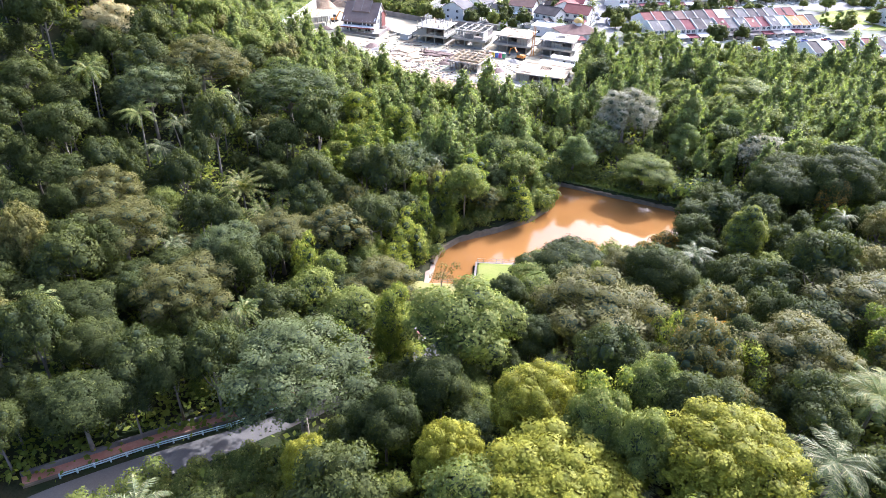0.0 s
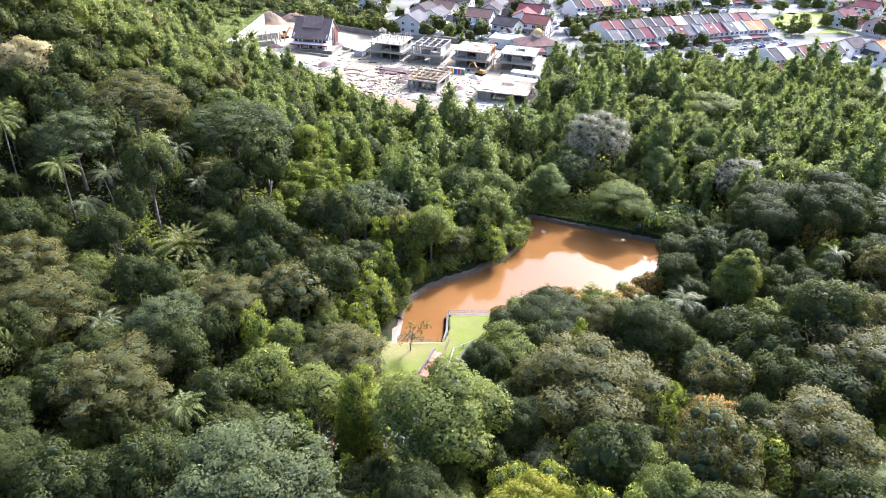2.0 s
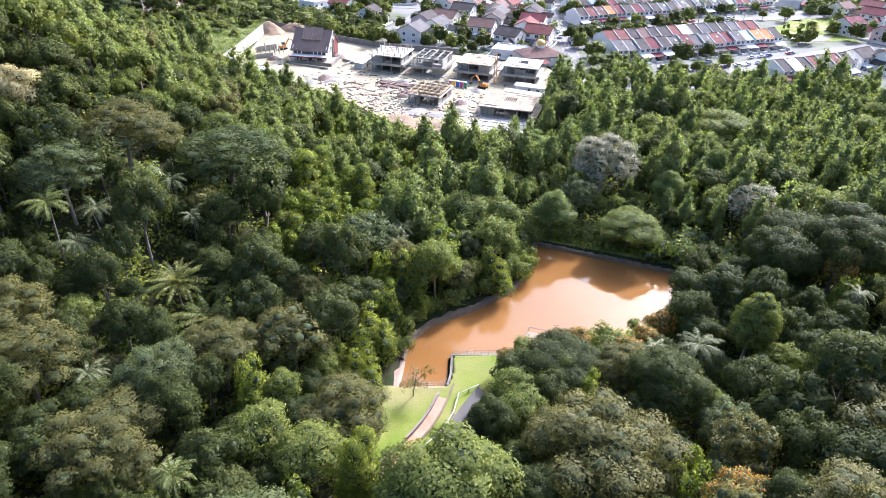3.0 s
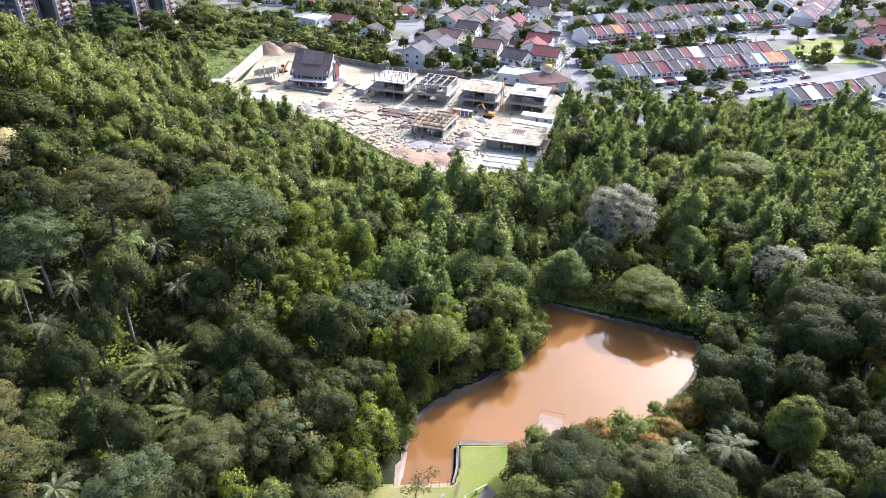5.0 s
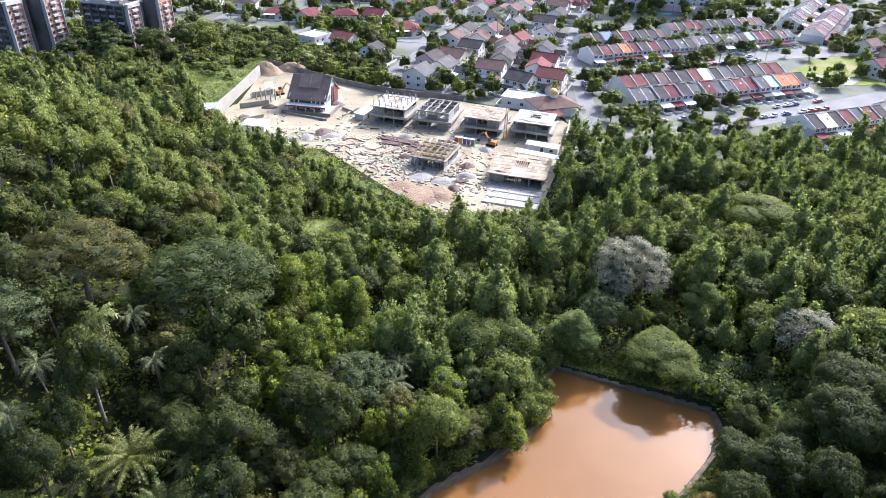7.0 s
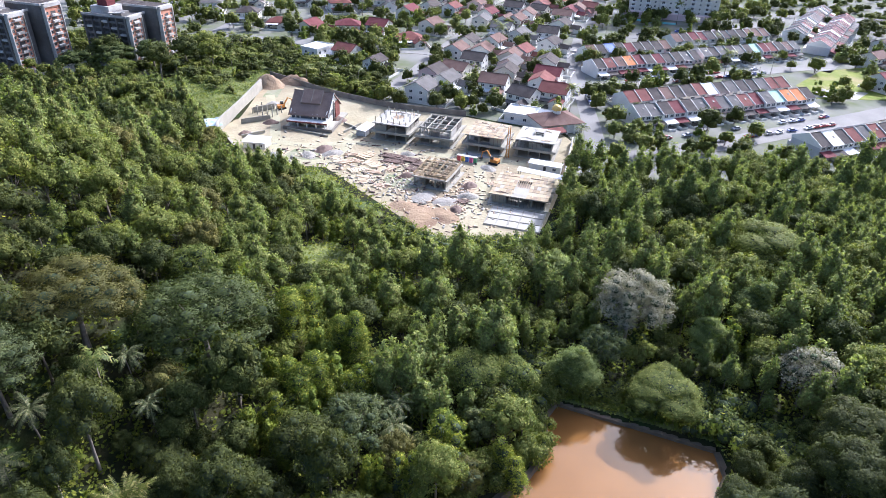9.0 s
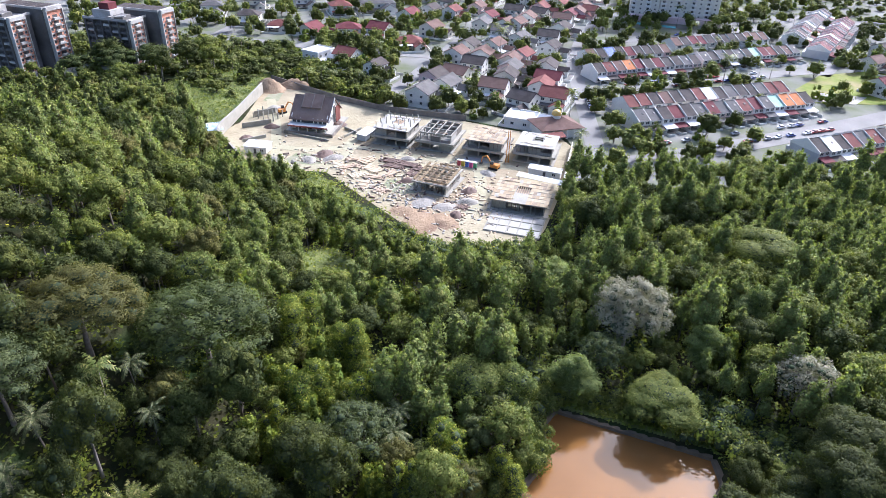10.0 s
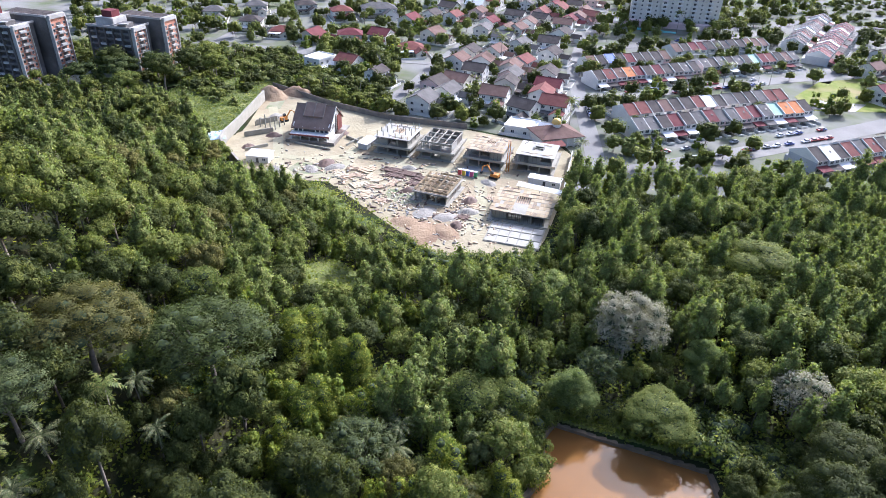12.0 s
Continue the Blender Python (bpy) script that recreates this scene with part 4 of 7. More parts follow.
def terrace_unit(roof, wall, seed):
    """One two-storey terrace house, front towards -y, ridge along x."""
    rng = random.Random(seed)
    w, d, eave, peak = 6.5, 14.0, 5.6, 8.9
    e = thing("terrace_house", 0, 0, 0, 0, f"two-storey terrace house with {roof} tiled roof and {wall} walls", "house", "terrace houses")
    part("wall", gabled_walls(w - 0.02, d, eave, peak), WALLS[wall], e)
    part("roof", gable_roof(w - 0.1, d, eave, peak, 0.0), ROOF[roof], e)
    part("party_wall", Shape().prism([(-w / 2, 0), (-w / 2 + 0.25, 0), (-w / 2 + 0.25, d / 2 + 0.3), (-w / 2, d / 2 + 0.3)], 5.0, [peak + 0.35, peak + 0.35, eave + 0.25, eave + 0.25])
         .prism([(-w / 2, -d / 2 - 0.3), (-w / 2 + 0.25, -d / 2 - 0.3), (-w / 2 + 0.25, 0), (-w / 2, 0)], 5.0, [eave + 0.25, eave + 0.25, peak + 0.35, peak + 0.35]), WHITE, e)
    pr = rng.choice(["white", "maroon", "dark", "grey", roof, roof])
    part("porch_roof", Shape().slab((-w / 2 + 0.2, -d / 2 - 3.8, 2.6), (w / 2 - 0.2, -d / 2 - 3.8, 2.6), (w / 2 - 0.2, -d / 2, 3.5), (-w / 2 + 0.2, -d / 2, 3.5), 0.18), ROOF[pr], e)
    for x in (-w / 2 + 0.5, w / 2 - 0.5):
        part("porch_post", Shape().box(x - 0.12, -d / 2 - 3.7, 0, x + 0.12, -d / 2 - 3.45, 2.5), WHITE, e)
    part("garden_wall", Shape().box(-w / 2, -d / 2 - 6.4, 0, w / 2 - 3.2, -d / 2 - 6.2, 1.1).box(w / 2 - 0.15, -d / 2 - 6.4, 0, w / 2, -d / 2, 1.2), WHITE, e)
    add_window(e, -1.5, -d / 2, 4.1, 1.8, 1.3)
    add_window(e, 1.5, -d / 2, 4.1, 1.8, 1.3)
    add_window(e, -1.2, -d / 2, 1.0, 2.2, 1.4)
    part("door", Shape().box(1.0, -d / 2 - 0.06, 0, 2.0, -d / 2 + 0.05, 2.1), SHADE, e)
    add_window(e, 0.0, d / 2, 4.0, 2.4, 1.2, 180)
    if seed % 2:
        part("skylight", Shape().slab((0.6, -3.4, 7.45), (1.5, -3.4, 7.45), (1.5, -2.4, 7.92), (0.6, -2.4, 7.92), 0.1), GLASS, e)
    if seed % 3 == 0:
        part("water_tank", Shape().tube([(-1.4, d / 2 + 0.8, 2.9), (-1.4, d / 2 + 0.8, 4.0)], [0.5, 0.5], 10).tube([(-1.4, d / 2 + 0.8, 4.0), (-1.4, d / 2 + 0.8, 4.02)], [0.5, 0.01], 10), WHITE, e)
    part("kitchen_annex", Shape().box(-w / 2 + 0.3, d / 2, 0, w / 2 - 0.3, d / 2 + 1.6, 2.9), WALLS[wall], e)
    return e


TERRACE = {}


def terrace_row(a, b, roofs, front):
    """A row of houses from a to b; front: +1 when it faces to the right of the way from a to b."""
    a, b = Vector(a), Vector(b)
    way = (b - a).normalized()
    n = round((b - a).length / 6.5)
    turn = math.degrees(math.atan2(way.y, way.x)) + (0 if front > 0 else 180)
    rng = random.Random(int(a.x * 7 + a.y))
    walls = ["white", "white", "white", "cream", "grey", "pink", "white"]
    for i in range(n):
        p = a + way * (6.5 * (i + 0.5))
        roof = roofs[i % len(roofs)]
        wall = walls[rng.randrange(7)]
        key = (roof, wall)
        m = pose(p.x + rng.uniform(-0.35, 0.35), p.y + rng.uniform(-0.5, 0.5), TOWN + 0.05 + rng.uniform(-0.3, 0.15), 0, 0, turn)
        if key in TERRACE:
            copy_thing(TERRACE[key], m)
        else:
            TERRACE[key] = terrace_unit(roof, wall, len(TERRACE))
            TERRACE[key].matrix_basis = m


def detached(x, y, turn, w, d, storeys, roof, wall, kind="gable", label="", lean=False):
    """A detached house with a lower wing and a porch."""
    mood = random.Random(int(x * 31 + y))
    turn += mood.uniform(-10, 10) - (90 if kind == "gable" and mood.random() < 0.22 else 0)
    e = thing("house", x, y, TOWN, turn, label or f"{'two' if storeys > 1 else 'one'}-storey {wall} house with {roof} {'flat' if kind == 'flat' else 'tiled'} roof", "house", "detached houses")
    eave = 3.1 * storeys + 0.3
    peak = eave + d * 0.26
    if kind == "flat":
        part("wall", Shape().box(-w / 2, -d / 2, 0, w / 2, d / 2, eave), WALLS[wall], e)
        part("roof", Shape().box(-w / 2 - 0.4, -d / 2 - 0.4, eave + 0.003, w / 2 + 0.4, d / 2 + 0.4, eave + 0.35), ROOF[roof], e)
        part("parapet", Shape().box(-w / 2 - 0.4, -d / 2 - 0.4, eave + 0.353, w / 2 + 0.4, -d / 2 - 0.15, eave + 0.9).box(-w / 2 - 0.4, d / 2 + 0.15, eave + 0.353, w / 2 + 0.4, d / 2 + 0.4, eave + 0.9)
             .box(-w / 2 - 0.4, -d / 2 - 0.15, eave + 0.353, -w / 2 - 0.15, d / 2 + 0.15, eave + 0.9).box(w / 2 + 0.15, -d / 2 - 0.15, eave + 0.353, w / 2 + 0.4, d / 2 + 0.15, eave + 0.9), WALLS[wall], e)
    else:
        part("wall", gabled_walls(w, d, eave, peak - 0.15) if kind == "gable" else Shape().box(-w / 2, -d / 2, 0, w / 2, d / 2, eave - 0.2), WALLS[wall], e)
        part("roof", gable_roof(w, d, eave, peak) if kind == "gable" else hip_roof(w, d, eave, peak), ROOF[roof], e)
    ww, wd, we = w * 0.45, d * 0.55, eave * 0.55 if storeys > 1 else eave * 0.85
    x0, x1, y0 = w / 2 - ww, w / 2 - 0.3, -d / 2 - wd
    xm, top = (x0 + x1) / 2, we + ww * 0.30
    g = Shape().face((x0, y0, 0), (x1, y0, 0), (x1, y0, we), (xm, y0, top), (x0, y0, we))
    g.face((x1, y0, 0), (x1, -d / 2, 0), (x1, -d / 2, we), (x1, y0, we)).face((x0, -d / 2, 0), (x0, y0, 0), (x0, y0, we), (x0, -d / 2, we))
    part("wing", g, WALLS[wall], e)
    s = Shape().slab((x0 - 0.5, y0 - 0.5, we - 0.25), (xm, y0 - 0.5, top + 0.12), (xm, -d / 2 + 1.5, top + 0.12), (x0 - 0.5, -d / 2 - 0.02, we - 0.25), 0.2)
    s.slab((xm, y0 - 0.5, top + 0.12), (x1 + 0.5, y0 - 0.5, we - 0.25), (x1 + 0.5, -d / 2 - 0.02, we - 0.25), (xm, -d / 2 + 1.5, top + 0.12), 0.2)
    part("wing_roof", s, ROOF[roof], e)
    part("porch_roof", Shape().slab((-w / 2, -d / 2 - 3.4, 2.7), (x0 - 0.6, -d / 2 - 3.4, 2.7), (x0 - 0.6, -d / 2 - 0.02, 3.1), (-w / 2, -d / 2 - 0.02, 3.1), 0.15), ROOF[random.Random(int(x * y)).choice(["white", "grey", roof])], e)
    for px in (-w / 2 + 0.3, x0 - 1.0)[:0 if lean else 2]:
        part("porch_post", Shape().box(px - 0.12, -d / 2 - 3.2, 0, px + 0.12, -d / 2 - 2.95, 2.6), WHITE, e)
    a, b, c2 = w / 2 + 2.2, -d / 2 - wd - 3.5, d / 2 + 2.0
    part("garden_wall", Shape().box(-a, b, 0, a - 4.5, b + 0.2, 1.2).box(-a, b + 0.2, 0, -a + 0.2, c2, 1.2).box(a - 0.2, b + 0.2, 0, a, c2, 1.2).box(-a + 0.2, c2 - 0.2, 0, a - 0.2, c2, 1.2), WHITE, e)
    add_window(e, xm, y0, 1.0 if storeys == 1 else we - 2.0, 1.6, 1.3)
    for k in range(storeys):
        z = 1.0 + 3.1 * k
        for xx in ((-w * 0.33, -w * 0.08)[:1 if lean else 2] if k == 0 else (-w * 0.33, 0.0, w * 0.33)[:2 if lean else 3]):
            add_window(e, xx, -d / 2, z, 1.6, 1.3)
        for yy in (-d * 0.22, d * 0.22):
            if turn < 40:
                add_window(e, w / 2, yy, z, 1.4, 1.2, 90)
            add_window(e, -w / 2, yy, z, 1.4, 1.2, -90)
    part("door", Shape().box(-w * 0.46, -d / 2 - 0.06, 0, -w * 0.46 + 1.0, -d / 2 + 0.05, 2.1), SHADE, e)
    return e


terrace_row((96, 347.5), (187, 379.5), ["red", "red", "dark", "brown", "dark", "dark", "red", "white", "dark", "grey", "dark", "dark", "grey", "red"], -1)
terrace_row((94, 327), (192, 361.5), ["grey", "grey", "dark", "maroon", "dark", "grey", "maroon", "grey", "grey", "red", "maroon", "grey", "green", "orange", "orange", "dark"], 1)
terrace_row((97, 434.5), (155, 455.5), ["brown", "dark", "blue", "dark", "maroon", "dark", "dark", "dark", "brown"], -1)
terrace_row((160, 472), (232, 498), ["brown", "dark", "maroon", "maroon", "dark", "dark", "dark", "dark", "dark", "brown", "brown"], -1)
terrace_row((94, 404), (160, 429), ["dark", "red", "brown", "orange", "maroon", "dark", "maroon", "dark", "dark", "grey"], 1)
terrace_row((164, 436), (236, 463), ["grey", "dark", "grey", "dark", "grey", "dark", "green", "maroon", "red", "dark", "brown"], 1)
terrace_row((256, 500), (330, 598), ["grey", "brown", "dark", "grey", "red", "brown", "dark", "white"], 1)
terrace_row((254, 464), (330, 564), ["red", "maroon", "red", "grey", "red", "maroon", "white", "red"], 1)
terrace_row((158, 296), (200, 312), ["dark", "white", "dark", "red", "grey", "red"], 1)


# x, y, turn, width, depth, storeys, roof, walls, shape
detached(-57, 424, 62, 14, 11, 2, "white", "white", "flat")
detached(-40, 421, 62, 12, 12, 2, "red", "white", "gable")
detached(-23, 400, 62, 11, 9, 2, "dark", "white", "gable")
detached(-117, 516, 0, 15, 12, 2, "dark", "white", "hip")
detached(-93, 502, 5, 15, 11, 1, "red", "cream", "hip")
detached(-71, 489, 60, 14, 18, 1, "maroon", "cream", "gable")
detached(-46, 486, 8, 15, 12, 2, "maroon", "white", "hip")
detached(-26, 488, 62, 13, 13, 2, "maroon", "white", "gable")
detached(-6, 466, 15, 16, 14, 1, "red", "cream", "hip")
detached(-8, 538, 62, 14, 13, 2, "maroon", "white", "gable")
detached(-33, 574, 20, 26, 14, 2, "grey", "white", "hip")
detached(8, 497, 62, 13, 12, 2, "brown", "cream", "gable")
detached(2, 357, 62, 13, 12, 2, "grey", "white", "gable")
detached(14, 371, 62, 13, 11, 2, "grey", "white", "gable")
detached(20, 391, 62, 13, 11, 2, "brown", "cream", "gable")
detached(31, 411, 62, 12, 11, 2, "dark", "white", "gable")
detached(37, 432, 62, 12, 11, 2, "brown", "white", "gable")
detached(22, 590, 60, 14, 12, 2, "dark", "white", "gable")
detached(44, 604, 60, 14, 12, 2, "white", "white", "gable")
detached(55, 492, 62, 13, 12, 2, "grey", "white", "gable")
detached(64, 475, 62, 13, 11, 2, "grey", "white", "gable")
detached(78, 540, 62, 13, 12, 2, "brown", "white", "gable")
detached(97, 508, 62, 13, 12, 2, "dark", "white", "gable")
detached(84, 482, 62, 13, 12, 2, "dark", "white", "gable")
detached(120, 566, 62, 13, 12, 2, "brown", "pink", "gable")
detached(71, 409, 62, 12, 11, 2, "dark", "white", "gable")
detached(68, 386, 62, 13, 11, 2, "maroon", "white", "gable")
detached(66, 356, 62, 13, 12, 2, "red", "white", "gable")
detached(47, 331, 62, 12, 13, 1, "white", "white", "flat")
detached(38, 369, 62, 13, 12, 2, "brown", "white", "gable")
detached(46, 388, 62, 11, 11, 2, "dark", "cream", "gable")
detached(60, 432, 62, 12, 11, 2, "red", "white", "gable")
detached(94, 580, 62, 14, 13, 2, "red", "pink", "gable")
detached(112, 600, 62, 14, 13, 2, "red", "cream", "gable")
detached(72, 566, 62, 14, 12, 2, "dark", "white", "gable")
detached(130, 590, 62, 13, 12, 2, "brown", "pink", "gable")
detached(252, 392, 25, 13, 12, 2, "maroon", "white", "gable")
detached(226, 316, 20, 13, 12, 2, "orange", "white", "gable")
detached(213, 320, 20, 12, 11, 2, "dark", "white", "gable")
detached(80, 453, 62, 12, 11, 2, "dark", "white", "gable")
detached(60, 517, 62, 13, 11, 2, "brown", "white", "gable")
detached(104, 540, 62, 13, 12, 2, "brown", "white", "gable")
detached(-60, 560, 20, 15, 13, 2, "red", "white", "hip")
detached(-90, 580, 15, 15, 13, 2, "dark", "white", "hip")
detached(-125, 570, 10, 15, 12, 2, "grey", "cream", "hip")
detached(-150, 545, 10, 15, 12, 2, "grey", "white", "hip")
detached(60, 620, 60, 14, 12, 2, "red", "white", "gable")
detached(86, 636, 60, 14, 12, 2, "brown", "white", "gable")
detached(10, 620, 60, 14, 12, 2, "grey", "white", "gable")
detached(285, 420, 30, 13, 12, 2, "maroon", "white", "gable")
detached(300, 445, 30, 13, 12, 2, "red", "cream", "gable")
for i, (x, y) in enumerate([(68, 520), (90, 558), (110, 612), (50, 404), (62, 372), (52, 420), (128, 616), (148, 640), (50, 350), (112, 556), (88, 617), (132, 574), (46, 455), (30, 452), (22, 432), (8, 384), (50, 540), (43, 515), (24, 556), (44, 575), (8, 560), (276, 440), (304, 475), (262, 372)]):
    roof = ("brown", "dark", "maroon", "grey", "red", "brown", "dark")[i % 7]
    detached(x, y, 62 if x < 200 else 25, 12, 11, 2, roof, ("white", "cream", "white", "pink")[i % 4], "gable", lean=True)

# shrine with a gilded dome and a pale roofed annex
GOLD = surface("gilded_dome", (0.62, 0.40, 0.10), (0.70, 0.50, 0.18), 0.6, 0.35, metal=0.6)
shrine = thing("prayer_hall", 60, 320, TOWN, 17, "low white prayer hall with orange hipped roof and gilded dome", "hall")
part("wall", Shape().box(-9, -7, 0, 9, 7, 4.2), WHITE, shrine)
part("roof", hip_roof(18, 14, 4.4, 7.6, 1.2), ROOF["brown"], shrine)
v, f = cube_ball(4)
part("drum", Shape().tube([(0, 0, 6.6), (0, 0, 8.4)], [2.0, 2.0], 16), WHITE, shrine)
part("dome", quads("dome", v * np.array([2.1, 2.1, 2.0]) + np.array([0, 0, 8.6]), f, [GOLD]), GOLD, shrine)
part("finial", Shape().tube([(0, 0, 10.4), (0, 0, 12.0)], [0.15, 0.03], 6), GOLD, shrine)
for i in range(6):
    part("arch_pier", Shape().box(-8.6 + i * 3.4, -8.3, 0, -8.0 + i * 3.4, -7.7, 3.9), WHITE, shrine)
annex = part("annex_roof", Shape().slab((-13, -13, 3.0), (-1, -13, 3.0), (-1, -8.5, 3.8), (-13, -8.5, 3.8), 0.2), ROOF["red"], shrine)


STAINED = surface("stained_render", (0.115, 0.105, 0.095), (0.19, 0.175, 0.155), 0.18, 0.9, 1.6, 0.03, third=(0.07, 0.062, 0.055))
OFFWHITE = surface("weathered_white_render", (0.42, 0.395, 0.35), (0.52, 0.495, 0.445), 0.3, 0.85, 1.8, third=(0.28, 0.255, 0.22))


def flats(x, y, turn, floors, label):
    """A weathered block of flats: a dark stained flank with panels for shaded loggias, brick end bays with white
    balconies, rooms and tanks on the roof.
    """
    e = thing("block_of_flats", x, y, TOWN, turn, label, "apartment block", "blocks of flats")
    h = floors * 3.0
    part("wall", Shape().box(-26, -6, 0, -0.2, 7, h), STAINED, e)
    part("wall", Shape().box(-22, 9, 0, 6, 20, h + 2.5), STAINED, e)
    part("roof_slab", Shape().box(-26.6, -7.6, h + 0.004, 0.2, 7.4, h + 0.5), STAINED, e)
    part("roof_slab", Shape().box(-22.6, 8.6, h + 2.504, 6.6, 20.6, h + 3.0), STAINED, e)
    part("parapet", Shape().box(-26.6, -7.6, h + 0.504, 0.2, -7.25, h + 1.5).box(-0.15, -7.25, h + 0.504, 0.2, 7.4, h + 1.5), OFFWHITE, e)
    part("parapet", Shape().box(-22.6, 8.6, h + 3.004, 6.6, 8.95, h + 4.0).box(6.25, 8.95, h + 3.004, 6.6, 20.6, h + 4.0), OFFWHITE, e)
    for i in range(8):
        part("roof_panel", Shape().slab((-21 + i * 3.4, 10, h + 3.4), (-18.0 + i * 3.4, 10, h + 3.4), (-18.0 + i * 3.4, 19, h + 4.0), (-21 + i * 3.4, 19, h + 4.0), 0.15), ROOF["dark"], e)
    part("stair_tower", Shape().box(-23, -4, h + 0.504, -12, 6, h + 4.4), OFFWHITE, e)
    part("water_tank", Shape().box(-20, -2, h + 4.4, -14, 4, h + 7.6), ROOF["maroon"], e)
    part("roof_room", Shape().box(-9.5, -5, h + 0.504, -4, 1, h + 2.6), STAINED, e)
    part("roof_arch", Shape().slab((-11, -7.2, h + 2.2), (-1, -7.2, h + 3.4), (-1, -5.8, h + 3.4), (-11, -5.8, h + 2.2), 0.5), OFFWHITE, e)
    for bx, by, bw, top in ((0, -6.6, 9.0, h), (6.2, 10.0, 10.0, h + 2.5)):
        part("brick_bay", Shape().box(bx - 0.1, by, 0, bx + 1.2, by + bw, top - 0.6), BRICK, e, "orange brick end bay")
        for q in (by - 0.4, by + bw + 0.003):
            part("edge_fin", Shape().box(bx - 0.3, q, 0, bx + 1.8, q + 0.397, top + 0.6), OFFWHITE, e)
        part("cap", Shape().box(bx - 0.3, by, top - 0.55, bx + 1.9, by + bw, top + 1.3), OFFWHITE, e)
        for k in range(floors):
            z = k * 3.0 + 0.4
            mid = by + bw / 2
            part("balcony", Shape().box(bx + 1.203, mid - 1.8, z, bx + 2.5, mid + 1.8, z + 1.0), OFFWHITE, e)
            # no recess is cut: a thin dark sheet stands in for its shade
            part("loggia", Shape().box(bx + 1.203, mid - 1.6, z + 1.01, bx + 1.24, mid + 1.6, z + 2.3), SHADE, e, "dark panel standing in for a shaded balcony opening")
            part("floor_band", Shape().box(bx + 1.203, by + 0.05, z - 0.45, bx + 1.5, by + bw - 0.05, z - 0.1), OFFWHITE, e)
            add_window(e, bx + 1.2, by + 1.3, z + 1.15, 1.1, 1.1, 90, OFFWHITE)
            add_window(e, bx + 1.2, by + bw - 1.3, z + 1.15, 1.1, 1.1, 90, OFFWHITE)
    for k in range(floors):
        z = k * 3.0 + 0.4
        for i in range(5):
            part("balcony", Shape().box(-24.6 + i * 4.9, -7.6, z, -21.2 + i * 4.9, -6.003, z + 1.0), STAINED if (i + k) % 3 else OFFWHITE, e)
            # dark sheet on the flat wall, painted shade of an open loggia
            part("loggia", Shape().box(-24.4 + i * 4.9, -6.1, z + 1.01, -21.4 + i * 4.9, -6.003, z + 2.4), SHADE, e, "dark panel standing in for a shaded balcony opening")
    for i in range(6):
        part("pier", Shape().box(-25.9 + i * 4.95, -7.8, 0, -25.3 + i * 4.95, -6.003, h), STAINED, e)
    return e


flats(-196, 386, -17, 9, "weathered dark block of flats with brick end bays")
flats(-146, 403, -17, 8, "stained block of flats with brick end bays among trees")


def white_tower(x, y, turn):
    e = thing("apartment_tower", x, y, TOWN, turn, "tall white apartment tower with rows of balconies", "apartment block")
    for ox, dep, floors in ((-32, 14, 17), (-10, 17, 17), (12, 14, 17)):
        part("wall", Shape().box(ox, -dep / 2, 0, ox + 21.8, dep / 2, floors * 3.1), WALLS["cream"], e)
        for k in range(floors):
            for i in range(4):
                add_window(e, ox + 2.6 + i * 5.4, -dep / 2, k * 3.1 + 1.2, 1.2 if i % 2 else 1.8, 1.2 if i % 2 else 1.6, 0, WALLS["cream"])
            for i in (0, 2):
                part("balcony", Shape().box(ox + 0.5 + i * 5.4, -dep / 2 - 1.6, k * 3.1 + 0.1, ox + 4.7 + i * 5.4, -dep / 2 - 0.003, k * 3.1 + 1.25), WHITE, e)
    part("podium", Shape().box(-36, -15, 0, 36, -8.6, 4.2), WALLS["pink"], e)
    for k in range(17):
        for yy in (-3, 3):
            add_window(e, 33.8, yy, k * 3.1 + 1.1, 1.2, 1.1, 90, WHITE)
    return e


white_tower(196, 575, -14)
POOL = surface("pool_water", (0.16, 0.50, 0.48), (0.20, 0.56, 0.54), 0.2, 0.08)
sheet("swimming_pool", [(160, 556), (190, 543), (193, 549), (164, 562)], TOWN + 0.25, POOL, "turquoise swimming pool below the tower", "pool")
sheet("park_grass", [(204, 372), (246, 372), (290, 410), (280, 440), (236, 425), (206, 395)], TOWN + 0.14, LAWN, "mown green park grass with paths", "grass")
sheet("court", [(204, 374), (226, 371), (240, 384), (216, 390)], TOWN + 0.22, CONCRETE, "pale concrete court in the park", "court")
sheet("town_ground", [(-400, 352), (-77, 388), (-40, 359), (-13, 343), (20, 334), (64, 313), (70, 272), (150, 255), (600, 330), (900, 1500), (-900, 1500)], TOWN + 0.02, PAVED, "grassy gardens, verges and worn paved yards", "ground", 0.3)
for k, (line, w) in enumerate((
        ([(62, 268), (74, 300), (78, 330), (84, 380), (92, 440), (110, 500), (130, 550), (160, 640)], 8), ([(84, 288), (130, 306), (200, 338), (270, 372)], 12),
        ([(86, 376), (110, 388), (196, 420), (250, 440)], 11), ([(106, 486), (150, 502), (260, 552), (330, 620)], 9),
        ([(-16, 366), (-2, 400), (10, 440), (32, 500), (54, 556), (90, 660)], 8), ([(236, 425), (300, 500), (360, 590)], 11),
        ([(10, 440), (-60, 452), (-130, 480)], 6), ([(-130, 480), (-120, 540), (-100, 640)], 7), ([(92, 440), (60, 452), (40, 470)], 6))):
    strip("road", line, w, 0.10 + 0.008 * k, TOWNROAD, "pale worn town street", "road", TOWN)


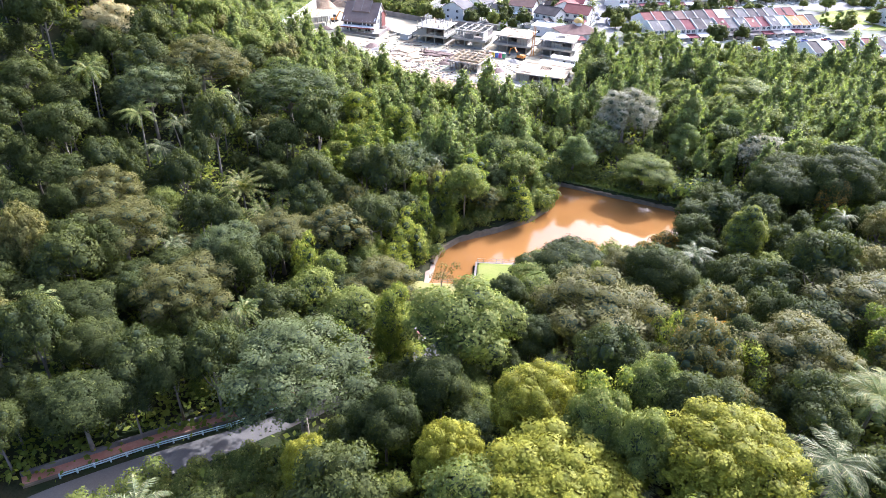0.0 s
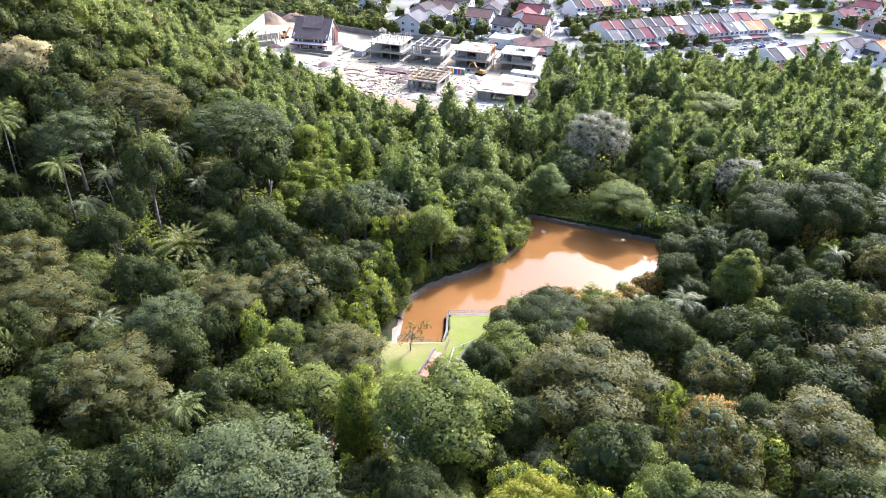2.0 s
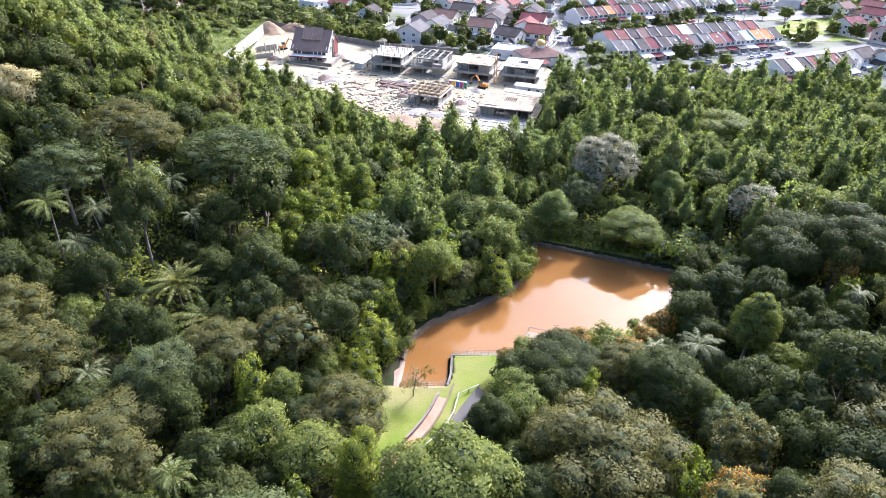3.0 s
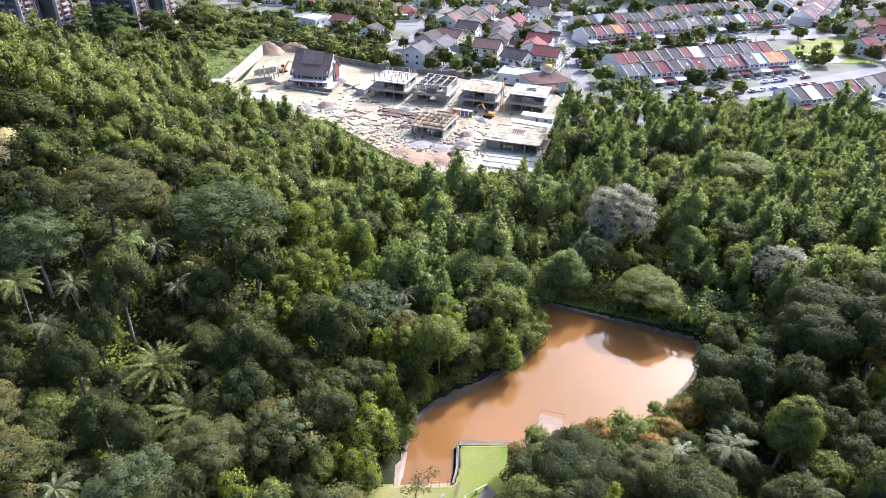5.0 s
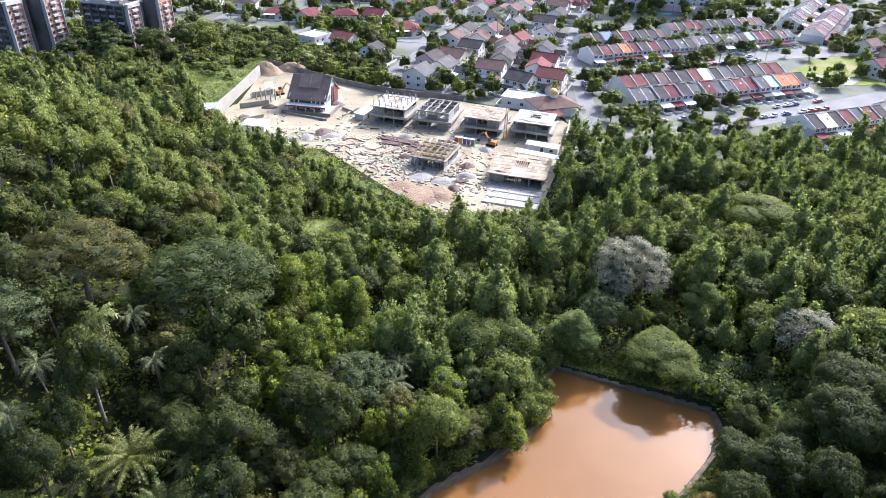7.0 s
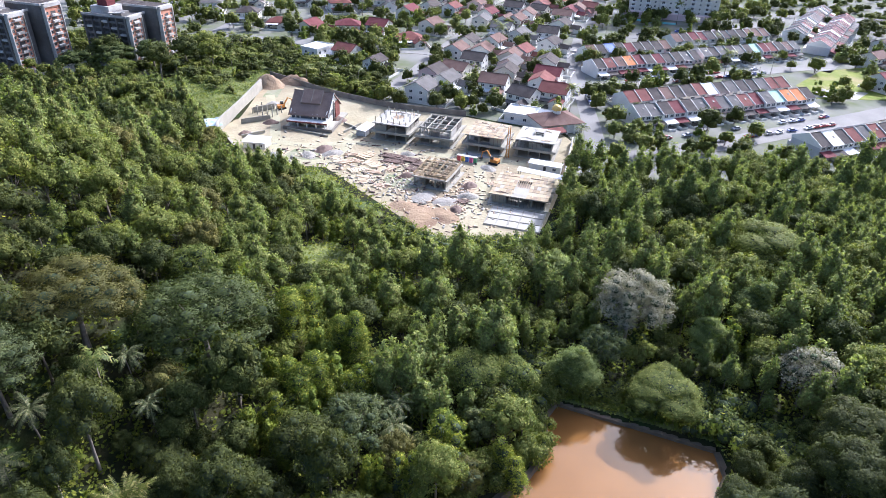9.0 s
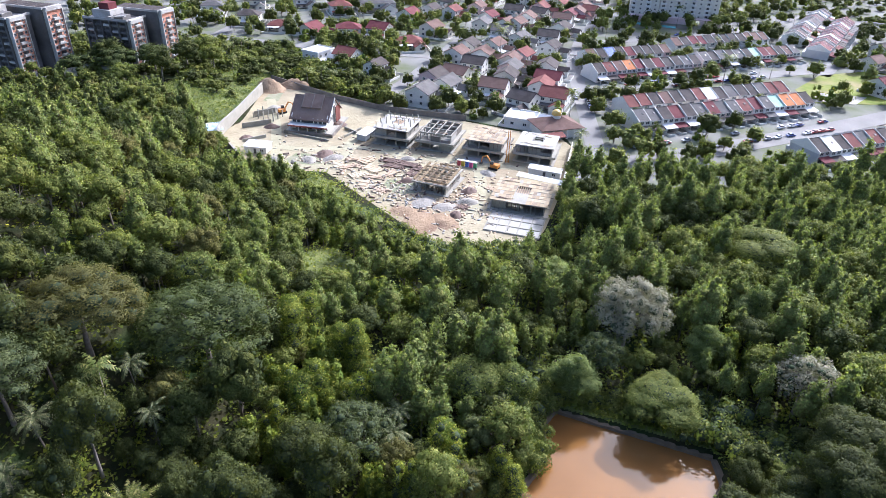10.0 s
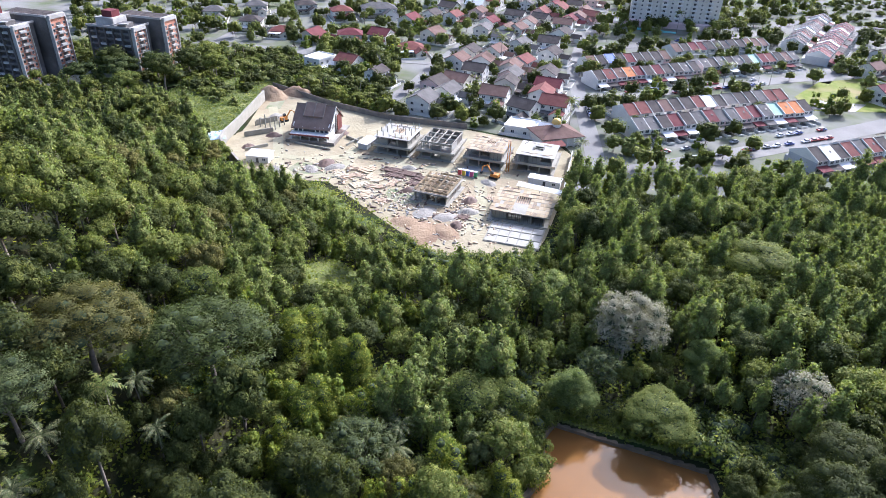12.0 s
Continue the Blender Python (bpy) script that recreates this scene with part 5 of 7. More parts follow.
def town_trees():
    """Street and garden trees between the houses, and the thicket behind the site."""
    rng = np.random.default_rng(5)
    places, cells = {}, {}
    tops = [o for o in scene.objects if o.parent is None]
    hs = np.array([(o.location.x, o.location.y) for o in tops if "house" in o.name or "hall" in o.name])
    lanes = np.concatenate([np.array([v.co[:2] for v in o.data.vertices])[1::4] for o in tops if o.name.startswith("road")])
    n = 14000
    ys = np.concatenate([rng.uniform(345, 470, 5000), rng.uniform(280, 760, n)])
    xs = np.concatenate([rng.uniform(-215, -14, 5000), rng.uniform(-0.46, 0.80, n) * ys[5000:]])
    yard = edge_distance(YARD, xs, ys)
    # the thicket between the site, the flats and the villas
    belt = edge_distance([(330, 520), (520, 560), (640, 780), (400, 780), (345, 620)], xs, ys) < 0
    thick = belt | (edge_distance([(-88, 330), (-80, 392), (-40, 364), (-18, 350), (-14, 378), (-26, 388), (-48, 412), (-66, 424), (-80, 452), (-200, 470), (-215, 420), (-150, 396), (-118, 372)], xs, ys) < 0)
    slope = edge_distance([(-100, 300), (-88, 318), (-79, 368), (-76, 392), (-94, 404), (-112, 360)], xs, ys) < 0
    count = 0
    for x, y, yd, th, sl in zip(xs, ys, yard, thick, slope):
        if yd < 2.5 or not th and x < -60 and y < 470 or y < 345 and x < -60 and not th or sl and rng.uniform() > 0.10:
            continue
        if np.hypot(lanes[:, 0] - x, lanes[:, 1] - y).min() < 5.5:
            continue
        near = np.hypot(hs[:, 0] - x, hs[:, 1] - y).min()
        if near < (9.0 if not th else 10.5) or x > 150 and y < 350 or 190 < x < 300 and 350 < y < 440 and rng.uniform() > 0.3:
            continue
        r = rng.uniform(2.4, 5.4) if not th else rng.uniform(2.6, 5.2)
        if near < 10.5:
            r = min(r, 3.0)
        k = 0.52 if th else 0.60
        cx, cy = int(x // 10), int(y // 10)
        if any(math.hypot(x - a, y - b) < (r + c) * k for i in (-1, 0, 1) for j in (-1, 0, 1) for a, b, c in cells.get((cx + i, cy + j), ())):
            continue
        cells.setdefault((cx, cy), []).append((x, y, r))
        kind = ["green", "dark", "vine", "light", "palm"][int(rng.choice(5, p=[0.36, 0.34, 0.12, 0.12, 0.06]))]
        s = r / RADIUS[kind]
        h = r * rng.uniform(2.6, 3.5) + 2.0 if not th else rng.uniform(6.0, 11.0)
        places.setdefault(kind, []).append((x, y, (max(TOWN, land_at(x, y)) if th and x < 0 else TOWN) - (h * 0.42 if kind != "palm" else 0), s, h / TALL[kind] / s, float(rng.uniform(0, 6.28)), int(rng.integers(0, 3)), 3))
        count += 1
        if count > 1900:
            break
    for kind, pl in places.items():
        woods("town_trees", kind, pl, "garden and street trees among the houses")


town_trees()
draped("thicket_ground", [(-88, 330), (-78, 388), (-40, 360), (-18, 346), (-14, 378), (-26, 388), (-48, 412), (-66, 424), (-80, 452), (-200, 470), (-215, 420), (-150, 396), (-118, 372)], 3.0, 0.3, WILD, "rough green ground under the thicket", "grass")
draped("fern_glade", GLADE, 1.0, 0.9, WILD, "pale ferny glade open among the trees", "ferns")
draped("hill_grass", [(-106, 298), (-84, 302), (-80.5, 327), (-77.5, 366), (-77, 392), (-96, 408), (-124, 372)], 2.0, 0.25, WILD, "bright rough grass on the cut slope", "grass")



def tufts(name, ring, count, mats, high, label):
    """Weeds, ferns and low scrub: leaves in small mounds over open ground."""
    rng = np.random.default_rng(count)
    xs, ys = [p[0] for p in ring], [p[1] for p in ring]
    x, y = rng.uniform(min(xs), max(xs), count * 3), rng.uniform(min(ys), max(ys), count * 3)
    keep = np.where(edge_distance(ring, x, y) < -0.4)[0][:count]
    x, y = x[keep], y[keep]
    k = 11
    big = rng.random(len(x)) ** 3
    c = np.stack([x, y, land(x, y) + 0.2 + high * big * 0.6], 1)
    p = np.repeat(c, k, 0) + rng.normal(size=(len(c) * k, 3)) * np.repeat(0.35 + high * 0.4 * big, k)[:, None] * np.array([1, 1, 0.7])
    n = unit(rng.normal(size=p.shape) * 0.6 + np.array([0, 0, 1.0]))
    u = unit(np.cross(n, rng.normal(size=p.shape)))
    w = np.cross(n, u)
    q = np.stack([p - w * 0.30, p + u * 0.42, p + w * 0.30], 1).reshape(-1, 3)
    f = np.arange(len(q)).reshape(-1, 3)
    pick = np.repeat(rng.integers(0, len(mats), len(x)), k)
    tagged(new(name, quads(name, q, f, mats, pick, np.repeat(unit(n + np.array([0, 0, 0.8])), 3, 0))), label, "scrub", kind="stuff")


SLOPE_RING = [(-106, 298), (-84, 302), (-80.5, 327), (-77.5, 366), (-77, 392), (-96, 408), (-124, 372)]
tufts("slope_scrub", SLOPE_RING, 2600, [LEAF["vine"], LEAF["green"], LEAF["light"]], 1.6, "rough bright scrub on the cut slope")
tufts("glade_ferns", GLADE, 500, [LEAF["light"], LEAF["vine"]], 0.9, "pale ferns in the glade")
tufts("dam_weeds", [(29.5, 152.4), (41, 148.0), (60, 140.2), (62, 143), (43, 152), (31, 157)], 420, [LEAF["vine"], LEAF["green"]], 0.5, "bright weeds along the dam")
tufts("edge_scrub", [(-62, 262), (-50, 271), (-34, 269), (-21, 248), (-8, 234), (-16, 230), (-34, 252), (-50, 258)], 700, [LEAF["vine"], LEAF["light"]], 1.0, "grass and scrub below the site")

# ---- the building site ----
sheet("site_yard", YARD, TOWN + 0.06, SAND, "churned pale sandy earth of a building site", "ground", 0.5)


PALE_SLAB = surface("pale_slab", (0.38, 0.355, 0.30), (0.47, 0.445, 0.385), 0.25, 0.85, 2.0, 0.02, third=(0.33, 0.31, 0.26))
BLOCKWORK = surface("red_grey_blockwork", (0.27, 0.20, 0.16), (0.33, 0.30, 0.26), 0.6, 0.9, 2.5, 0.03)
SHEETS = [surface("formwork_sheet", c, tuple(v * 0.86 for v in c), 0.8, 0.8, 4.0) for c in ((0.38, 0.29, 0.165), (0.32, 0.235, 0.13), (0.43, 0.345, 0.215), (0.26, 0.19, 0.115))]
SHEET_ME = [Shape().box(-0.59, -1.19, 0, 0.59, 1.19, 0.05).mesh("formwork_sheet", m) for m in SHEETS]


def sheeting(e, x0, y0, x1, y1, z, hole, seed):
    """Formwork sheets laid side by side, some lifted or missing; a hole (x0, y0, x1, y1) stays open."""
    rng = random.Random(seed)
    nx, ny = int((x1 - x0) / 1.2), int((y1 - y0) / 2.4)
    for i in range(nx):
        for j in range(ny):
            x, y = x0 + (i + 0.5) * (x1 - x0) / nx, y0 + (j + 0.5) * (y1 - y0) / ny
            if hole[0] < x < hole[2] and hole[1] < y < hole[3] or rng.random() < 0.05:
                continue
            p = new("formwork_sheet", SHEET_ME[rng.choice((0, 0, 1, 2, 2, 3))])
            p.parent = e
            p.matrix_basis = pose(x, y, z + rng.choice((0, 0, 0, 0.06)), 0, 0, rng.gauss(0, 1.5))


def frame_house(x, y, turn, kind, label, w=17.0, d=14.0, floors=2):
    """An unfinished concrete house: columns, slabs with upstand bands, half-built walls and, on top, what the builders have reached."""
    e = thing("house_shell", x, y, TOWN, turn, label, "building shell", "unfinished houses")
    rng = random.Random(int(x * 5 + y))
    nx, ny = max(4, round(w / 3.4)), max(3, round(d / 4.4))
    xs, ys = np.linspace(-w / 2 + 0.5, w / 2 - 0.5, nx), np.linspace(-d / 2 + 0.5, d / 2 - 0.5, ny)
    part("ground_slab", Shape().box(-w / 2 - 1, -d / 2 - 1, 0, w / 2 + 1, d / 2 + 1, 0.3), CONCRETE, e)
    hole = (-w * 0.12, -d * 0.08, w * 0.16, d * 0.26)
    for k in range(floors):
        z0, z1, last = 0.3 + k * 3.4, 3.4 + k * 3.4, k == floors - 1
        for i, px in enumerate(xs):
            for j, py in enumerate(ys):
                if j in (0, ny - 1) or i in (0, nx - 1):
                    part("column", Shape().box(px - 0.2, py - 0.2, z0 + 0.003, px + 0.2, py + 0.2, z1 - 0.003), CONCRETE, e)
        for i in range(nx - 1):
            # walls and openings between the front columns, one bay behind the other
            a, b = xs[i] + 0.22, xs[i + 1] - 0.22
            top = z0 + (rng.choice((0.9, 1.1, 2.2, 3.0)) if k else rng.choice((0.5, 1.0, 2.6)))
            if rng.random() < (0.75 if k else 0.35):
                part("wall_panel", Shape().box(a, ys[0] - 0.08, z0 + 0.003, b, ys[0] + 0.08, min(top, z1 - 0.01)), rng.choice((CONCRETE, CONC_DARK, BLOCKWORK)), e)
            if i % 2:
                part("inner_wall", Shape().box(a, ys[0] + 0.5, z0 + 0.003, a + 0.18, ys[-1] - 0.4, z1 - 0.003), CONC_DARK, e)
        for j in range(ny - 1):
            part("wall_panel", Shape().box(xs[-1] - 0.08, ys[j] + 0.22, z0 + 0.003, xs[-1] + 0.08, ys[j + 1] - 0.22, z0 + rng.choice((1.0, 2.4, 3.0))), rng.choice((CONCRETE, CONC_DARK)), e)
        part("back_wall", Shape().box(-w / 2 + 0.7, ys[-1] - 0.1, z0 + 0.003, w / 2 - 0.7, ys[-1] + 0.1, z1 - 0.003), CONC_DARK, e)
        g = 0.5 if last else 1.25
        X0, X1, Y0, Y1 = -w / 2 - g, w / 2 + g, -d / 2 - g, d / 2 + g
        if not (last and kind == "walls"):
            slab = Shape().box(X0, Y0, z1, hole[0], Y1, z1 + 0.3).box(hole[2], Y0, z1, X1, Y1, z1 + 0.3).box(hole[0], Y0, z1, hole[2], hole[1], z1 + 0.3).box(hole[0], hole[3], z1, hole[2], Y1, z1 + 0.3)
            part("floor_slab", slab, PALE_SLAB if last and kind in ("posts", "white") else CONCRETE, e)
        if not last:
            part("upstand", Shape().box(X0, Y0 - 0.15, z1 - 0.25, X1, Y0 - 0.003, z1 + 0.75), CONCRETE, e)
            part("upstand", Shape().box(X1 + 0.003, Y0 - 0.15, z1 - 0.25, X1 + 0.15, Y1, z1 + 0.75), CONCRETE, e)
            part("upstand", Shape().box(X0 - 0.15, Y0 - 0.15, z1 - 0.25, X0 - 0.003, Y1, z1 + 0.75), CONCRETE, e)
    z = 3.7 + (floors - 1) * 3.4 + 0.003
    if kind in ("ply", "wide", "white", "beams"):
        # thin props under the newest deck
        for px in np.linspace(-w / 2 + 0.2, w / 2 - 0.2, int(w / 1.3)):
            part("prop", Shape().tube([(px, -d / 2 - 0.25, z - 3.4), (px, -d / 2 - 0.25, z - 0.31)], [0.06, 0.06], 5), rng.choice((RUST, CONC_DARK)), e)
    if kind in ("ply", "wide"):
        sheeting(e, -w / 2 - 0.6, -d / 2 - 0.6, w / 2 + 0.6, d / 2 + 0.6, z, (-w * 0.10, -d * 0.5, w * 0.10, d * 0.30) if kind == "wide" else hole, int(x))
    if kind in ("ply", "wide", "posts"):
        for i in range(7):
            a = hole[0] + (i + 0.3) * (hole[2] - hole[0]) / 7
            part("joist", Shape().box(a, hole[1] - 0.2, z - 0.28, a + 0.22, hole[3] + 0.2, z - 0.02), BOARD, e)
        part("well_floor", Shape().box(hole[0], hole[1], z - 1.2, hole[2], hole[3], z - 1.1), BLOCKWORK, e)
    if kind == "posts":
        for px in np.linspace(-w / 2 + 0.6, w / 2 - 0.6, 6):
            for py in np.linspace(-d / 2 + 0.6, d / 2 - 0.6, 4):
                part("column", Shape().box(px - 0.16, py - 0.16, z, px + 0.16, py + 0.16, z + rng.uniform(1.0, 3.4)), rng.choice((CONCRETE, PLY, PALE_SLAB)), e)
    if kind == "walls":
        # roofless upper floor: walls with openings under ring beams
        for py in ys:
            part("ring_beam", Shape().box(-w / 2, py - 0.17, z - 0.5, w / 2, py + 0.17, z + 0.1), CONCRETE, e)
        for px in np.linspace(-w / 2 + 0.3, w / 2 - 0.3, 5):
            part("ring_beam", Shape().box(px - 0.17, -d / 2, z - 0.505, px + 0.17, d / 2, z + 0.095), CONCRETE, e)
            if rng.random() < 0.8:
                part("inner_wall", Shape().box(px - 0.1, -d / 2 + 1, z - 3.2, px + 0.1, rng.choice((0.0, d / 2 - 0.6)), z - 0.51), PALE_SLAB, e)
        for i in range(3):
            a = -w / 2 + 1.0 + i * w / 3
            part("inner_wall", Shape().box(a, ys[1] - 0.1, z - 3.2, a + w / 4.5, ys[1] + 0.1, z - 0.51), PALE_SLAB, e)
    if kind == "white":
        for i in range(3):
            part("beam", Shape().box(hole[0], hole[1] + 0.4 + i * 1.9, z - 0.25, hole[2], hole[1] + 0.7 + i * 1.9, z + 0.05), PALE_SLAB, e)
        part("stair_wall", Shape().box(hole[0] + 0.1, hole[1], z, hole[0] + 0.3, hole[3], z + 1.1).box(hole[2] - 0.3, hole[1], z, hole[2] - 0.1, hole[3], z + 0.8), PALE_SLAB, e)
    if kind == "beams":
        # boxed beam forms of the next floor, like a maze
        for px in np.linspace(-w / 2 + 0.3, w / 2 - 0.3, 6):
            y0 = rng.choice((-d / 2, -d / 2, ys[1]))
            part("beam_form", Shape().box(px - 0.26, y0, z + 0.5, px - 0.18, d / 2, z + 1.1).box(px + 0.18, y0, z + 0.5, px + 0.26, d / 2, z + 1.1).box(px - 0.18, y0, z + 0.5, px + 0.18, d / 2, z + 0.56), rng.choice(SHEETS), e)
        for py in np.linspace(-d / 2 + 0.3, d / 2 - 0.3, 5):
            x0 = rng.choice((-w / 2, -w / 2, -w / 6))
            part("beam_form", Shape().box(x0, py - 0.26, z + 0.505, w / 2, py - 0.18, z + 1.105).box(x0, py + 0.18, z + 0.505, w / 2, py + 0.26, z + 1.105), rng.choice(SHEETS), e)
        for px in np.linspace(-w / 2 + 0.4, w / 2 - 0.4, 5):
            for py in np.linspace(-d / 2 + 0.4, d / 2 - 0.4, 4):
                part("prop", Shape().tube([(px, py, z), (px, py, z + 0.5)], [0.08, 0.08], 5), RUST, e)
        sheeting(e, -w / 2 + 0.2, -d / 2 + 0.2, w / 2 - 0.2, d / 2 - 0.2, z, hole, 5)
    for i in range(9 if kind != "walls" else 4):
        p = part("plank", Shape().box(-1.7, -0.14, 0, 1.7, 0.14, 0.1), rng.choice((PLY, BOARD, CONC_DARK, RUST)), e)
        side = rng.choice((-1, 1))
        p.matrix_basis = pose(rng.uniform(-w * 0.4, w * 0.4), side * rng.uniform(d * 0.33, d * 0.42), z + 0.12, 0, 0, rng.choice((0, 90, 12, -20, 75)))
    return e


BOARD = surface("stacked_boards", (0.42, 0.30, 0.19), (0.52, 0.40, 0.27), 0.7, 0.85, 3.0)
RUST = surface("rusty_bars", (0.115, 0.072, 0.052), (0.165, 0.105, 0.075), 0.8, 0.8, 3.0)
SITE = -19.0
frame_house(-8, 308, SITE, "posts", "grey concrete house shell with bare columns on top", 14.2, 15.5)
frame_house(10, 304, SITE, "walls", "grey concrete house shell with roofless upper walls", 13.5, 16.5)
frame_house(29, 297, SITE, "ply", "concrete house shell decked with yellow formwork timber", 14.2, 15.5)
frame_house(48, 292.5, SITE, "white", "concrete house shell with pale finished roof slab", 14.2, 14.0)
frame_house(8, 265, SITE - 3, "beams", "low concrete house shell under timber beam forms", 12.5, 16, 1)
frame_house(37, 252.5, SITE + 1, "wide", "wide one-storey shell with pale plywood deck", 18.5, 17.5, 1)


ROOF_SHOW = surface("grey_brown_tiles", (0.165, 0.120, 0.096), (0.215, 0.162, 0.134), 0.3, 0.85, 3.0, 0.03, spec=0.15)


def show_house():
    """A finished house: a long dark roof that falls to the front, a raised roof strip, a glazed band between white piers, a veranda below."""
    e = thing("show_house", -43.5, 322.5, TOWN, -11, "finished three-storey house with dark pitched roof and red gable", "house")
    w, d, eave, peak = 15.5, 17.0, 6.0, 12.8
    part("terrace", Shape().box(-9.5, -13.0, 0, 11.0, 10.5, 0.9), CONCRETE, e)
    part("terrace_wall", Shape().box(-9.8, -13.4, 0, 11.4, -13.003, 1.5).box(11.003, -13.0, 0, 11.4, 2.0, 1.5), CONC_DARK, e)
    part("wall", Shape().box(-w / 2, -d / 2, 0.903, w / 2, d / 2, eave), WHITE, e)
    for sx in (-1, 1):
        g = Shape().prism([(sx * w / 2 - 0.2, -d / 2), (sx * w / 2 + 0.2, -d / 2), (sx * w / 2 + 0.2, 0), (sx * w / 2 - 0.2, 0)], eave + 0.003, [eave + 0.1, eave + 0.1, peak - 0.5, peak - 0.5])
        g.prism([(sx * w / 2 - 0.2, 0.003), (sx * w / 2 + 0.2, 0.003), (sx * w / 2 + 0.2, d / 2), (sx * w / 2 - 0.2, d / 2)], eave + 0.003, [peak - 0.5, peak - 0.5, eave + 0.1, eave + 0.1])
        part("gable_wall", g, WHITE, e)
    part("red_panel", Shape().box(w / 2 + 0.203, 2.2, 0.95, w / 2 + 0.45, d / 2 - 0.6, 8.0), ROOF["red"], e, "brick-red gable panel")
    part("dark_panel", Shape().box(w / 2 + 0.203, -0.4, 1.2, w / 2 + 0.4, 1.4, 9.0), SHADE, e, "tall dark stair window")
    part("roof", gable_roof(w, d, eave, peak, 0.9, 0.35), ROOF_SHOW, e)
    slope = (peak - eave) / (d / 2)
    part("raised_roof", Shape().slab((-4.4, -5.2, peak - 5.2 * slope + 0.7), (4.2, -5.2, peak - 5.2 * slope + 0.7), (4.2, 0.3, peak + 0.75), (-4.4, 0.3, peak + 0.75), 0.66), ROOF_SHOW, e)
    for xx in (-4.5, -0.2, 4.1):
        part("roof_rib", Shape().slab((xx, -5.3, peak - 5.3 * slope + 0.85), (xx + 0.3, -5.3, peak - 5.3 * slope + 0.85), (xx + 0.3, 0.35, peak + 0.9), (xx, 0.35, peak + 0.9), 0.14), CONC_DARK, e)
    part("verge", Shape().slab((w / 2 + 0.85, -d / 2 - 0.9, eave - 0.62), (w / 2 + 1.1, -d / 2 - 0.9, eave - 0.62), (w / 2 + 1.1, 0, peak + 0.12), (w / 2 + 0.85, 0, peak + 0.12), 0.3), WHITE, e)
    part("veranda_roof", Shape().slab((-w / 2 - 0.8, -d / 2 - 3.6, 3.3), (w / 2 + 1.2, -d / 2 - 3.6, 3.3), (w / 2 + 1.2, -d / 2, 3.6), (-w / 2 - 0.8, -d / 2, 3.6), 0.4), WHITE, e)
    part("fascia", Shape().box(-w / 2 - 0.8, -d / 2 - 3.82, 2.9, w / 2 + 1.2, -d / 2 - 3.603, 3.5), ROOF["red"], e, "red fascia board")
    part("glazing", Shape().box(-w / 2 + 0.3, -d / 2 - 0.08, 3.7, w / 2 - 0.3, -d / 2 - 0.003, 5.7), GLASS, e)
    for i in range(9):
        xx = -w / 2 + 0.2 + i * (w - 0.4) / 8
        if i not in (3, 4):
            part("pier", Shape().box(xx - 0.2, -d / 2 - 0.3, 3.61, xx + 0.2, -d / 2 - 0.085, 5.85), WHITE, e)
    for i in range(5):
        xx = -w / 2 + i * 3.9
        part("post", Shape().box(xx - 0.2, -d / 2 - 3.4, 0.903, xx + 0.2, -d / 2 - 3.0, 2.9), WHITE, e)
    for i in range(3):
        add_window(e, -5 + i * 4.6, -d / 2, 1.1, 2.4, 1.6)
    for yy in (-6.6, -4.6, -2.6):
        add_window(e, w / 2 + 0.2, yy, 3.9, 1.0, 2.2, 90)


show_house()
# retaining wall on the hillside, and hoardings round the yard
strip("retaining_wall", [(-66.5, 279), (-81.3, 303), (-78.3, 327), (-75.8, 364)], 0.8, 5.2, CONCRETE, "tall raw concrete retaining wall on the hillside", "wall", TOWN, 5.3)
strip("hoarding", [(-76, 386), (-40, 357), (-13, 341), (22, 332)], 0.3, 2.6, CONC_DARK, "dark boarded hoarding along the site", "fence", TOWN, 2.6)
strip("hoarding", [(64.5, 303), (54.2, 267)], 0.3, 2.6, WHITE, "white sheet hoarding along the site", "fence", TOWN, 2.6)


def heap(x, y, w, d, h, mat, label, seed, name="mound"):
    """A lumpy mound of earth or rubble."""
    rng = np.random.default_rng(seed)
    k = 12
    gx, gy = np.meshgrid(np.linspace(-1, 1, k), np.linspace(-1, 1, k))
    r = np.hypot(gx, gy)
    z = np.clip(1 - r ** 1.6, 0, None) * h * (0.75 + 0.5 * rng.random(r.shape)) - 0.02
    v = np.stack([gx.ravel() * w / 2, gy.ravel() * d / 2, z.ravel()], 1)
    i = (np.arange(k - 1)[:, None] * k + np.arange(k - 1)[None, :]).ravel()
    me = quads(name, v, np.stack([i, i + 1, i + k + 1, i + k], 1), [mat])
    ob = new(name, me)
    ob.matrix_basis = pose(x, y, TOWN + 0.06, 0, 0, seed * 37 % 360)
    return tagged(ob, label, "heap", "heaps on the site")


GREYRUB = surface("grey_rubble", (0.25, 0.225, 0.18), (0.33, 0.30, 0.25), 0.5, 0.95, 2.0, 0.2)


def stack(x, y, turn, n, length, mat, label, seed, wide=0.35, loose=6.0):
    """Boards or bars lying side by side and one on another."""
    rng = random.Random(seed)
    e = thing("timber_stack" if mat is not RUST else "bar_stack", x, y, TOWN + 0.06, turn, label, "building material", "materials on the site")
    me = [Shape().box(-length / 2 * q, -wide / 2, 0, length / 2 * q, wide / 2, 0.16).mesh("board", mat) for q in (1.0, 0.8, 0.6)]
    for i in range(n):
        b = part("board", rng.choice(me), mat, e)
        row, layer = i % 6, i // 6
        b.matrix_basis = pose(rng.uniform(-0.6, 0.6), (row - 2.5) * wide * 1.25 + rng.uniform(-0.1, 0.1), 0.17 * layer, 0, 0, rng.gauss(0, loose))
    return e


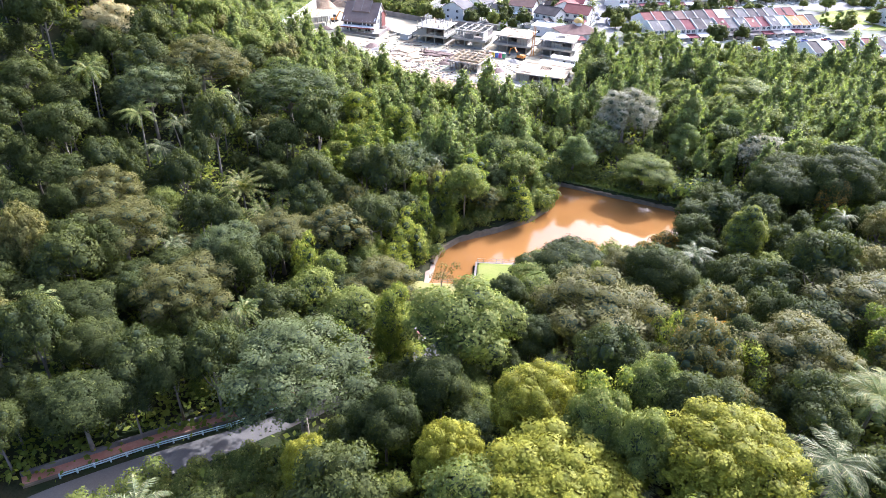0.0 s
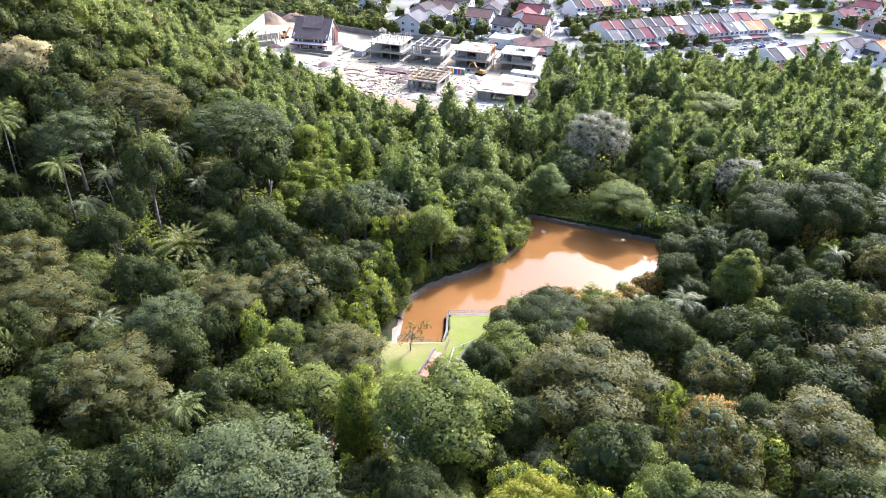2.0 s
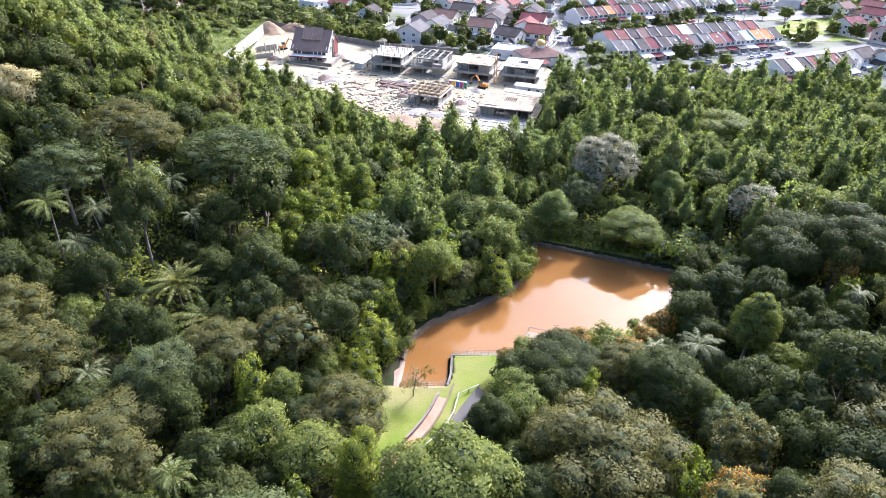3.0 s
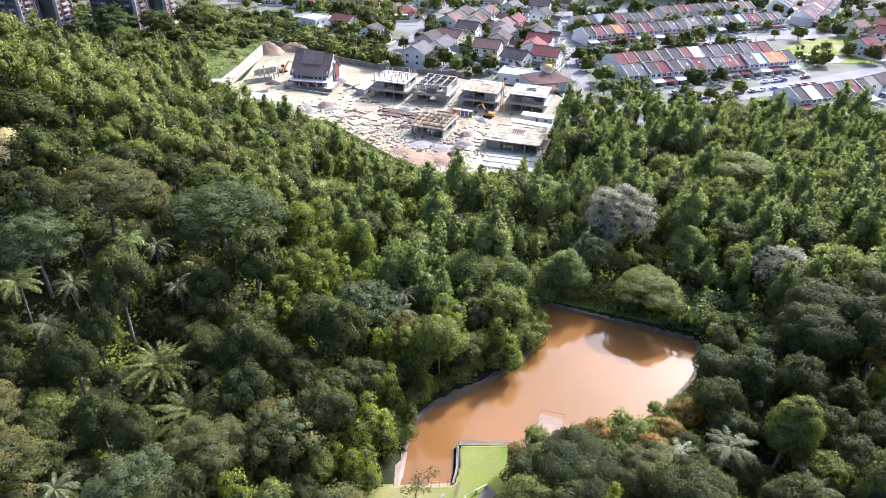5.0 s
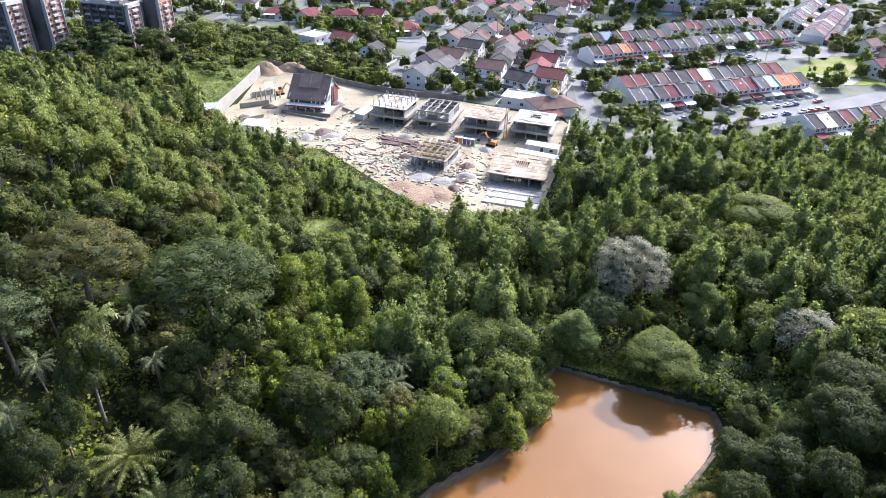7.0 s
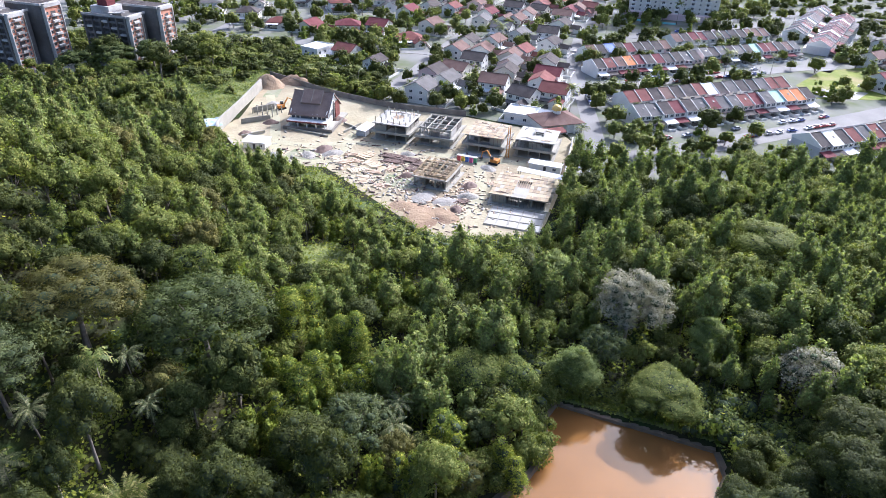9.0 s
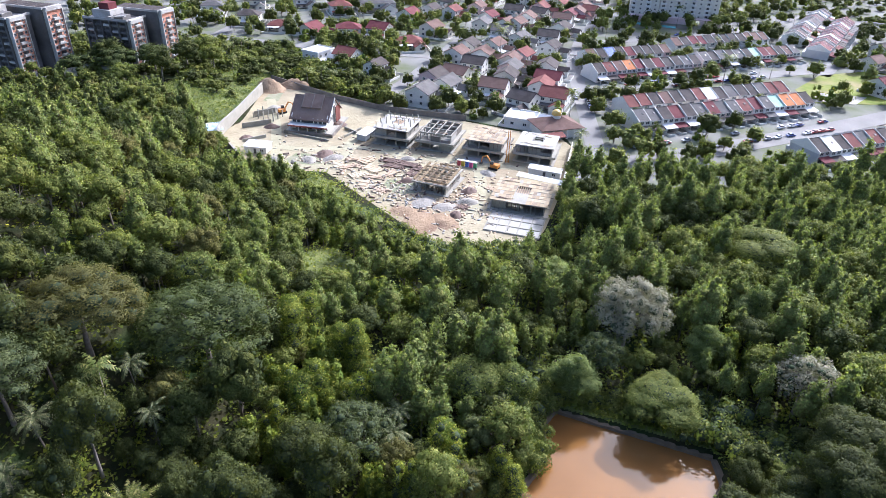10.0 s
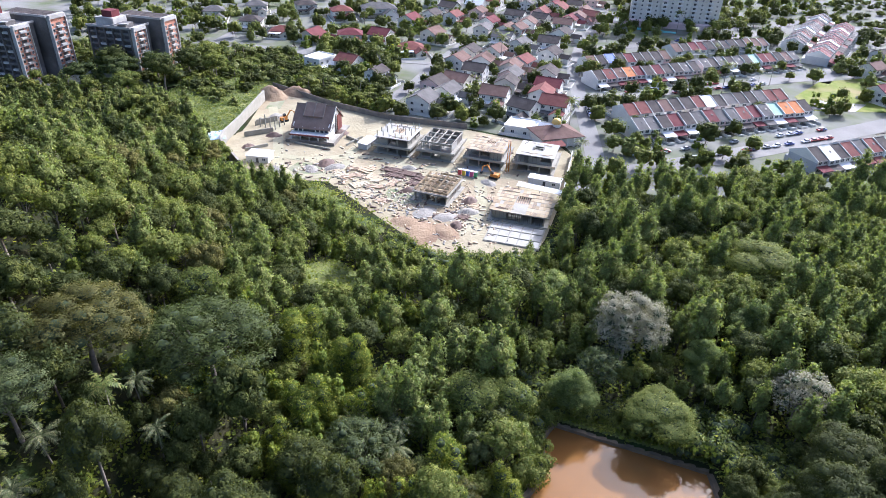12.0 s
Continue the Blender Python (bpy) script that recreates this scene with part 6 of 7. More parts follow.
EARTH = surface("red_tan_earth", (0.25, 0.165, 0.092), (0.33, 0.235, 0.140), 0.35, 0.95, 1.4, 0.3, third=(0.17, 0.105, 0.062))
WORDS = {BOARD: "brown boards stacked on the site", RUST: "dark rust-brown steel bars in long stacks", PLY: "pale formwork sheets lying in a pile"}
for i, (x, y, turn, n, length, m, wide, loose) in enumerate((
        (-9, 284, -20, 24, 9, RUST, 0.5, 2), (-3, 281, -20, 24, 10, RUST, 0.5, 2), (-8, 279.5, -18, 18, 9, RUST, 0.5, 3), (1, 277.5, -22, 18, 7, RUST, 0.5, 4), (-1, 273.5, 60, 14, 5, RUST, 0.6, 14),
        (-25, 285, 10, 16, 5, BOARD, 0.4, 8), (-19, 285, -35, 14, 5, PLY, 1.0, 6), (-26, 278, 35, 16, 6, BOARD, 0.4, 9), (-21, 271, -60, 14, 5, PLY, 0.9, 10), (-16, 276.5, 50, 14, 5, PLY, 1.0, 9),
        (-9, 273, 55, 16, 6, BOARD, 0.4, 12), (-18, 263, 20, 12, 5, PLY, 0.9, 14), (-12, 258.5, -30, 12, 5, BOARD, 0.4, 16), (-15, 269.5, -10, 16, 6, BOARD, 0.4, 9), (-30, 281, 40, 12, 5, PLY, 0.9, 12),
        (-22, 279, -20, 12, 5, BOARD, 0.4, 12), (19, 262, 65, 14, 5, BOARD, 0.4, 16), (20, 256, 20, 12, 4, PLY, 0.9, 20), (16, 247, 70, 14, 4, RUST, 0.5, 18), (27, 262, 60, 12, 4, BOARD, 0.4, 20), (36, 269, -18, 12, 5, RUST, 0.5, 8))):
    stack(x, y, turn, n, length, m, WORDS[m], i, wide, loose)
for i, (x, y, w, h, m) in enumerate(((-32, 286, 9, 1.2, GREYRUB), (-36, 290, 9, 1.5, RUST), (-41, 284, 8, 1.0, GREYRUB), (-54, 283, 8, 1.2, GREYRUB), (-62, 318, 7, 1.5, RUST), (-34, 322, 8, 2.0, RUST),
        (2, 236, 17, 0.9, EARTH), (10, 237, 12, 0.8, EARTH), (-3, 243, 11, 0.7, EARTH), (18, 251, 8, 1.4, GREYRUB), (19, 259, 7, 1.7, RUST), (13.6, 241, 6, 1.5, RUST), (-74, 372, 20, 4.6, EARTH), (-62, 377, 18, 3.4, EARTH),
        (10, 247, 9, 0.9, GREYRUB), (3, 250, 10, 0.8, GREYRUB), (-66, 342, 8, 1.2, GREYRUB), (27, 275, 7, 1.1, GREYRUB), (-3, 287, 6, 1.0, GREYRUB), (-3, 267, 6, 1.3, RUST), (-70, 305, 6, 1.2, RUST))):
    heap(x, y, w, w * 0.7, h, m, {GREYRUB: "heap of grey broken concrete and stone", RUST: "heap of dark red-brown earth and bars", EARTH: "spread of red-tan dug earth"}[m], i + 1)


def debris():
    """Offcuts, blocks and bags strewn over the working ground: too small to pick apart."""
    rng = np.random.default_rng(4)
    n = 4200
    x, y = rng.uniform(-60, 52, n), rng.uniform(226, 312, n)
    busy = np.exp(-((x + 6) / 26) ** 2 - ((y - 262) / 22) ** 2) + 0.6 * np.exp(-((x - 14) / 14) ** 2 - ((y - 242) / 10) ** 2) + 0.5 * np.exp(-((x + 40) / 16) ** 2 - ((y - 286) / 8) ** 2) + 0.06
    keep = (edge_distance(YARD, x, y) < -1.5) & (rng.random(n) < busy)
    v, f, m = [], [], []
    for px, py in zip(x[keep], y[keep]):
        l, w, h, a = rng.uniform(0.4, 2.2), rng.uniform(0.2, 0.7), rng.uniform(0.1, 0.45), rng.uniform(0, 6.28)
        b = len(v)
        for cx, cy in ((-l, -w), (l, -w), (l, w), (-l, w)):
            qx, qy = px + (cx * math.cos(a) - cy * math.sin(a)) / 2, py + (cx * math.sin(a) + cy * math.cos(a)) / 2
            v += [(qx, qy, TOWN + 0.05), (qx, qy, TOWN + 0.06 + h)]
        f += [(b, b + 2, b + 3, b + 1), (b + 2, b + 4, b + 5, b + 3), (b + 4, b + 6, b + 7, b + 5), (b + 6, b, b + 1, b + 7), (b + 1, b + 3, b + 5, b + 7)]
        m += [int(rng.choice(5, p=[0.3, 0.2, 0.25, 0.1, 0.15]))] * 5
    tagged(new("site_debris", quads("site_debris", v, f, [BOARD, RUST, GREYRUB, PALE_SLAB, PLY], m)), "strewn boards, bars, blocks and rubble", "debris", kind="stuff")


debris()

# wheel tracks, wet and weedy ground
TRACK = surface("rolled_earth", (0.33, 0.295, 0.175), (0.39, 0.355, 0.225), 0.2, 0.95, 1.5, 0.1)
WEEDY = surface("weedy_wet_earth", (0.22, 0.22, 0.12), (0.30, 0.27, 0.18), 0.25, 0.9, 1.2, 0.1, third=(0.13, 0.17, 0.06))
for k, line in enumerate(([(-70, 355), (-60, 318), (-56, 296), (-40, 293), (-26, 299), (0, 289), (22, 284), (42, 280)], [(-56, 296), (-52, 280), (-40, 276), (-30, 280), (-26, 299)], [(24, 284), (24, 262), (20, 244), (10, 232)], [(-14, 326), (-24, 312), (-28, 300)])):
    strip("track", line, 4.2, 0.04 + 0.006 * k, TRACK, "pale rolled earth track across the site", "track", TOWN + 0.06, 0.05)
for k, ring in enumerate(([(-47, 290), (-36, 290), (-32, 284), (-36, 279), (-46, 279), (-50, 284)], [(-10, 268), (2, 266), (4, 258), (-6, 256), (-12, 262)], [(-73, 352), (-66, 352), (-66, 366), (-72, 370)])):
    sheet("weedy_patch", ring, TOWN + 0.085 + 0.004 * k, WEEDY, "damp weedy patch of the site", "ground", 0.03)
# low walls and starter columns near the hillside
for a, b, h in (((-70, 300), (-62, 306), 1.4), ((-74, 316), (-63, 322), 2.2), ((-72, 330), (-64, 336), 2.6), ((-31, 318), (-25, 312), 1.2), ((-56, 312), (-36, 303), 0.9), ((-30, 308), (-24, 318), 1.0)):
    strip("low_wall", [a, b], 0.35, h, CONCRETE, "raw low concrete wall on the site", "wall", TOWN, h)
cage = thing("column_starts", -66, 330, TOWN + 0.06, -24, "cluster of bare new concrete columns", "columns")
for i in range(5):
    for j in range(3):
        part("column", Shape().box(i * 2.6 - 5.4, j * 3.4 - 3.6, 0, i * 2.6 - 5.0, j * 3.4 - 3.2, 2.4 + 0.4 * ((i * 3 + j) % 4)), CONCRETE, cage)

# slab of a house not yet begun, with its grid of ground beams
found = thing("foundation", 32.5, 235.5, TOWN + 0.06, -18, "pale concrete foundation slab with a grid of beams", "foundation")
part("slab", Shape().box(-9, -7, 0, 9, 7, 0.25), PALE_SLAB, found)
for i in range(6):
    part("beam", Shape().box(-9 + i * 3.5, -7, 0.253, -8.6 + i * 3.5, 7, 0.45), CONCRETE, found)
for i in range(4):
    part("beam", Shape().box(-9, -6.8 + i * 4.4, 0.256, 9, -6.4 + i * 4.4, 0.453), CONCRETE, found)


def cabin(x, y, turn, w, d, h, mat, label):
    e = thing("site_cabin", x, y, TOWN + 0.06, turn, label, "cabin", "site cabins")
    part("wall", Shape().box(-w / 2, -d / 2, 0, w / 2, d / 2, h), mat, e)
    part("roof", Shape().slab((-w / 2 - 0.3, -d / 2 - 0.3, h + 0.1), (w / 2 + 0.3, -d / 2 - 0.3, h + 0.1), (w / 2 + 0.3, d / 2 + 0.3, h + 0.45), (-w / 2 - 0.3, d / 2 + 0.3, h + 0.45), 0.09), ROOF["white"], e)
    part("door", Shape().box(-0.5, -d / 2 - 0.05, 0, 0.5, -d / 2 + 0.02, 2.0), SHADE, e)
    add_window(e, w * 0.3, -d / 2, 1.0, 1.2, 0.9)


part("sheet_roof", Shape().slab((36.8, 268.2, 0.6), (52.0, 261.0, 0.6), (53.2, 264.0, 0.9), (38.0, 271.2, 0.9), 0.08), ROOF["white"], thing("sheet_shelter", 0, 0, 0, 0, "low shelter of white roofing sheets", "shelter"))
shelter = bpy.data.objects["sheet_shelter"]
for px, py in ((37.6, 268.6), (51.6, 262.0), (52.6, 264.0), (38.6, 270.6), (45, 264.8)):
    part("post", Shape().box(px - 0.08, py - 0.08, TOWN + 0.05, px + 0.08, py + 0.08, 0.5), CONC_DARK, shelter)
cabin(48.5, 274.5, -22, 12, 3.2, 2.6, WALLS["white"], "long white site cabin")
cabin(-62, 292, -10, 9, 6, 2.6, WALLS["white"], "low white store hut with sheet roof")
cabin(-21, 309, 66, 9, 4, 2.4, WALLS["grey"], "open lean-to with pale sheet roof")
for i, col in enumerate(((0.55, 0.10, 0.10), (0.60, 0.45, 0.05), (0.08, 0.15, 0.45), (0.55, 0.10, 0.25), (0.10, 0.35, 0.15))):
    m = surface("cubicle_plastic", col, tuple(c * 0.85 for c in col), 1.0, 0.5)
    t = thing("site_toilet", 16.6 + i * 1.5, 282.4 - i * 0.6, TOWN + 0.06, -20, "brightly coloured plastic site toilet", "toilet", "site toilets")
    part("cubicle", Shape().box(-0.6, -0.6, 0, 0.6, 0.6, 2.1), m, t)
    part("roof", Shape().box(-0.66, -0.66, 2.103, 0.66, 0.66, 2.3), WHITE, t)
    part("door", Shape().box(-0.4, -0.66, 0.1, 0.4, -0.603, 1.95), m, t)

MACHINE = surface("machine_orange", (0.60, 0.24, 0.03), (0.52, 0.20, 0.04), 0.6, 0.5)


def excavator(x, y, turn, label):
    e = thing("excavator", x, y, TOWN + 0.06, turn, label, "excavator", "excavators")
    for s in (-1, 1):
        part("track", Shape().box(-1.8, s * 1.1 - 0.3, 0, 1.8, s * 1.1 + 0.3, 0.8), TYRE, e)
    part("body", Shape().box(-1.9, -1.2, 0.85, 1.3, 1.2, 2.0), MACHINE, e)
    part("cab", Shape().box(0.1, 0.2, 2.003, 1.3, 1.15, 3.1), GLASS, e)
    part("boom", Shape().tube([(1.2, -0.3, 1.8), (3.4, -0.3, 4.6), (5.2, -0.3, 3.6)], [0.35, 0.3, 0.25], 4), MACHINE, e)
    part("arm", Shape().tube([(5.2, -0.3, 3.6), (5.6, -0.3, 1.4)], [0.25, 0.18], 4), MACHINE, e)
    part("bucket", Shape().prism([(5.2, -0.8), (6.2, -0.8), (6.2, 0.2), (5.2, 0.2)], 0.6, [1.5, 1.2, 1.2, 1.5]), SHADE, e)


excavator(29.8, 279.5, 150, "orange tracked crane on the site road")
excavator(-61, 336, 40, "yellow-orange excavator by the wall")
hoist = thing("crane_mast", 35.5, 286, TOWN + 0.06, 0, "tall orange lattice mast", "crane")
for sx in (-0.5, 0.5):
    for sy in (-0.5, 0.5):
        part("leg", Shape().tube([(sx, sy, 0), (sx * 0.7, sy * 0.7, 13)], [0.1, 0.08], 5), MACHINE, hoist)
for k in range(12):
    part("brace", Shape().tube([(-0.5, -0.5, k * 1.05), (0.5, -0.5, k * 1.05 + 1.0)], [0.06, 0.06], 4), MACHINE, hoist)
    part("brace", Shape().tube([(0.5, -0.5, k * 1.05), (0.5, 0.5, k * 1.05 + 1.0)], [0.06, 0.06], 4), MACHINE, hoist)
BLUE = surface("blue_tarpaulin", (0.22, 0.36, 0.55), (0.55, 0.62, 0.70), 0.35, 0.5, 2.0)
heap(-87, 308, 10, 14, 1.2, BLUE, "crumpled blue and white tarpaulin on the slope", 3, "tarpaulin").location.z = land_at(-87, 308) + 0.3
hut = thing("site_hut", -95, 362, land_at(-95, 362) + 0.1, 15, "small orange-red metal hut on the grassy slope", "hut")
part("wall", Shape().box(-1.5, -1.1, -0.4, 1.5, 1.1, 2.1), MACHINE, hut)
part("roof", Shape().slab((-1.7, -1.3, 2.2), (1.7, -1.3, 2.2), (1.7, 1.3, 2.45), (-1.7, 1.3, 2.45), 0.09), ROOF["red"], hut)
draped("edge_grass", [(-62, 262), (-50, 271), (-34, 269), (-21, 248), (-8, 234), (-16, 230), (-34, 252), (-50, 258)], 2.0, 0.5, WILD, "bright grassy slope below the site", "grass")
puddle = new("puddle", Shape().prism([(16, 286), (20, 290.5), (26.5, 289.5), (28.5, 285), (26, 281.5), (19, 284)], TOWN + 0.02, TOWN + 0.09).mesh("puddle", surface("puddle_water", (0.34, 0.33, 0.30), (0.38, 0.36, 0.33), 0.3, 0.06)))
tagged(puddle, "shallow grey puddle on the site road", "puddle", kind="structure")

# parked cars
CAR_COL = [surface("car_paint", c, tuple(v * 0.9 for v in c), 2.0, 0.3) for c in ((0.75, 0.75, 0.75), (0.05, 0.05, 0.055), (0.35, 0.36, 0.38), (0.08, 0.12, 0.35), (0.40, 0.05, 0.05))]


def car(k):
    names = ["white", "black", "silver", "blue", "red"]
    e = thing("car", 0, 0, TOWN, 0, f"parked {names[k]} saloon car", "car", "parked cars")
    v = Shape()
    side = [(-2.1, 0.3), (2.1, 0.3), (2.15, 0.75), (1.3, 0.92), (-1.6, 0.98), (-2.15, 0.9)]
    v.v = [(x, -0.85, z) for x, z in side] + [(x, 0.85, z) for x, z in side]
    v.f = [tuple(range(6)), tuple(range(11, 5, -1))] + [(i, i + 6, (i + 1) % 6 + 6, (i + 1) % 6) for i in range(6)]
    part("body", v, CAR_COL[k], e)
    c = Shape()
    top = [(-1.55, 0.98), (1.1, 0.93), (0.45, 1.42), (-1.0, 1.45)]
    c.v = [(x, -0.74 + 0.1 * (z > 1.2), z) for x, z in top] + [(x, 0.74 - 0.1 * (z > 1.2), z) for x, z in top]
    c.f = [(0, 1, 2, 3), (7, 6, 5, 4)] + [(i, i + 4, (i + 1) % 4 + 4, (i + 1) % 4) for i in range(4)]
    part("cabin", c, GLASS, e)
    part("roof", Shape().box(-0.95, -0.62, 1.44, 0.42, 0.62, 1.48), CAR_COL[k], e)
    for x in (-1.3, 1.35):
        for s in (-1, 1):
            part("wheel", Shape().tube([(x, s * 0.72, 0.31), (x, s * 0.88, 0.31)], [0.31, 0.31], 10).tube([(x, s * 0.88, 0.31), (x, s * 0.885, 0.31)], [0.31, 0.01], 10), TYRE, e)
    return e


proto = [car(k) for k in range(5)]
used = [0] * 5
rng = random.Random(77)


def park(x, y, turn):
    k = rng.choice([0, 0, 1, 2, 2, 3, 4])
    m = pose(x, y, TOWN + 0.24, 0, 0, turn)
    if used[k]:
        copy_thing(proto[k], m)
    else:
        proto[k].matrix_basis = m
    used[k] += 1


for i in range(26):
    t = rng.uniform(0.02, 0.98)
    side = rng.choice((-1, 1))
    x, y = 92 + 106 * t, 299 + 40 * t
    park(x - side * 1.6, y + side * 4.4, 20 + rng.choice((0, 180)) + rng.gauss(0, 4))
for i in range(22):
    t = rng.uniform(0.02, 0.98)
    side = rng.choice((-1, 1))
    x, y = 102 + 100 * t, 385 + 37 * t
    park(x - side * 1.4, y + side * 3.8, 20 + rng.choice((0, 180)) + rng.gauss(0, 4))
for i in range(10):
    t = rng.uniform(0, 1)
    park(120 + 120 * t, 492 + 52 * t, 23 + rng.choice((0, 180)))
for i in range(8):
    t = rng.uniform(0, 1)
    park(79 + 6 * t + rng.choice((-2.5, 2.5)), 335 + 60 * t, 84)

# ---- pond side ----
SILT = surface("dried_silt", (0.27, 0.19, 0.13), (0.34, 0.26, 0.19), 0.4, 0.9, 2.0, 0.05)


def shore_wall(name, line, top, thick, mat, label, batter=0.7):
    pts = [Vector(p) for p in line]
    v, f = [], []
    rng = random.Random(3)
    fine = []
    for a, b in zip(pts, pts[1:]):
        k = max(1, int((b - a).length / 1.5))
        fine += [a.lerp(b, i / k) for i in range(k)]
    fine.append(pts[-1])
    for i, p in enumerate(fine):
        way = (fine[min(i + 1, len(fine) - 1)] - fine[max(i - 1, 0)]).normalized()
        out = Vector((-way.y, way.x))
        j = rng.uniform(-0.08, 0.08)
        a, b, c = p - out * (batter + j), p + out * j, p + out * thick
        v += [(a.x, a.y, -1.0), (b.x, b.y, top + j), (c.x, c.y, top + j), (c.x, c.y, -1.0)]
        if i:
            n = 4 * i
            for q in range(3):
                f.append((n - 4 + q, n + q, n + q + 1, n - 3 + q))
    me = bpy.data.meshes.new(name)
    me.from_pydata(v, [], f)
    me.materials.append(mat)
    return tagged(new(name, me), label, "wall", kind="structure")


shore_wall("pond_wall_west", POND[1:10], 0.9, 1.3, MUDSTONE, "dark stone bank wall along the pond")
shore_wall("pond_wall_north", POND[9:13], 0.7, 0.9, MUDSTONE, "low dark concrete dam wall along the water", 0.2)
shore_wall("pond_wall_east", POND[12:18], 0.6, 1.0, MUDSTONE, "stone bank of the pond under trees")
shore_wall("pond_wall_south", POND[17:20], 0.8, 0.5, CONC_DARK, "concrete edge of the lawn at the water", 0.1)
shore_wall("pond_wall_lawn", POND[19:22], 0.8, 0.4, CONC_DARK, "dark concrete edge of the inlet", 0.1)
shore_wall("pond_wall_inlet", [POND[21], POND[0], POND[1]], 0.45, 1.2, SILT, "silty apron at the shallow end of the pond", 1.6)
draped("lawn", CLEAR, 0.4, 0.06, LAWN, "sunlit mown lawn, dry in patches", "grass")
draped("dam_grass", [(29.5, 152), (41, 147.6), (60, 139.8), (62, 143), (43, 152), (31, 157)], 0.3, 0.10, WILD, "bright rough grass on the dam", "grass")
strip("lane", LANE, 4.6, 0.12, ASPHALT, "narrow grey asphalt lane", "road")


def shifted(line, by):
    """A line moved sideways, to its left when by is positive."""
    out, pts = [], [Vector(p) for p in line]
    for i, p in enumerate(pts):
        way = (pts[min(i + 1, len(pts) - 1)] - pts[max(i - 1, 0)]).normalized()
        q = p + Vector((-way.y, way.x)) * by
        out.append((q.x, q.y))
    return out


def railing(name, line, label, height, spacing, mats, rails=2, radius=0.05):
    """Posts and rails along a line."""
    x0, y0 = line[0]
    e = thing(name, x0, y0, 0, 0, label, "fence")
    pts = []
    for a, b in zip(line, line[1:]):
        a, b = Vector(a), Vector(b)
        k = max(1, round((b - a).length / spacing))
        pts += [a.lerp(b, i / k) for i in range(k)]
    pts.append(Vector(line[-1]))
    g = [(p.x - x0, p.y - y0, max(0.7, land_at(p.x, p.y))) for p in pts]
    for x, y, z in g:
        part("post", Shape().tube([(x, y, z - 0.4), (x, y, z + height)], [radius * 1.5, radius * 1.4], 6), mats[0], e)
    for k in range(rails):
        h = height * (1.0 - 0.45 * k) - 0.05
        part("rail", Shape().tube([(x, y, z + h) for x, y, z in g], [radius] * len(g), 5), mats[1], e)
    return e


DRAIN = [(6.7, 103.2), (6.2, 98.8), (4.6, 95.4), (-0.5, 89.2), (-6.5, 82.0), (-15, 73.0), (-25, 66.0), (-35, 60.0), (-44, 54.0), (-50, 49.6)]
TIMBER_RAIL = surface("pale_rail_paint", (0.52, 0.50, 0.40), (0.60, 0.58, 0.50), 0.8, 0.7)
GREEN_RAIL = surface("green_white_rail", (0.42, 0.56, 0.50), (0.62, 0.68, 0.64), 0.8, 0.6)
strip("drain_bed", DRAIN, 1.5, 0.14, REDWASH, "open storm drain stained with red silt", "drain")
strip("drain_wall", shifted(DRAIN, -0.95), 0.35, 0.75, CONC_DARK, "dark low concrete wall of the drain", "wall", None, 1.0)
strip("drain_wall", shifted(DRAIN, 0.95), 0.3, 0.35, MUDSTONE, "low stained kerb of the drain", "wall", None, 0.6)
railing("water_fence", [(7.9, 110.9), (17.2, 110.9)], "thin pale post-and-rail fence at the water", 1.1, 1.3, (CONCRETE, CONCRETE), 2, 0.03)
railing("water_fence", [(0.6, 102.4), (5.6, 102.6)], "thin pale post-and-rail fence at the drain mouth", 1.1, 1.2, (CONCRETE, CONCRETE), 2, 0.03)
railing("guard_rail", [(11.9, 102.2), (8.3, 100.2), (7.2, 96.0), (5.2, 92.2), (1.0, 87.6), (-3.4, 82.6)], "pale painted guard rail along the lane", 0.8, 2.0, (TIMBER_RAIL, TIMBER_RAIL), 1, 0.10)
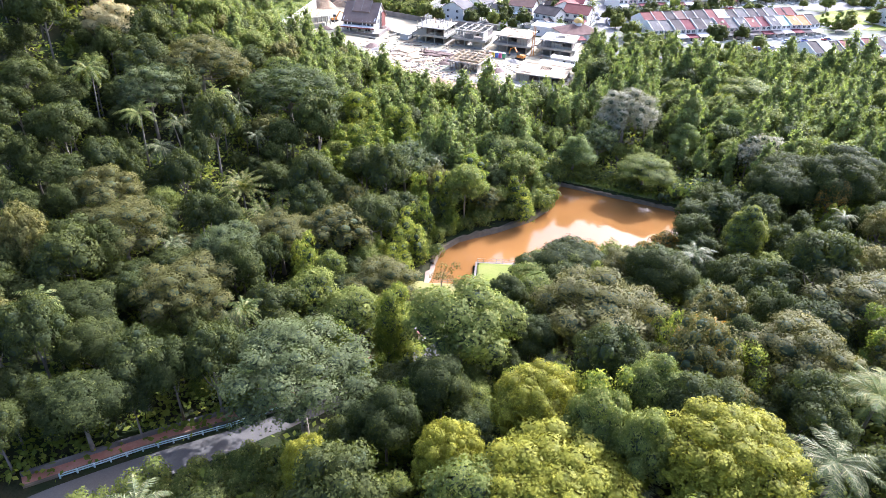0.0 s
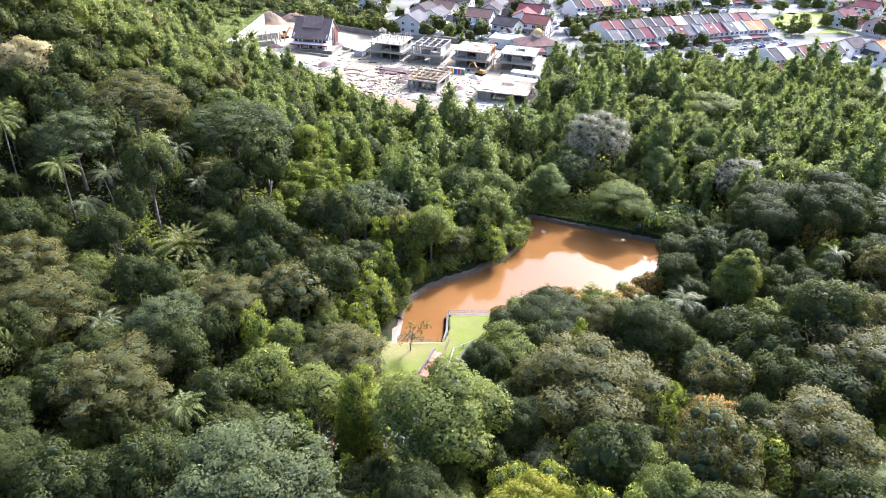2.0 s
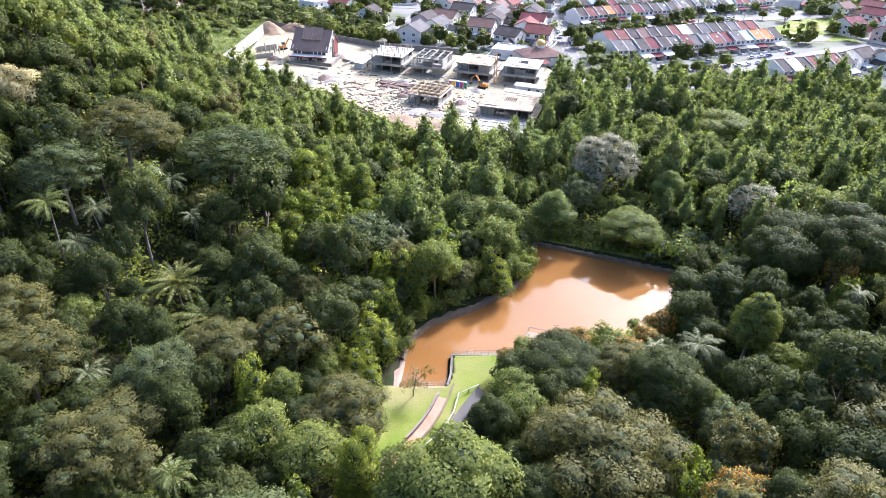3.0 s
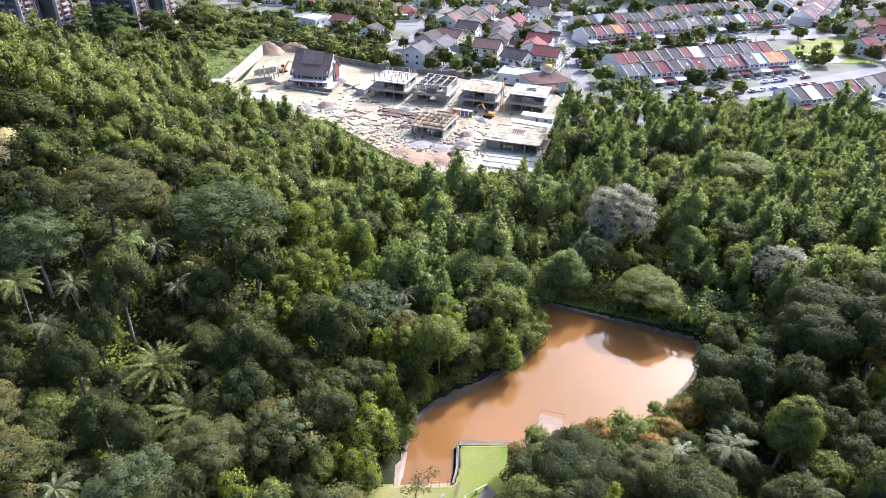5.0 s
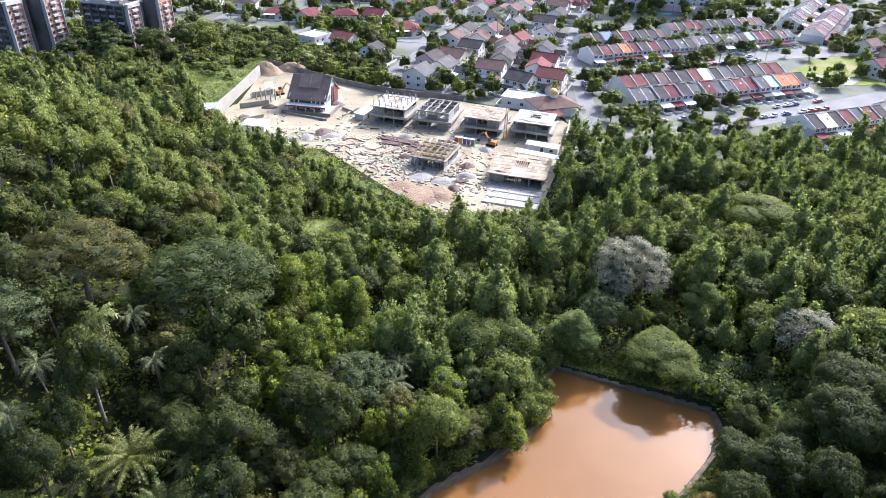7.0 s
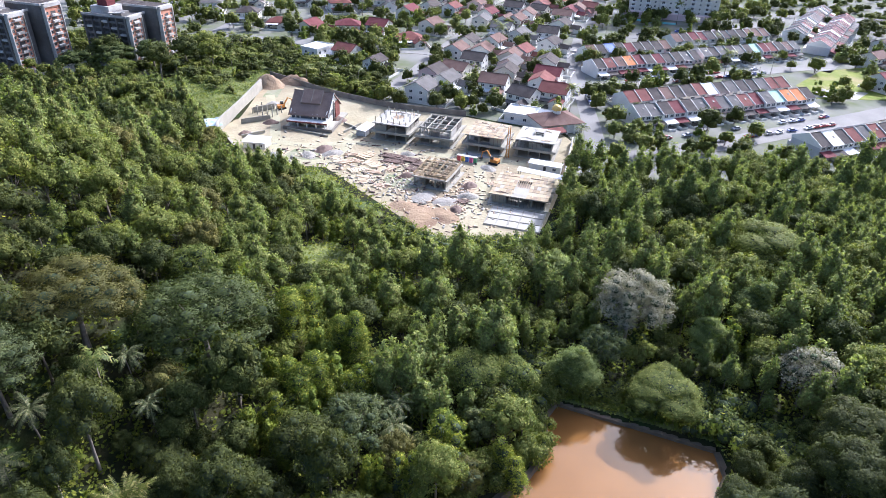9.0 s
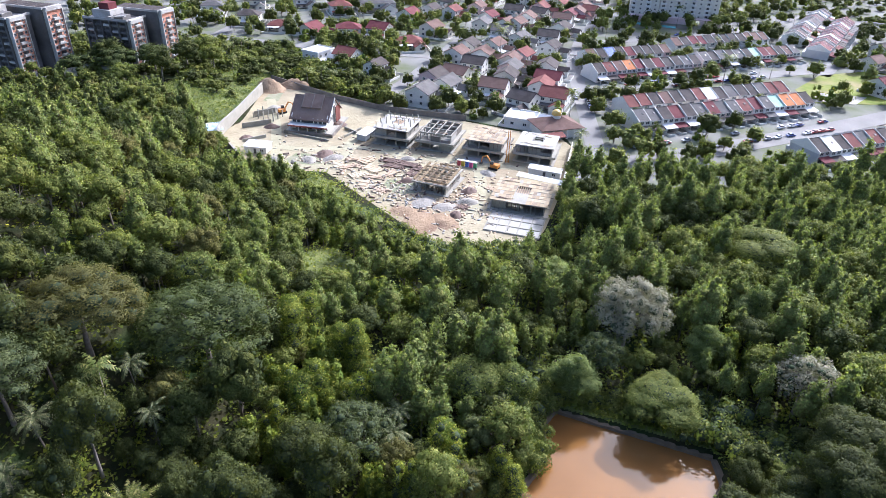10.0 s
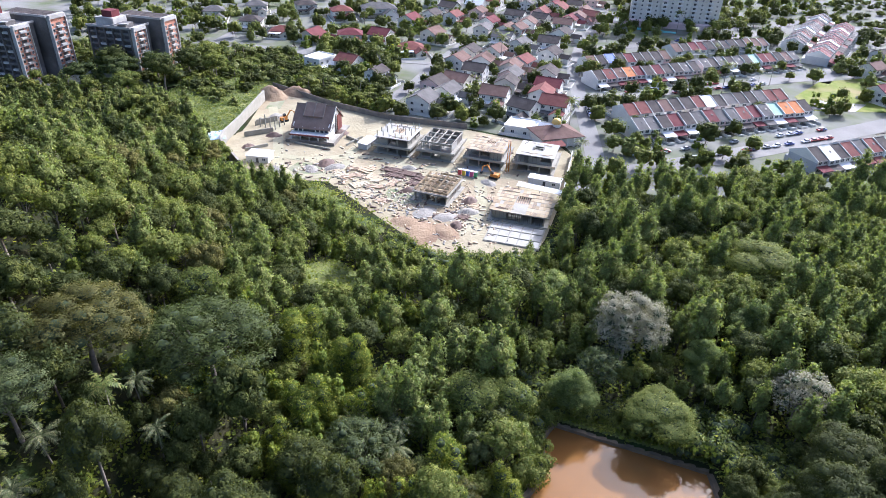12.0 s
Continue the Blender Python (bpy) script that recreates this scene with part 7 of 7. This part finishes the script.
railing("guard_rail", [(-18, 68.6), (-28, 61.8), (-38, 56.2), (-46, 50.8)], "white and green guard rail along the lane", 0.8, 2.0, (GREEN_RAIL, GREEN_RAIL), 2, 0.08)
# concrete ramp that runs out into the water
ramp = thing("boat_ramp", 24.2, 114.8, 0, -18, "submerged concrete ramp with thin rails", "ramp")
part("slab", Shape().slab((-2.2, -3.0, 0.12), (2.2, -3.0, 0.12), (2.2, 3.2, 0.012), (-2.2, 3.2, 0.012), 0.6), surface("silt_covered_slab", (0.20, 0.125, 0.065), (0.26, 0.17, 0.095), 0.6, 0.6, 3.0), ramp)
for sx in (-2.2, 2.2):
    part("rail", Shape().tube([(sx, -3.0, 1.2), (sx, 3.4, 0.9)], [0.05, 0.05], 5), CONC_DARK, ramp)
    for k in range(4):
        part("post", Shape().tube([(sx, -3 + k * 2.1, -0.5), (sx, -3 + k * 2.1, 1.1 - 0.09 * k)], [0.06, 0.06], 5), CONC_DARK, ramp)
part("rail", Shape().tube([(-2.2, 3.4, 0.9), (2.2, 3.4, 0.9)], [0.05, 0.05], 5), CONC_DARK, ramp)
tree("palm", 67, 300, 0.9, 1, 1, 40, 0.8, "", TOWN)
tree("sapling", 0.6, 100.3, 1.1, 0, 0, 30, 1.0, "")
rng = random.Random(9)
for i in range(26):
    # shrubs on the dam and along the banks
    a, b = POND[9:13][i % 3], POND[10:13][i % 3]
    t = rng.uniform(0, 1)
    x, y = a[0] + (b[0] - a[0]) * t + rng.uniform(-0.5, 2), a[1] + (b[1] - a[1]) * t + rng.uniform(4.5, 8)
    tree("bush", x, y, rng.uniform(0.5, 1.1), i % 3, 1, rng.uniform(0, 360), 1.0, "shrubs by the pond")
for i in range(34):
    # growth that leans over the wooded bank
    k = 1 + i % 8
    a, b = Vector(POND[k]), Vector(POND[k + 1])
    way = (b - a).normalized()
    p = a.lerp(b, rng.uniform(0, 1)) + Vector((-way.y, way.x)) * rng.uniform(2.2, 4.2)
    tree("bush", p.x, p.y, rng.uniform(0.6, 1.2), i % 3, 1, rng.uniform(0, 360), rng.uniform(0.9, 1.5), "shrubs by the pond")
